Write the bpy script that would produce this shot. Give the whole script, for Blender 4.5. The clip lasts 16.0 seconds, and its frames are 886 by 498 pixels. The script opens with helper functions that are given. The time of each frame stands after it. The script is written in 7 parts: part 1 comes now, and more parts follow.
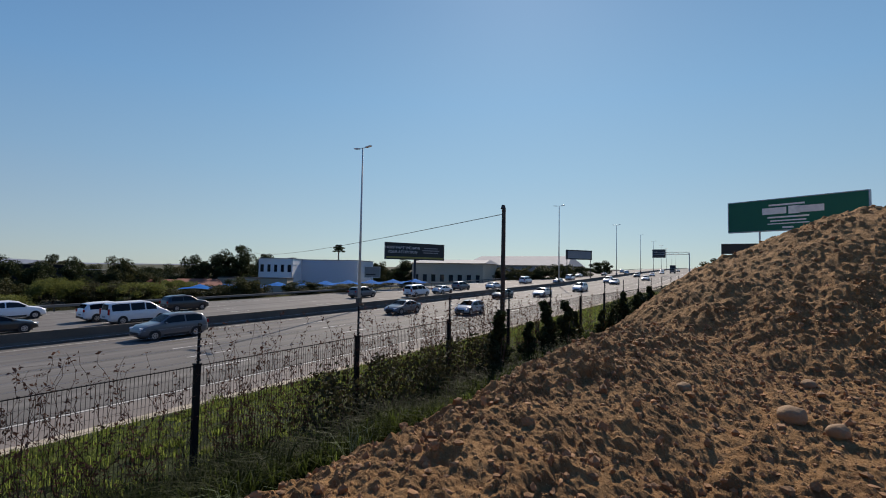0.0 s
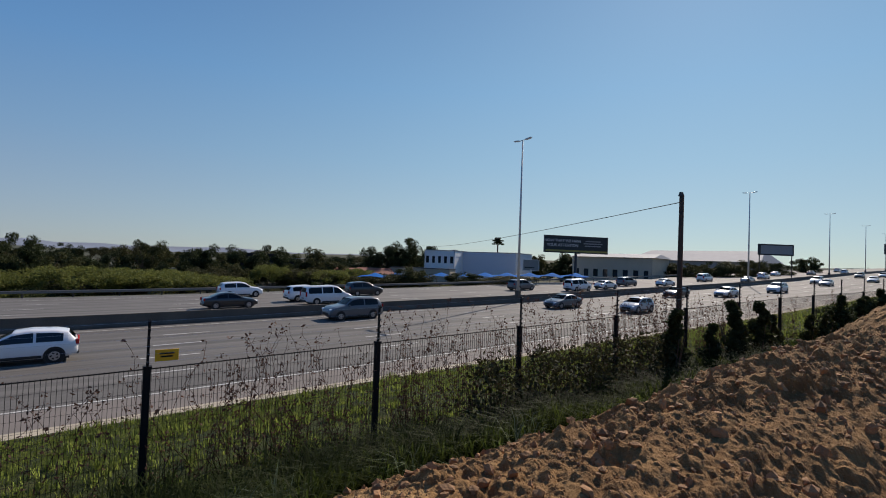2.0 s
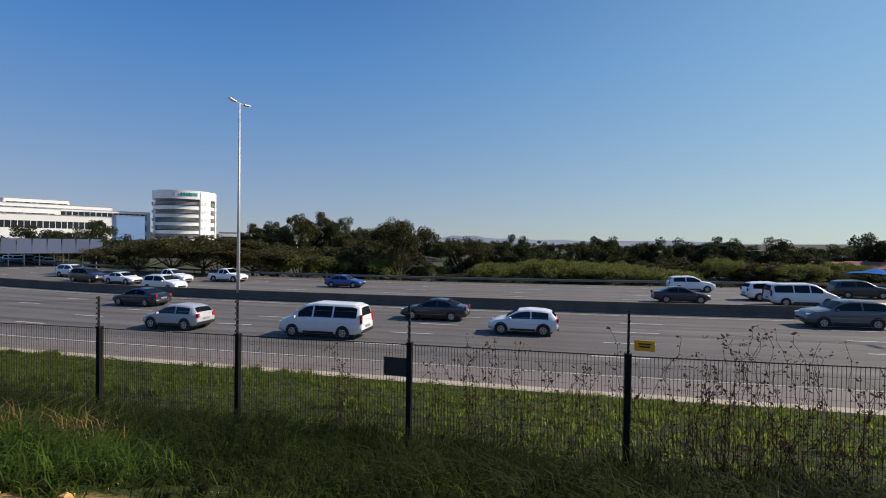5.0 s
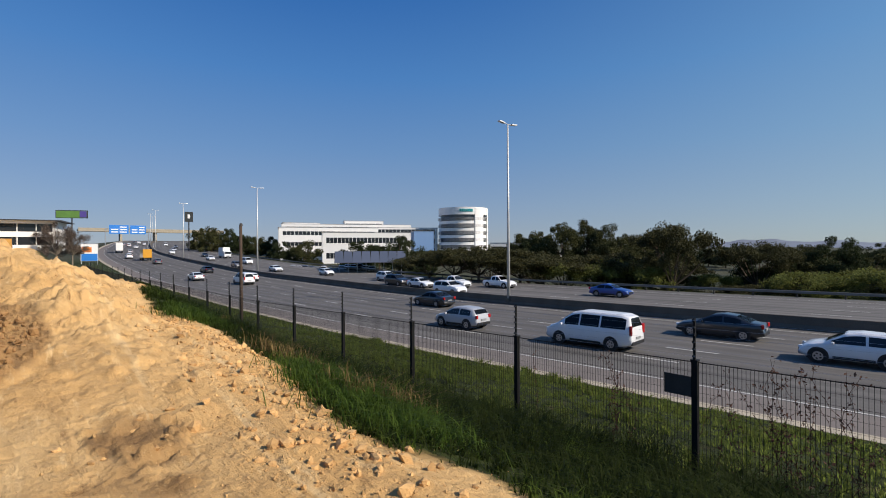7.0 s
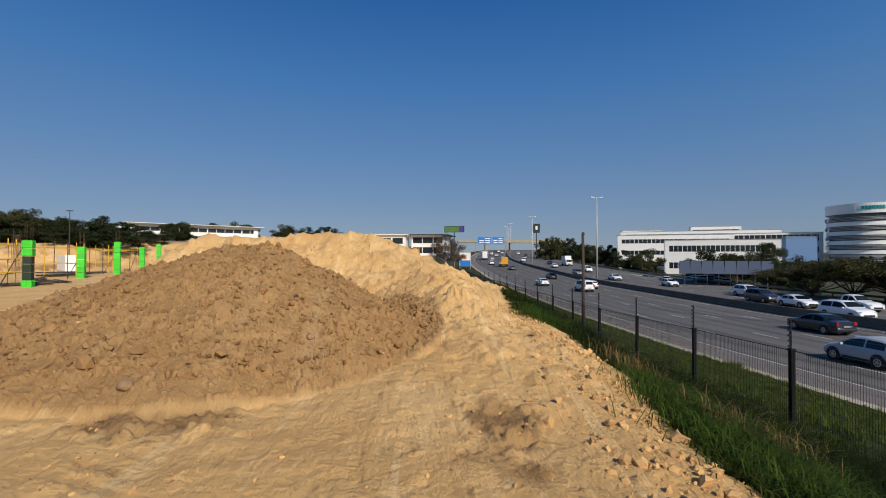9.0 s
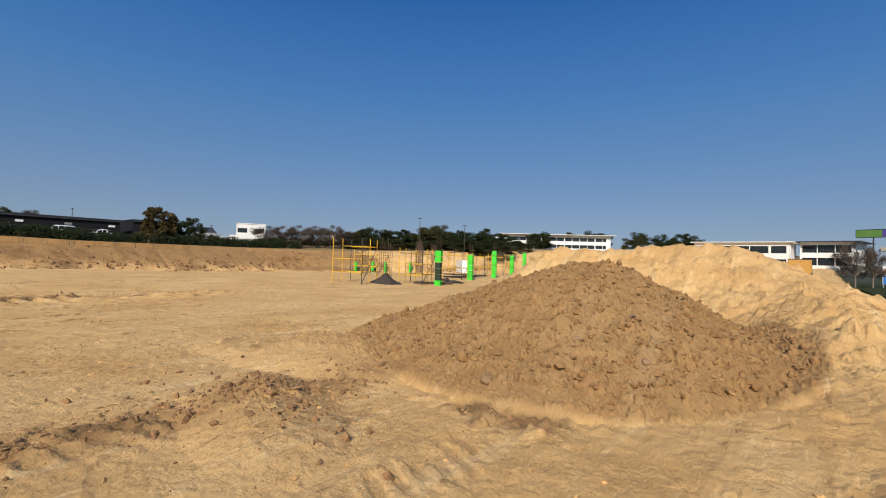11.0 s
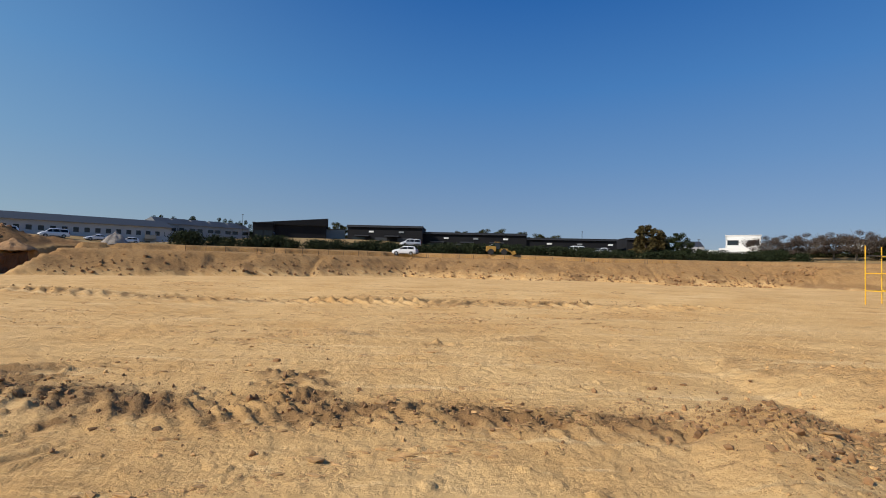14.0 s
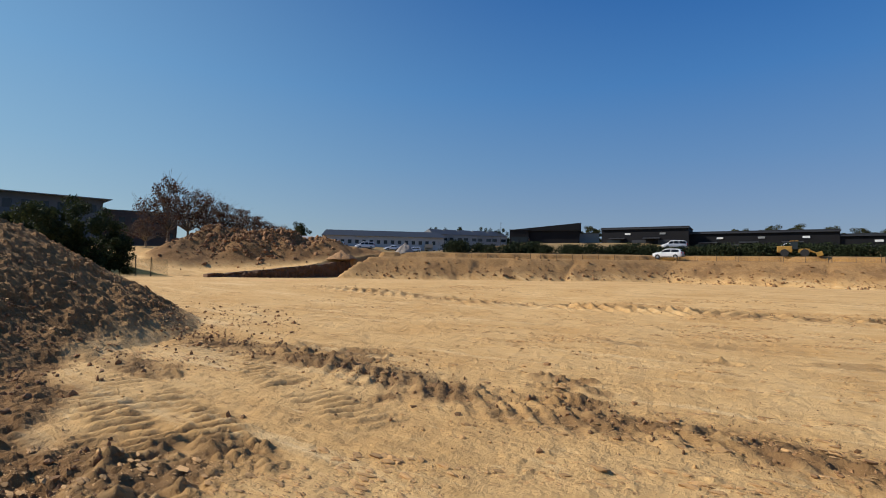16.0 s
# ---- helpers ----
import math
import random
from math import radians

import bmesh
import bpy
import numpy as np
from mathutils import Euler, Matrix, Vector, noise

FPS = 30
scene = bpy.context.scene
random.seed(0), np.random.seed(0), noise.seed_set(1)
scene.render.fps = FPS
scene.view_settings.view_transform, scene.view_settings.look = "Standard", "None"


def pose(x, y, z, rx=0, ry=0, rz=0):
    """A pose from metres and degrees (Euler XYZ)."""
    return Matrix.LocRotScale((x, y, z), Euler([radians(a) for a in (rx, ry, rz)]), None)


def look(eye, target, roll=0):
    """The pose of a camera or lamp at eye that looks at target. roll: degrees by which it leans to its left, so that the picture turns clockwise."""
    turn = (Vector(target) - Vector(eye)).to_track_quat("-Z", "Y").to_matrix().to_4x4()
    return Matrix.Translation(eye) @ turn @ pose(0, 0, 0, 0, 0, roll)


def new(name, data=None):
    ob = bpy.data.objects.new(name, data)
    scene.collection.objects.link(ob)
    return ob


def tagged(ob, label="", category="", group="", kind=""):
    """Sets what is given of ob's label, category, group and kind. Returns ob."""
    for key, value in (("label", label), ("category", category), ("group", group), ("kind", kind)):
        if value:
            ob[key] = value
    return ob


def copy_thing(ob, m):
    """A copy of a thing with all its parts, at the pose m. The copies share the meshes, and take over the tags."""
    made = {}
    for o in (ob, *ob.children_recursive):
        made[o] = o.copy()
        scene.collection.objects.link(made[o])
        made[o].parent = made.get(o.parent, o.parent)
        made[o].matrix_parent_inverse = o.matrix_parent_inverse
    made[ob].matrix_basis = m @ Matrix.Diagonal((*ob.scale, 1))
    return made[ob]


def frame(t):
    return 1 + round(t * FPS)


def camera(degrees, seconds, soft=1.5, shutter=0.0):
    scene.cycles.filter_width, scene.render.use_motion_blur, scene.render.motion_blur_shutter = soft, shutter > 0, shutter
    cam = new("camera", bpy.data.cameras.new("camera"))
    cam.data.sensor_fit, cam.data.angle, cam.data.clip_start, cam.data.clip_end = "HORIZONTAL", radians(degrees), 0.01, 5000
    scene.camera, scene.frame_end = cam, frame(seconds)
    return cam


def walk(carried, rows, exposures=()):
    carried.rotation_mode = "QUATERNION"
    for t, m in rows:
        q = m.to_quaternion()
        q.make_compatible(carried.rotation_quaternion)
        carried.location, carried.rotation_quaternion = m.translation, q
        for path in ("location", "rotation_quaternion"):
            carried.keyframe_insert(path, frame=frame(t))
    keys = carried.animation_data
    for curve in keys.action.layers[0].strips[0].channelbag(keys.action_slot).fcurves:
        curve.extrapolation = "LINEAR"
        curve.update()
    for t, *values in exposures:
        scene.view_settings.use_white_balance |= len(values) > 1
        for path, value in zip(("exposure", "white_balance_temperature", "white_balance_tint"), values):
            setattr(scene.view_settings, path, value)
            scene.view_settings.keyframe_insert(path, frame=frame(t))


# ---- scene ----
cam = camera(86.7, 16.0, soft=1.0)
PATH = [
    (0, (0.746, -0.338, 1.617), (-0.433, 1.275, 1.714), 1.0),
    (0.5, (0.745, -0.387, 1.601), (-0.531, 1.151, 1.693), 1.2),
    (1, (0.728, -0.372, 1.594), (-0.659, 1.067, 1.676), 1.4),
    (1.5, (0.682, -0.328, 1.586), (-0.83, 0.979, 1.653), 1.7),
    (2, (0.656, -0.379, 1.567), (-0.988, 0.759, 1.616), 2.1),
    (2.5, (0.648, -0.471, 1.581), (-1.121, 0.462, 1.616), 2.3),
    (3, (0.612, -0.608, 1.565), (-1.263, 0.086, 1.594), 2.5),
    (3.5, (0.628, -0.691, 1.565), (-1.329, -0.279, 1.577), 2.7),
    (4, (0.616, -0.671, 1.546), (-1.381, -0.568, 1.543), 2.5),
    (4.5, (0.67, -0.753, 1.585), (-1.318, -0.968, 1.572), 1.5),
    (5, (0.638, -0.72, 1.609), (-1.284, -1.27, 1.581), 0.8),
    (7.3, (0.915, -0.757, 1.625), (-0.312, -2.336, 1.633), -0.6),
    (7.5, (0.904, -0.772, 1.619), (-0.223, -2.424, 1.631), -0.8),
    (8, (0.852, -0.848, 1.621), (0.03, -2.671, 1.646), -0.4),
    (8.5, (0.858, -0.881, 1.613), (0.38, -2.823, 1.644), -0.1),
    (9, (0.948, -0.905, 1.604), (0.84, -2.902, 1.644), 0.2),
    (9.2, (0.961, -0.862, 1.606), (1.002, -2.861, 1.654), -0.1),
    (11.3, (0.682, -0.831, 1.806), (2.079, -2.262, 1.845), 1.8),
    (11.5, (0.727, -0.867, 1.803), (2.223, -2.193, 1.837), 1.8),
    (12, (0.775, -0.913, 1.786), (2.475, -1.967, 1.817), 2.2),
    (12.5, (0.767, -0.923, 1.779), (2.615, -1.69, 1.803), 2.0),
    (13, (0.745, -0.826, 1.789), (2.686, -1.311, 1.819), 1.6),
    (13.5, (0.748, -0.747, 1.787), (2.737, -0.944, 1.833), 1.4),
    (14, (0.768, -0.673, 1.782), (2.764, -0.569, 1.84), 1.3),
    (14.5, (0.716, -0.626, 1.807), (2.674, -0.226, 1.864), 1.4),
    (15, (0.683, -0.572, 1.809), (2.568, 0.094, 1.865), 1.4),
    (15.5, (0.648, -0.527, 1.813), (2.434, 0.372, 1.866), 1.3),
    (16, (0.534, -0.502, 1.853), (2.209, 0.59, 1.91), 0.8),
]
walk(cam, [(t, look(e, a, r)) for t, e, a, r in PATH],
     exposures=((0, -0.12, 6650, 16), (2.5, -0.1, 6700, 16), (4, 0.02, 6700, 16), (5, 0.07, 6700, 16), (7.5, -0.1, 6450, 14), (8.2, -0.2, 6400, 13), (9, -0.38, 6400, 13), (11.5, -0.22, 6400, 13), (13.5, -0.16, 6350, 12), (16, -0.18, 6300, 12)))
# ---- light ----
SUN_YAW, SUN_EL = 26.0, 36.0
world = bpy.data.worlds.new("sky")
scene.world = world
world.use_nodes = True
wn = world.node_tree
sky = wn.nodes.new("ShaderNodeTexSky")
sky.sky_type, sky.sun_disc = 'NISHITA', False
sky.sun_elevation, sky.sun_rotation = radians(SUN_EL), radians(-SUN_YAW)
sky.altitude, sky.air_density, sky.dust_density, sky.ozone_density = 1500, 1.0, 0.8, 4.0
tint = wn.nodes.new("ShaderNodeVectorMath")
tint.operation = 'MULTIPLY'
tint.inputs[1].default_value = (0.85, 0.965, 1.07)
wn.links.new(sky.outputs[0], tint.inputs[0])
# thin dry-season haze: deep blue above, lilac grey at the horizon, paler towards the sun
haze_at = wn.nodes.new("ShaderNodeTexCoord")
haze_up = wn.nodes.new("ShaderNodeSeparateXYZ")
wn.links.new(haze_at.outputs["Generated"], haze_up.inputs[0])
haze = wn.nodes.new("ShaderNodeValToRGB")
wn.links.new(haze_up.outputs[2], haze.inputs[0])
for at, colour in ((0.0, (0.228, 0.258, 0.308)), (0.09, (0.175, 0.25, 0.355)), (0.2, (0.108, 0.224, 0.40)), (0.34, (0.048, 0.178, 0.42)), (0.50, (0.012, 0.108, 0.35)), (1.0, (0.006, 0.070, 0.28))):
    stop = haze.color_ramp.elements[0 if at == 0.0 else -1] if at in (0.0, 1.0) else haze.color_ramp.elements.new(at)
    stop.color = (*colour, 1)
sunward = wn.nodes.new("ShaderNodeVectorMath")
sunward.operation = 'DOT_PRODUCT'
sunward.inputs[1].default_value = (-math.sin(radians(SUN_YAW)), math.cos(radians(SUN_YAW)), 0)
wn.links.new(haze_at.outputs["Generated"], sunward.inputs[0])
veil = wn.nodes.new("ShaderNodeMapRange")
veil.inputs[1].default_value, veil.inputs[2].default_value = -0.55, 1.0
wn.links.new(sunward.outputs["Value"], veil.inputs[0])
pale = wn.nodes.new("ShaderNodeVectorMath")
pale.operation = 'SCALE'
pale.inputs[0].default_value = (0.125, 0.175, 0.07)
curve = wn.nodes.new("ShaderNodeMath")
curve.operation = 'POWER'
curve.inputs[1].default_value = 1.7
wn.links.new(veil.outputs[0], curve.inputs[0])
wn.links.new(curve.outputs[0], pale.inputs["Scale"])
sunside = wn.nodes.new("ShaderNodeVectorMath")
sunside.operation = 'DOT_PRODUCT'
sunside.inputs[1].default_value = (-math.sin(radians(SUN_YAW)) * math.cos(radians(SUN_EL)), math.cos(radians(SUN_YAW)) * math.cos(radians(SUN_EL)), math.sin(radians(SUN_EL)))
wn.links.new(haze_at.outputs["Generated"], sunside.inputs[0])
lobe = wn.nodes.new("ShaderNodeMath")
lobe.operation, lobe.use_clamp = 'MAXIMUM', True
lobe.inputs[1].default_value = 0.0
wn.links.new(sunside.outputs["Value"], lobe.inputs[0])
lobe2 = wn.nodes.new("ShaderNodeMath")
lobe2.operation = 'POWER'
lobe2.inputs[1].default_value = 3.5
wn.links.new(lobe.outputs[0], lobe2.inputs[0])
glow_sky = wn.nodes.new("ShaderNodeVectorMath")
glow_sky.operation = 'SCALE'
glow_sky.inputs[0].default_value = (0.035, 0.055, 0.065)
wn.links.new(lobe2.outputs[0], glow_sky.inputs["Scale"])
add0, add1, add2, dim = (wn.nodes.new("ShaderNodeVectorMath") for _ in range(4))
dim.operation = 'SCALE'
dim.inputs["Scale"].default_value = 0.025
wn.links.new(tint.outputs[0], dim.inputs[0])
wn.links.new(haze.outputs[0], add1.inputs[0])
wn.links.new(pale.outputs[0], add0.inputs[0])
wn.links.new(glow_sky.outputs[0], add0.inputs[1])
wn.links.new(add0.outputs[0], add1.inputs[1])
wn.links.new(add1.outputs[0], add2.inputs[0])
wn.links.new(dim.outputs[0], add2.inputs[1])
wn.links.new(add2.outputs[0], wn.nodes["Background"].inputs[0])
wn.nodes["Background"].inputs[1].default_value = 1.0
sun = new("sun", bpy.data.lights.new("sun", "SUN"))
sun.data.energy, sun.data.angle, sun.data.color = 5.9, radians(0.6), (1.0, 0.92, 0.79)
_se, _sy = radians(SUN_EL), radians(SUN_YAW)
sun.matrix_world = look((-math.sin(_sy) * math.cos(_se) * 50, math.cos(_sy) * math.cos(_se) * 50, math.sin(_se) * 50), (0, 0, 0))


# ---- materials ----
def material(name, base, rough=0.8, metal=0.0, vary=0.15, scale=3.0, fine=40.0, bump=0.0, island=False, coord="Object", spec=0.5):
    """A procedural surface: base colour with two scales of variation, and fine relief."""
    m = bpy.data.materials.new(name)
    m.use_nodes = True
    n, l = m.node_tree.nodes, m.node_tree.links
    p = n["Principled BSDF"]
    p.inputs["Roughness"].default_value, p.inputs["Metallic"].default_value = rough, metal
    p.inputs["Specular IOR Level"].default_value = spec
    tc = n.new("ShaderNodeTexCoord")
    big, small = n.new("ShaderNodeTexNoise"), n.new("ShaderNodeTexNoise")
    big.inputs["Scale"].default_value, small.inputs["Scale"].default_value = scale, fine
    big.inputs["Detail"].default_value, small.inputs["Detail"].default_value = 5, 3
    for t in (big, small):
        l.new(tc.outputs[coord], t.inputs["Vector"])
    add = n.new("ShaderNodeMath")
    add.operation = 'MULTIPLY_ADD'
    l.new(small.outputs[0], add.inputs[0])
    add.inputs[1].default_value = 0.5
    l.new(big.outputs[0], add.inputs[2])
    ramp = n.new("ShaderNodeMapRange")
    ramp.inputs[1].default_value, ramp.inputs[2].default_value = 0.4, 1.1
    ramp.inputs[3].default_value, ramp.inputs[4].default_value = 1 - vary, 1 + vary
    l.new(add.outputs[0], ramp.inputs[0])
    mul = n.new("ShaderNodeVectorMath")
    mul.operation = 'SCALE'
    mul.inputs[0].default_value = base
    l.new(ramp.outputs[0], mul.inputs["Scale"])
    out = mul.outputs[0]
    info = n.new("ShaderNodeNewGeometry") if island else n.new("ShaderNodeObjectInfo")
    r2 = n.new("ShaderNodeMapRange")
    k = 0.28 if island else 0.08
    r2.inputs[3].default_value, r2.inputs[4].default_value = 1 - k, 1 + k
    l.new(info.outputs["Random Per Island" if island else "Random"], r2.inputs[0])
    mul2 = n.new("ShaderNodeVectorMath")
    mul2.operation = 'SCALE'
    l.new(out, mul2.inputs[0])
    l.new(r2.outputs[0], mul2.inputs["Scale"])
    l.new(mul2.outputs[0], p.inputs["Base Color"])
    if bump:
        b = n.new("ShaderNodeBump")
        b.inputs["Strength"].default_value, b.inputs["Distance"].default_value = bump, 0.02
        l.new(small.outputs[0], b.inputs["Height"])
        l.new(b.outputs[0], p.inputs["Normal"])
    return m


def ground_material():
    m = bpy.data.materials.new("earth")
    m.use_nodes = True
    n, l = m.node_tree.nodes, m.node_tree.links
    p = n["Principled BSDF"]
    p.inputs["Roughness"].default_value = 0.95
    p.inputs["Specular IOR Level"].default_value = 0.15
    tc = n.new("ShaderNodeTexCoord")

    def tex(scale, detail=6, rough=0.6):
        t = n.new("ShaderNodeTexNoise")
        t.inputs["Scale"].default_value, t.inputs["Detail"].default_value, t.inputs["Roughness"].default_value = scale, detail, rough
        l.new(tc.outputs["Object"], t.inputs["Vector"])
        return t.outputs[0]

    def mix(a, b, fac):
        x = n.new("ShaderNodeMix")
        x.data_type = 'RGBA'
        for sock, v in ((x.inputs[6], a), (x.inputs[7], b)):
            if isinstance(v, tuple):
                sock.default_value = (*v, 1)
            else:
                l.new(v, sock)
        l.new(fac, x.inputs[0])
        return x.outputs[2]

    def span(v, a, b):
        x = n.new("ShaderNodeMapRange")
        l.new(v, x.inputs[0])
        x.inputs[1].default_value, x.inputs[2].default_value = a, b
        return x.outputs[0]

    def attr(name):
        a = n.new("ShaderNodeAttribute")
        a.attribute_name = name
        return a.outputs["Fac"]

    sand = mix((0.59, 0.345, 0.130), (0.70, 0.45, 0.195), span(tex(0.35, 8), 0.35, 0.65))
    sand = mix(sand, (0.46, 0.27, 0.10), span(tex(2.2, 8), 0.55, 0.8))
    mp = n.new("ShaderNodeMapping")
    mp.inputs["Scale"].default_value, mp.inputs["Rotation"].default_value = (1.6, 0.10, 0.4), (0, 0, 0.12)
    l.new(tc.outputs["Object"], mp.inputs[0])
    st = n.new("ShaderNodeTexNoise")
    st.inputs["Scale"].default_value, st.inputs["Detail"].default_value, st.inputs["Roughness"].default_value = 1.3, 9, 0.72
    l.new(mp.outputs[0], st.inputs["Vector"])
    sand = mix(sand, (0.42, 0.245, 0.095), span(st.outputs[0], 0.56, 0.74))
    sand = mix(sand, (0.76, 0.54, 0.27), span(st.outputs[0], 0.46, 0.32))
    sand = mix(sand, (0.27, 0.148, 0.06), span(tex(0.8, 12, 0.8), 0.59, 0.66))

    def drawn(sx, sy, turn, detail, rough):
        m2 = n.new("ShaderNodeMapping")
        m2.inputs["Scale"].default_value, m2.inputs["Rotation"].default_value = (sx, sy, 1.0), (0, 0, turn)
        l.new(tc.outputs["Object"], m2.inputs[0])
        t2 = n.new("ShaderNodeTexNoise")
        t2.inputs["Scale"].default_value, t2.inputs["Detail"].default_value, t2.inputs["Roughness"].default_value = 1.0, detail, rough
        l.new(m2.outputs[0], t2.inputs["Vector"])
        return t2.outputs[0]

    drag = drawn(7.0, 1.3, 0.35, 9, 0.7)
    sand = mix(sand, (0.30, 0.165, 0.066), span(drag, 0.60, 0.70))
    sand = mix(sand, (0.78, 0.55, 0.27), span(drag, 0.42, 0.30))
    speck = tex(22, 5, 0.75)
    sand = mix(sand, (0.36, 0.21, 0.085), span(speck, 0.67, 0.75))
    clay = mix((0.17, 0.088, 0.034), (0.31, 0.172, 0.068), span(tex(3.0, 8), 0.35, 0.7))
    clay = mix(clay, (0.40, 0.235, 0.10), span(tex(11, 7, 0.7), 0.56, 0.70))
    soil = mix(sand, clay, attr("brown"))
    # dark brown for wet earth and for shade painted into the ground
    soil = mix(soil, (0.15, 0.08, 0.036), attr("damp_shade"))
    grain = tex(60, 4)
    soil = mix(soil, (0.62, 0.44, 0.24), span(grain, 0.62, 0.8))
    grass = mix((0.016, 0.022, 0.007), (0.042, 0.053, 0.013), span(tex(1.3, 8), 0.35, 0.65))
    grass = mix(grass, (0.10, 0.075, 0.035), span(tex(0.9, 8), 0.60, 0.74))
    veld = mix((0.038, 0.046, 0.024), (0.070, 0.068, 0.045), span(tex(0.05, 8), 0.35, 0.65))
    col = mix(soil, grass, attr("grass"))
    col = mix(col, veld, attr("veld"))
    l.new(col, p.inputs["Base Color"])
    b = n.new("ShaderNodeBump")
    b.inputs["Strength"].default_value, b.inputs["Distance"].default_value = 1.0, 0.045
    mm = n.new("ShaderNodeMath")
    mm.operation = 'ADD'
    fine = n.new("ShaderNodeMath")
    fine.operation = 'MULTIPLY'
    fine.inputs[1].default_value = 0.32
    l.new(tex(35, 6, 0.7), fine.inputs[0])
    l.new(fine.outputs[0], mm.inputs[0])
    m3 = n.new("ShaderNodeMath")
    m3.operation = 'MULTIPLY_ADD'
    l.new(tex(2.2, 9, 0.78), m3.inputs[0])
    m3.inputs[1].default_value = 0.6
    l.new(tex(9, 6, 0.7), m3.inputs[2])
    m4 = n.new("ShaderNodeMath")
    m4.operation = 'MULTIPLY_ADD'
    m4.inputs[1].default_value = 0.9
    l.new(drag, m4.inputs[0])
    l.new(m3.outputs[0], m4.inputs[2])
    l.new(m4.outputs[0], mm.inputs[1])
    l.new(mm.outputs[0], b.inputs["Height"])
    l.new(b.outputs[0], p.inputs["Normal"])
    return m


def road_material():
    m = material("asphalt", (0.118, 0.110, 0.100), 0.82, vary=0.18, scale=0.25, fine=60, bump=0.15, spec=0.35)
    n, l = m.node_tree.nodes, m.node_tree.links
    p = n["Principled BSDF"]
    src = p.inputs["Base Color"].links[0].from_socket
    uv = n.new("ShaderNodeUVMap")
    mp = n.new("ShaderNodeMapping")
    mp.inputs["Scale"].default_value = (1.2, 0.012, 1)
    l.new(uv.outputs[0], mp.inputs[0])
    t = n.new("ShaderNodeTexNoise")
    t.inputs["Scale"].default_value, t.inputs["Detail"].default_value = 1.0, 4
    l.new(mp.outputs[0], t.inputs["Vector"])
    r = n.new("ShaderNodeMapRange")
    r.inputs[1].default_value, r.inputs[2].default_value, r.inputs[3].default_value, r.inputs[4].default_value = 0.32, 0.68, 0.60, 1.25
    l.new(t.outputs[0], r.inputs[0])
    s = n.new("ShaderNodeVectorMath")
    s.operation = 'SCALE'
    l.new(src, s.inputs[0])
    l.new(r.outputs[0], s.inputs["Scale"])
    l.new(s.outputs[0], p.inputs["Base Color"])
    return m


def glass(name, tint=(0.02, 0.025, 0.03)):
    m = material(name, tint, 0.08, vary=0.05, spec=0.4)
    return m


EARTH = ground_material()
ASPHALT = road_material()
PAINT = material("road_paint", (0.42, 0.41, 0.385), 0.75, vary=0.3, scale=2, fine=30)
SHOULDER = material("worn_shoulder", (0.15, 0.128, 0.112), 0.85, vary=0.2, scale=0.5, fine=40, bump=0.2)
KERB = material("kerb_concrete", (0.36, 0.315, 0.24), 0.95, vary=0.2, scale=1, fine=20, bump=0.3, spec=0.1)
CONCRETE = material("barrier_concrete", (0.105, 0.088, 0.070), 0.9, vary=0.35, scale=0.6, fine=12, bump=0.3)
GALV = material("galvanised_steel", (0.42, 0.43, 0.44), 0.45, 0.8, vary=0.1)
LAMPGREY = material("lamp_mast_paint", (0.55, 0.55, 0.53), 0.5, 0.3, vary=0.1)
RAILSTEEL = material("weathered_rail_steel", (0.17, 0.165, 0.15), 0.75, 0.2, vary=0.25, scale=0.6, spec=0.3)
BLACKSTEEL = material("black_fence_coating", (0.010, 0.010, 0.010), 0.7, vary=0.2, spec=0.2)
YELLOWSIGN = material("yellow_plate", (0.80, 0.42, 0.012), 0.5)
WOODPOLE = material("creosoted_pole", (0.055, 0.035, 0.022), 0.9, vary=0.3, scale=6, bump=0.4)
WHITEWALL = material("white_plaster", (0.78, 0.77, 0.74), 0.85, vary=0.06, scale=0.4, fine=8)
GREYWALL = material("grey_plaster", (0.30, 0.30, 0.30), 0.85, vary=0.1, scale=0.4, fine=8)
BEIGEWALL = material("beige_plaster", (0.46, 0.39, 0.29), 0.85, vary=0.1, scale=0.4, fine=8)
DARKWALL = material("charcoal_cladding", (0.013, 0.013, 0.015), 0.8, vary=0.25, scale=0.3, fine=5, spec=0.2)
DARKROOF = material("dark_roof_sheet", (0.03, 0.032, 0.038), 0.55, vary=0.12, scale=0.3)
LIGHTROOF = material("pale_roof_sheet", (0.33, 0.335, 0.33), 0.8, vary=0.12, scale=0.3, spec=0.2)
REDROOF = material("terracotta_roof", (0.23, 0.075, 0.045), 0.8, vary=0.2)
BLUEWALL = material("blue_facade", (0.14, 0.25, 0.44), 0.6, vary=0.06)
GLASS = glass("dark_window_glass")
BLUECLOTH = material("blue_shade_cloth", (0.016, 0.12, 0.36), 0.9, vary=0.2, scale=0.8, spec=0.03)
SOLAR = material("solar_glass", (0.085, 0.095, 0.12), 0.55, vary=0.15, spec=0.3)
GREENPANEL = material("green_formwork", (0.06, 0.60, 0.035), 0.5, vary=0.12, scale=2)
YELLOWTUBE = material("yellow_scaffold_paint", (0.72, 0.42, 0.015), 0.45, vary=0.15)
RUST = material("rusty_rebar", (0.10, 0.055, 0.035), 0.85, vary=0.3)
DARKSTEEL = material("dark_tube_steel", (0.06, 0.055, 0.05), 0.6, 0.4, vary=0.3)
BARK = material("bark", (0.085, 0.06, 0.04), 0.95, vary=0.3, scale=8, bump=0.4)
PALEBARK = material("pale_bark", (0.20, 0.16, 0.12), 0.95, vary=0.3, scale=8, bump=0.4)


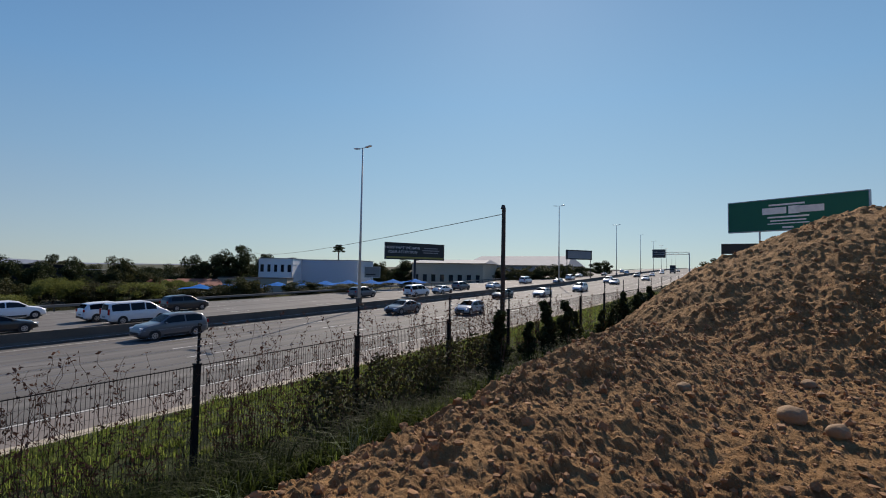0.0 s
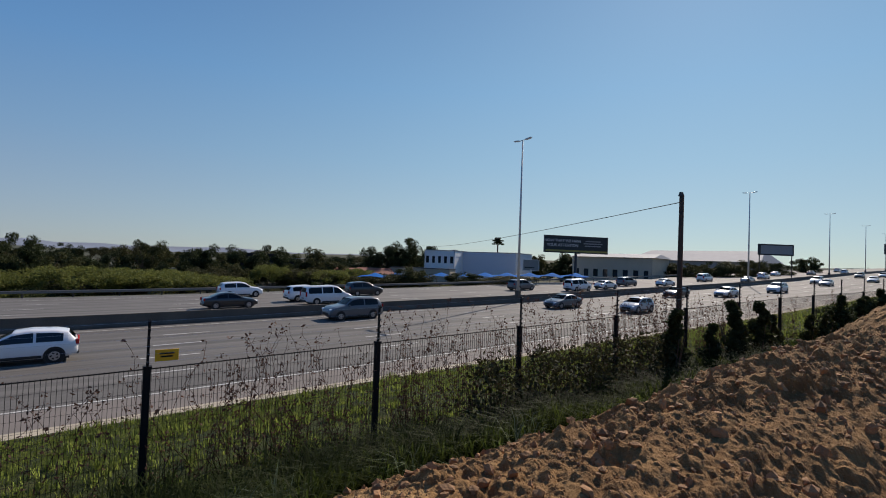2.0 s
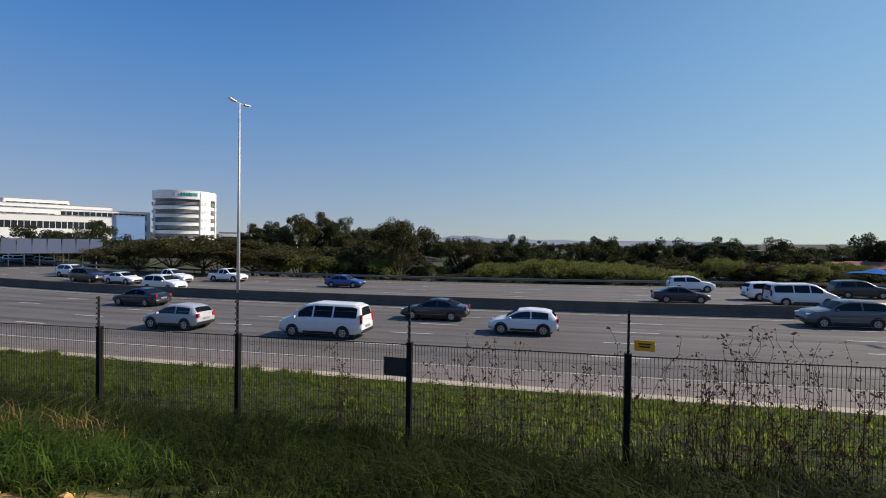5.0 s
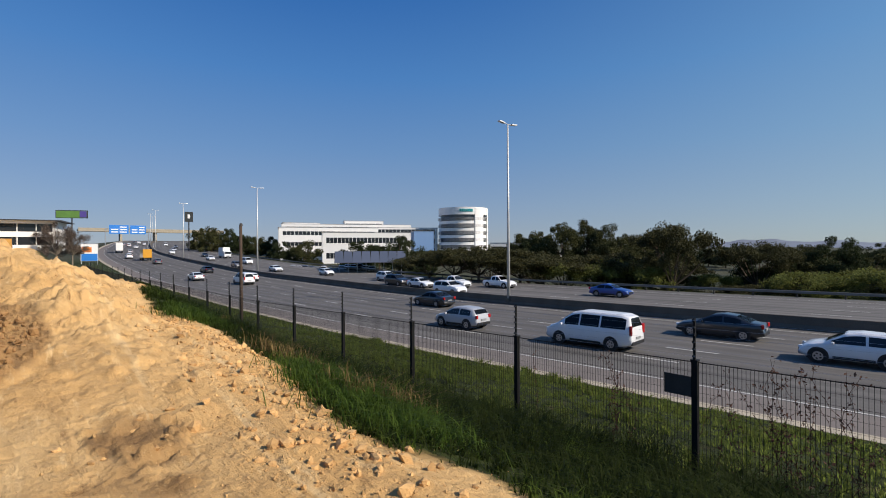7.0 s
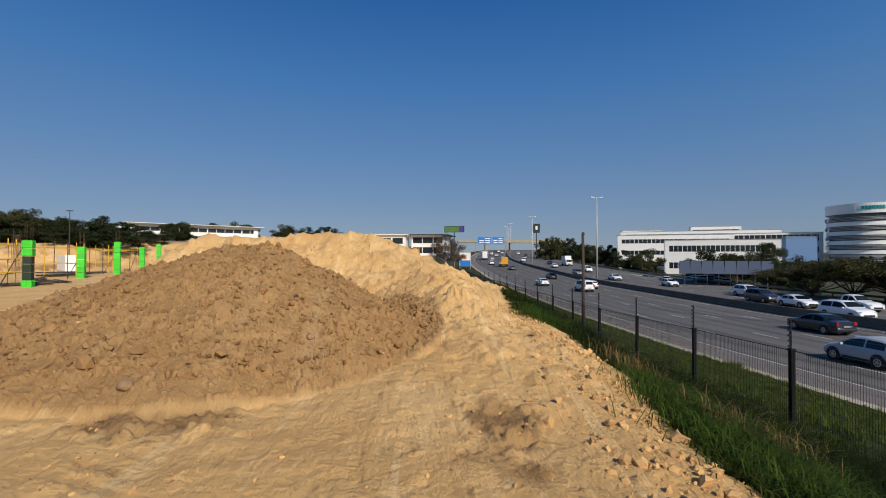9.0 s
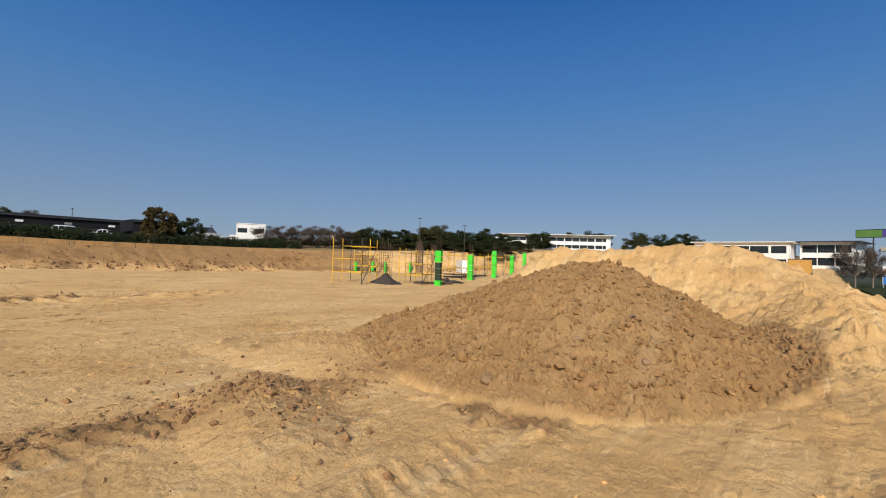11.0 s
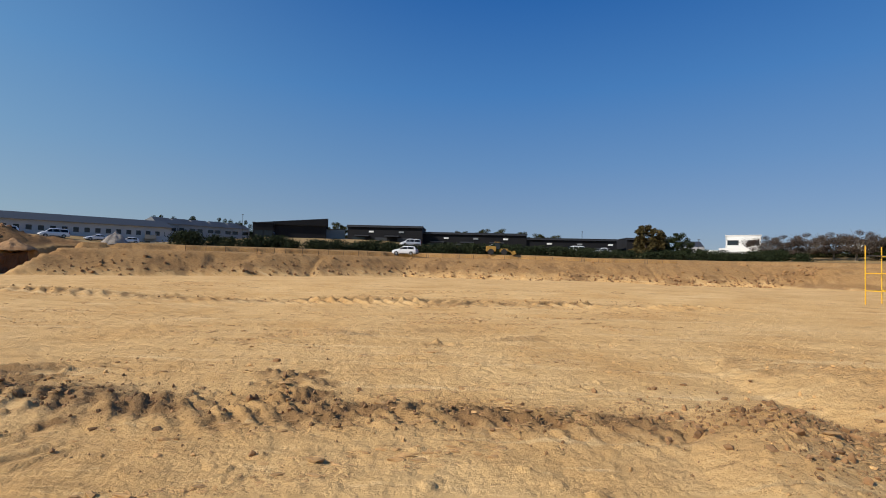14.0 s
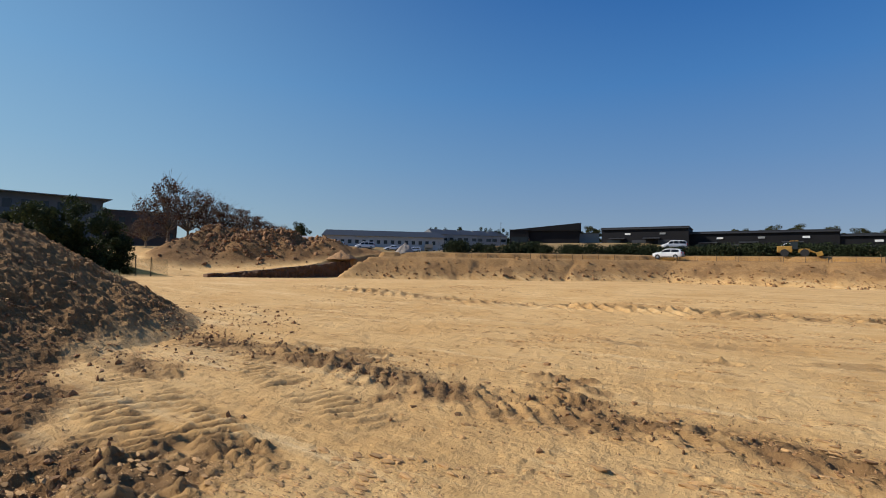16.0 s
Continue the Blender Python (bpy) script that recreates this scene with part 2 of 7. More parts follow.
def leaf_material(name, base, glow=0.25, lit=1.0):
    m = material(name, base, 0.65, vary=0.3, scale=1.2, fine=12, island=True, spec=0.08)
    n, l = m.node_tree.nodes, m.node_tree.links
    p = n["Principled BSDF"]
    tr, mx = n.new("ShaderNodeBsdfTranslucent"), n.new("ShaderNodeMixShader")
    mx.inputs[0].default_value = glow
    thin = n.new("ShaderNodeVectorMath")
    thin.operation = 'SCALE'
    thin.inputs["Scale"].default_value = lit
    l.new(p.inputs["Base Color"].links[0].from_socket, thin.inputs[0])
    l.new(thin.outputs[0], tr.inputs["Color"])
    l.new(p.outputs[0], mx.inputs[1])
    l.new(tr.outputs[0], mx.inputs[2])
    l.new(mx.outputs[0], n["Material Output"].inputs["Surface"])
    return m


LEAF_OLIVE = leaf_material("olive_leaves", (0.062, 0.064, 0.024))
LEAF_THORN = leaf_material("thorn_tree_leaves", (0.060, 0.058, 0.024))
LEAF_DARK = leaf_material("dark_leaves", (0.036, 0.046, 0.018))
LEAF_YELLOW = leaf_material("yellowing_leaves", (0.12, 0.13, 0.034), 0.3, 1.5)
LEAF_RUST = leaf_material("autumn_leaves", (0.11, 0.06, 0.04))
LEAF_GREY = leaf_material("greyish_leaves", (0.10, 0.075, 0.06))
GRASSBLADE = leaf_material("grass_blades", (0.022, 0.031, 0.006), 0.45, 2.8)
LEAF_HEDGE = leaf_material("hedge_leaves", (0.026, 0.034, 0.015), 0.1)
GRASSDRY = leaf_material("dry_grass", (0.19, 0.13, 0.05))
WEED = leaf_material("dry_creeper", (0.10, 0.055, 0.04))
HAZEHILL = material("far_hill", (0.16, 0.19, 0.24), 1.0, vary=0.12, scale=0.01, fine=0.05)


# ---- small builders ----
def part(name, bm, mat, parent=None, label="", smooth=False):
    """Links a bmesh as one mesh object, under a thing or a part."""
    me = bpy.data.meshes.new(name)
    bm.to_mesh(me)
    bm.free()
    if smooth:
        me.shade_smooth()
    me.materials.append(mat)
    ob = new(name, me)
    if parent:
        ob.parent = parent
    if label:
        ob["label"] = label
    return ob


def thing(name, m, label, category, group="", kind=""):
    ob = new(name)
    ob.matrix_world = m
    ob.empty_display_size = 0.2
    return tagged(ob, label, category, group, kind)


def box(bm, c, s, rz=0.0, rx=0.0, ry=0.0, bevel=0.0):
    r = bmesh.ops.create_cube(bm, size=1.0, matrix=pose(*c, rx, ry, rz) @ Matrix.Diagonal((*s, 1)))
    if bevel:
        es = {e for v in r["verts"] for e in v.link_edges}
        bmesh.ops.bevel(bm, geom=list(es), offset=bevel, segments=2, affect='EDGES', profile=0.6)
    return bm


def tube(bm, a, b, r1, r2=None, seg=8):
    a, b = Vector(a), Vector(b)
    d = b - a
    q = d.to_track_quat('Z', 'Y').to_matrix().to_4x4()
    bmesh.ops.create_cone(bm, cap_ends=True, segments=seg, radius1=r1, radius2=r1 if r2 is None else r2, depth=d.length,
                          matrix=Matrix.Translation((a + b) / 2) @ q)
    return bm


def sheet(name, verts, faces, mat, smooth=False):
    me = bpy.data.meshes.new(name)
    me.from_pydata(verts, [], faces)
    me.materials.append(mat)
    if smooth:
        me.shade_smooth()
    return new(name, me)


# ---- noise on arrays ----
_rng = np.random.default_rng(7)
_PERM = _rng.random((256, 256))


def vnoise(x, y, seed=0):
    xi, yi = np.floor(x).astype(int), np.floor(y).astype(int)
    fx, fy = x - xi, y - yi
    fx, fy = fx * fx * (3 - 2 * fx), fy * fy * (3 - 2 * fy)
    g = lambda a, b: _PERM[(a + seed * 37) % 256, (b + seed * 91) % 256]
    return (g(xi, yi) * (1 - fx) + g(xi + 1, yi) * fx) * (1 - fy) + (g(xi, yi + 1) * (1 - fx) + g(xi + 1, yi + 1) * fx) * fy


def fbm(x, y, scale, octaves=4, seed=0, gain=0.5):
    out, amp, tot = 0.0, 1.0, 0.0
    for o in range(octaves):
        out = out + amp * (vnoise(x / scale, y / scale, seed + o) - 0.5)
        tot += amp
        amp *= gain
        scale *= 0.48
    return out / tot


def clods(x, y, size, cover, seed):
    """Rounded lumps strewn on a plane, as heights."""
    u, v = x / size, y / size
    xi, yi = np.floor(u).astype(int), np.floor(v).astype(int)
    best = np.zeros_like(x)
    for i in (-1, 0, 1):
        for j in (-1, 0, 1):
            a, b = xi + i, yi + j
            px = a + _PERM[(a + seed) % 256, (b + 3 * seed) % 256]
            py = b + _PERM[(a + 5 * seed) % 256, (b + 7 * seed) % 256]
            k = _PERM[(a + 11 * seed) % 256, (b + 13 * seed) % 256]
            e = _PERM[(a + 17 * seed) % 256, (b + 19 * seed) % 256]
            r = np.where(k < cover, 0.22 + 0.4 * (k / max(cover, 1e-3)) ** 2, 0.0)
            sx = 0.75 + 0.5 * e
            d2 = (((u - px) * sx) ** 2 + ((v - py) / sx) ** 2) / np.maximum(r * r, 1e-9)
            best = np.maximum(best, np.where(r > 0, r * np.sqrt(np.clip(1 - d2, 0, 1)), 0))
    return best * size


def where_only(mask, fn, x, y):
    """Works a costly function out only where the mask is set."""
    out = np.zeros_like(x)
    if mask.any():
        out[mask] = fn(x[mask], y[mask])
    return out


def smooth01(t):
    t = np.clip(t, 0, 1)
    return t * t * (3 - 2 * t)


def knots(v, pairs):
    xs, ys = zip(*pairs)
    f = lambda q: np.interp(q, xs, ys)
    w = np.clip(np.abs(v) * 0.12, 3, 60)
    return sum(f(v + k * w) for k in (-1, -0.5, 0, 0.5, 1)) / 5


# ---- the plan: the road's line and height, and the land ----
def road_x(y):
    """The concrete barrier between the carriageways."""
    return knots(y, ((-460, -96), (-400, -77), (-316, -59), (-235, -45), (-167, -39.8), (-98, -36.9), (-31, -36.0), (0, -37.4), (38, -39.2), (105, -42.2),
                     (174, -48.6), (242, -56.5), (310, -65), (600, -104), (1600, -240)))


def road_z(y):
    return knots(y, ((-460, 11.0), (-400, 8.5), (-300, 4.0), (-200, -0.4), (-100, -3.6), (-50, -4.05), (-20, -3.85), (0, -3.65), (40, -2.95), (105, -1.3),
                     (174, 0.8), (242, 2.4), (600, 9.5), (1600, 25)))


KERB_OFF, FAR_OFF = 20.8, -25.0
FENCE_X = -6.5


def fence_top(y):
    return np.interp(y, (-120, -60, -20, 0, 20, 60, 200), (0.4, -0.5, -0.45, 0.02, 0.62, 1.2, 3.0))


def cone(x, y, cx, cy, h, rx, ry, rot=0.0, power=1.0):
    c, s = math.cos(radians(rot)), math.sin(radians(rot))
    u, v = ((x - cx) * c + (y - cy) * s) / rx, (-(x - cx) * s + (y - cy) * c) / ry
    d = np.sqrt(u * u + v * v + 0.012) - 0.1
    return h * np.clip(1 - d, 0, None) ** power


def ridge(x, y, ax, ay, bx, by, h, w):
    t = np.clip(((x - ax) * (bx - ax) + (y - ay) * (by - ay)) / ((bx - ax) ** 2 + (by - ay) ** 2), 0, 1)
    d = np.hypot(x - ax - t * (bx - ax), y - ay - t * (by - ay))
    return h * np.clip(1 - (np.sqrt(d * d + 0.15) - 0.3) / w, 0, None)


def smax(a, b, k):
    return np.maximum(a, b) + k * np.exp(-np.abs(a - b) / k) * 0.35


def land(x, y):
    """Heights of the ground, and the masks grass, brown, damp_shade (wet earth and painted shade), veld."""
    d = np.hypot(x - 0.7, y + 0.7)
    # levelled site: flat pad, a low swell, a sunken bench, a cut bank and the street above it
    xs = np.where(x > 0, np.maximum(x, 0) + 0.75 * np.clip(y - 10, 0, 60) + 0.6 * np.clip(-50 - y, 0, None), 0)
    wob = 2.4 * fbm(x, y, 30, 2, 40)
    prof = np.interp(xs + wob * 0.5, (0, 17, 28, 34, 80), (0, 0, 0.22, 0.2, -1.15))
    bench = np.interp(xs + wob * 0.5, (0, 18, 21, 26, 32, 50, 80), (0, 0, 0.08, 0.36, 0.40, 0.15, -0.95))
    prof = prof + (bench - prof) * smooth01((y + 26) / 12)
    rise = np.clip((xs + wob + 1.2 * fbm(x, y, 5, 4, 41) - 79) / 6.6, 0, 1)
    bank = (3.5 * rise ** 0.85 + 0.75 * smooth01((xs + wob + 2.6 * fbm(x, y, 2.6, 4, 45) - 88.5) / 0.9)) * (1 - smooth01((y - 49.5) / 1.0))
    street = np.interp(xs, (85, 100, 122, 135, 220, 600), (0, 0.6, 2.6, 4.2, 7.0, 14.0)) * np.interp(y, (-140, -60, 20, 45, 62, 78, 92, 140), (0.25, 0.55, 1.0, 0.85, 0.5, 0.55, 0.89, 0.95))
    site = prof + bank + street
    # forward the site climbs to a grass bank
    site = site + 3.6 * smooth01((y - 74 + 0.3 * (x - 30)) / 26) * smooth01((90 - x) / 20) + np.interp(y, (-400, -120, -70, 90, 300), (6, 2.2, 0, 0, 4))
    # bank down to the fence
    edge = -1.0 + 0.6 * fbm(x, y, 5, 3, 42) + np.interp(y, (-40, -16, -8, 0, 8, 30), (-1.6, -1.5, -0.6, 0.1, 0.2, -0.6))
    foot = fence_top(y) - 1.8
    k = smooth01((edge - x) / np.maximum(edge - FENCE_X - 0.4, 1))
    k = 0.55 * k + 0.45 * np.clip((edge - x) / np.maximum(edge - FENCE_X - 0.4, 1), 0, 1)
    low = site * (1 - k) + foot * k
    kx = road_x(y) + KERB_OFF
    rz = road_z(y)
    v = np.clip((FENCE_X - x) / np.maximum(FENCE_X - kx, 1), 0, 1)
    low = np.where(x < FENCE_X, foot + (rz + 0.06 - foot) * smooth01(v * 0.85 + 0.0) / smooth01(np.array(0.85)), low)
    under = np.where(d > 90, 1.3, 0.35)
    inroad = smooth01((kx - x) / 0.5)
    low = low * (1 - inroad) + (rz - under) * inroad
    fx = road_x(y) + FAR_OFF
    b = np.clip((fx - x) / 14, 0, 1)
    beyond = rz - under + (under - 0.1) * smooth01(b * 14 / 1.5) - 3.2 * smooth01((b - 0.1) / 0.9)
    beyond = beyond + np.interp(fx - x, (14, 80, 250, 900), (0, 1.5, 2.0, 1.0)) + 1.0 * fbm(x, y, 40, 3, 5) * smooth01(b)
    z = np.where(x < fx, beyond, low)
    far = smooth01((d - 500) / 1500)
    z = z + far * (22 * fbm(x, y, 700, 3, 9) - 6)
    # spoil heaps
    on = (x > -6.2).astype(float)
    heap = cone(x, y, 2.9, 17.6, 3.75, np.where(x > 2.9, 6.0, 7.9), 7.4) * on
    berm = ridge(x, y, -2.3, 1.6, -1.7, 9.0, 0.75, 2.0) * np.interp(y, (0.3, 2.5, 6, 10), (0.25, 0.5, 1.0, 1.1)) * on
    brown_heap = cone(x, y, 4.0, -9.9, 1.85, np.where(x > 4.0, 5.3, 3.3), np.where(y > -9.9, 3.75, 4.5), power=0.92) * on
    spill = np.maximum(cone(x, y, 7.2, -6.9, 0.35, 3.4, 1.6, 20), cone(x, y, 5.7, -3.9, 0.30, 1.9, 0.8, -25)) * on
    mound = ridge(x, y, 3.2, -20.2, 8.9, -19.3, 2.6, np.interp(x, (4, 8.5), (6.5, 3.4))) * on
    bund = ridge(x, y, 0.9, -17.5, -0.5, -6.0, 1.0, np.where(x < -0.6, 1.9, 2.6)) * np.interp(y, (-19, -15, -11, -8, -5.2), (1.5, 1.15, 0.75, 0.38, 0.0)) * on
    mound = smax(mound, bund, 0.25) - 0.0875
    far_heap = (ridge(x, y, 47, 81, 61, 67, 4.3, 9.0) * (0.62 + 0.75 * vnoise(x / 4.5, y / 4.5, 67)) + cone(x, y, 67, 60, 1.6, 7, 6)) * on
    back = (x - 38) * 0.3 + (y - 64) * 0.954 + 0.5 * fbm(x, y, 4, 3, 43)
    along = ((x - 38) * 0.954 - (y - 64) * 0.3) / 22.4
    cut = 2.9 * smooth01(back / 0.5) * np.clip(along, 0, 1) * on * (y > 30)
    shelf = np.maximum(cut - bank, 0) + 1.2 * smooth01((y - 62) / 14) * smooth01((60 - x) / 10) * on
    near = np.clip((60 - d) / 30, 0, 1)
    churn = smooth01((0.9 + 0.36 * y - x + 1.2 * fbm(x, y, 1.2, 3, 72)) / 0.7) * smooth01((y - 0.6) / 1.2) * smooth01((14 - y) / 3) * on * (x > -4.5)
    rough_fresh = np.maximum(np.clip((heap + berm) / 0.5, 0, 1) * on, 0.62 * churn)
    rough_brown = np.maximum(np.clip(brown_heap / 0.08, 0, 1), np.clip(spill / 0.34, 0, 1) * (0.55 + 0.45 * vnoise(x / 0.5, y / 0.5, 96)))
    mound = np.maximum(mound, 0)
    rough_mound = np.clip(mound / 0.6, 0, 1) * (1 - rough_brown)
    z = z + np.maximum(np.maximum(heap, berm), np.maximum(np.maximum(brown_heap, mound), spill))
    z = z + far_heap + shelf
    face = smooth01(bank / 0.5) * smooth01((3.5 - bank) / 0.4)
    z = z + (0.75 * np.clip(far_heap, 0, 2.5) + 0.5 * face) * fbm(x, y, 2.6, 6, 60, 0.72)
    z = z + 0.55 * face * fbm(x, y, 2.4, 5, 65, 0.75) - 0.35 * face * smooth01(1 - np.abs(fbm(x * 0.2, y, 18, 2, 64, 0.5)) * 110)
    close = d < 58
    z = z + near * rough_fresh * where_only((rough_fresh > 0) & close, lambda x, y: 0.6 * fbm(x, y, 1.9, 7, 11, 0.62) - 0.4 * np.abs(fbm(x, y, 0.7, 5, 16, 0.65)) + clods(x, y, 0.33, 0.3, 3) * 0.4 + clods(x, y, 0.15, 0.6, 5) * 0.85
                                            + clods(x, y, 0.07, 0.55, 15) * 0.9, x, y)
    z = z + near * rough_brown * where_only((rough_brown > 0) & close, lambda x, y: 0.3 * fbm(x, y, 1.4, 7, 12, 0.62) + clods(x, y, 0.24, 0.2, 7) * 0.5 + clods(x, y, 0.12, 0.4, 9) * 0.9 + clods(x, y, 0.06, 0.55, 19) * 1.1, x, y)
    z = z + near * rough_mound * where_only((rough_mound > 0) & close, lambda x, y: 0.8 * fbm(x, y, 1.7, 7, 13, 0.70) + clods(x, y, 0.3, 0.4, 21) * 0.8 + clods(x, y, 0.11, 0.5, 23) * 1.1, x, y)
    onpad = on * (x > edge - 1.5) * (1 - rough_fresh) * (1 - rough_brown) * (1 - rough_mound) * smooth01((60 - d) / 40)
    # wheel and track marks across the pad
    pad = onpad > 0.005
    rut = np.exp(-((x - 6.3 - 0.05 * y - 1.1 * where_only(pad, lambda x, y: fbm(x, y, 4, 3, 51), x, y)) / 0.5) ** 2) * np.clip(0.15 + 1.5 * vnoise(x / 0.9, y / 1.8, 74), 0, 1) * smooth01((y + 9) / 4) * smooth01((14 - y) / 6)
    rut2 = np.exp(-((x - 20.3 + 0.06 * y - 0.8 * where_only(pad, lambda x, y: fbm(x, y, 8, 3, 52), x, y)) / 0.75) ** 2) * smooth01((y + 14) / 5) * smooth01((22 - y) / 6)
    tread = smooth01(0.5 + 0.9 * np.sin((y * 0.9 + x * 0.5 + 0.35 * where_only(pad, lambda x, y: fbm(x, y, 0.9, 3, 75), x, y)) * 2 * math.pi / 0.23))
    lugs = smooth01(0.4 + 0.9 * np.sin((y + 0.8 * np.abs(x - 6.3 - 0.05 * y) + 0.5 * where_only(onpad * rut > 0.02, lambda x, y: fbm(x, y, 1.1, 3, 77), x, y)) * 2 * math.pi / 0.34))
    lugs2 = smooth01(0.4 + 0.9 * np.sin((y + 0.9 * np.abs(x - 20.3 + 0.06 * y) + 0.3 * where_only(onpad * rut2 > 0.02, lambda x, y: fbm(x, y, 1.4, 3, 78), x, y)) * 2 * math.pi / 0.62))
    z = z + onpad * rut * where_only((onpad * rut > 0.02), lambda x, y: 0.16 * fbm(x, y, 0.5, 5, 53, 0.7) + 0.03 - 0.28 * np.abs(fbm(x, y * 0.6, 0.35, 4, 55, 0.6)) + clods(x, y, 0.11, 0.6, 31) * 0.7, x, y)
    z = z + onpad * rut * 0.05 * lugs * smooth01(3 * vnoise(x / 1.3, y / 1.3, 79) - 0.8)
    z = z + onpad * rut2 * (0.16 * lugs2 * smooth01(3 * vnoise(x / 2.4, y / 2.4, 92) - 0.7) + where_only((onpad * rut2 > 0.02), lambda x, y: clods(x, y, 0.35, 0.6, 33) * 0.6, x, y))
    lane = lambda c, k, w: np.clip(1.15 - np.abs((x - c - k * (y - 4)) / w) ** 3, 0, 1)
    stripe = np.maximum(lane(2.5, 0.35, 0.45) * smooth01((y - 1.5) / 1.5) * smooth01((9 - y) / 3), lane(4.9, 0.22, 0.4) * smooth01((y - 2) / 2) * smooth01((12 - y) / 4) * 0.8)
    stripe = np.maximum(stripe, lane(2.3, -0.12, 0.45) * smooth01((-1.6 - y) / 1.0) * smooth01((y + 5.4) / 1.0) * 0.4)
    stripe = np.maximum(stripe, lane(3.35, 0.12, 0.5) * smooth01((y - 3.2) / 0.8) * smooth01((8.4 - y) / 2))
    stripe = stripe * np.clip(3.2 * vnoise(x / 0.38, y / 0.38, 73) - 0.7, 0, 1)
    z = z + onpad * stripe * (0.062 * tread - 0.025 + 0.05 * where_only(onpad * stripe > 0.01, lambda x, y: fbm(x, y, 0.16, 3, 76), x, y))
    spots = onpad * smooth01((vnoise(x / 1.1, y / 1.9, 88) + 0.3 * vnoise(x / 0.3, y / 0.4, 89) - 0.86) * 7)
    spots = spots * (0.25 + 0.75 * smooth01((15 - d) / 6))
    z = z + spots * where_only(spots > 0, lambda x, y: 0.16 * fbm(x, y, 0.3, 4, 90, 0.7) + 0.9 * clods(x, y, 0.10, 0.6, 35) + 0.6 * clods(x, y, 0.22, 0.25, 37), x, y)
    smear = 0.07 * where_only(pad, lambda x, y: fbm(x * 1.5 + y * 0.3, y * 0.4, 0.5, 4, 58, 0.65) * smooth01(4 * fbm(x, y, 5, 3, 59) + 0.3), x, y)
    z = z + onpad * where_only(onpad > 0, lambda x, y: 0.10 * fbm(x, y, 2.5, 4, 54) + 0.07 * fbm(x, y, 0.32, 5, 57, 0.68) + clods(x, y, 0.13, 0.06, 39) * 0.35, x, y) + onpad * smear
    z = z + 0.35 * smooth01((d - 30) / 40) * on * fbm(x, y, 6, 3, 56) * (xs < 78)
    # cover
    verge = np.interp(y, (-60, -30, -16, -10, -6, -4.6, -4.0, -3.2, -1, 2), (-2.5, -2.4, -2.1, -2.1, -1.65, -1.4, -1.4, -1.8, -1.8, -1.8))
    grassy = smooth01((verge + 0.9 * fbm(x, y, 1.3, 3, 61) - x) / 0.4) * (1 - np.clip(rough_fresh * 2, 0, 1))
    grassy = np.where(x < FENCE_X, 1.0, grassy)
    grassy = np.maximum(grassy, smooth01((y - 74 + 0.35 * x) / 6) * on * (x < 34))
    veld = np.maximum(np.maximum(smooth01((d - 150) / 60), (x < fx) * smooth01(b * 3)), 0.6 * smooth01((xs - 91) / 4) * on * np.clip(1 - far_heap, 0, 1) * (1 - smooth01((y - 44) / 6) * smooth01((100 - xs) / 8)))
    brown = np.clip(rough_brown * 0.72 + rough_fresh * 0.95 + 0.5 * churn + 0.5 * rough_mound * fbm(x, y, 2.0, 3, 71) + 1.0 * np.clip(far_heap / 1.0, 0, 1) + 0.8 * smooth01((xs + wob - 79) / 3) * smooth01((102 - xs) / 6) * on * (y < 52) * (y > -70), 0, 1)
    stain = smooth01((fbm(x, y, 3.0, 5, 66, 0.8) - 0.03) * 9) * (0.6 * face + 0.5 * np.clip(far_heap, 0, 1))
    # dark strip low on the bank: shade of its overhang put into the colour
    overhang_shade = smooth01((1.5 - bank) / 0.7) * smooth01(bank / 0.2) * smooth01((vnoise(x * 0.03, y / 9, 93) - 0.42) * 6) * smooth01((8 - y) / 12) * on
    # moist ruts and churned spots; tread and lug grooves darkened as painted shade
    damp_shade = np.clip(stain + 0.85 * overhang_shade + 0.2 * np.clip(far_heap, 0, 1) + 0.1 * (far_heap > 0.3) + onpad * (rut * 0.95 + rut2 * 0.6 * (1 - 0.6 * lugs2) + stripe * 0.5 * (1 - tread) * 1.6 + 0.6 * spots) * (0.35 + 1.3 * vnoise(x / 0.4, y / 0.4, 70)) - 0.1, 0, 0.8)
    return z, grassy, brown, damp_shade, veld


def ground_height(x, y):
    return float(land(np.array([float(x)]), np.array([float(y)]))[0][0])


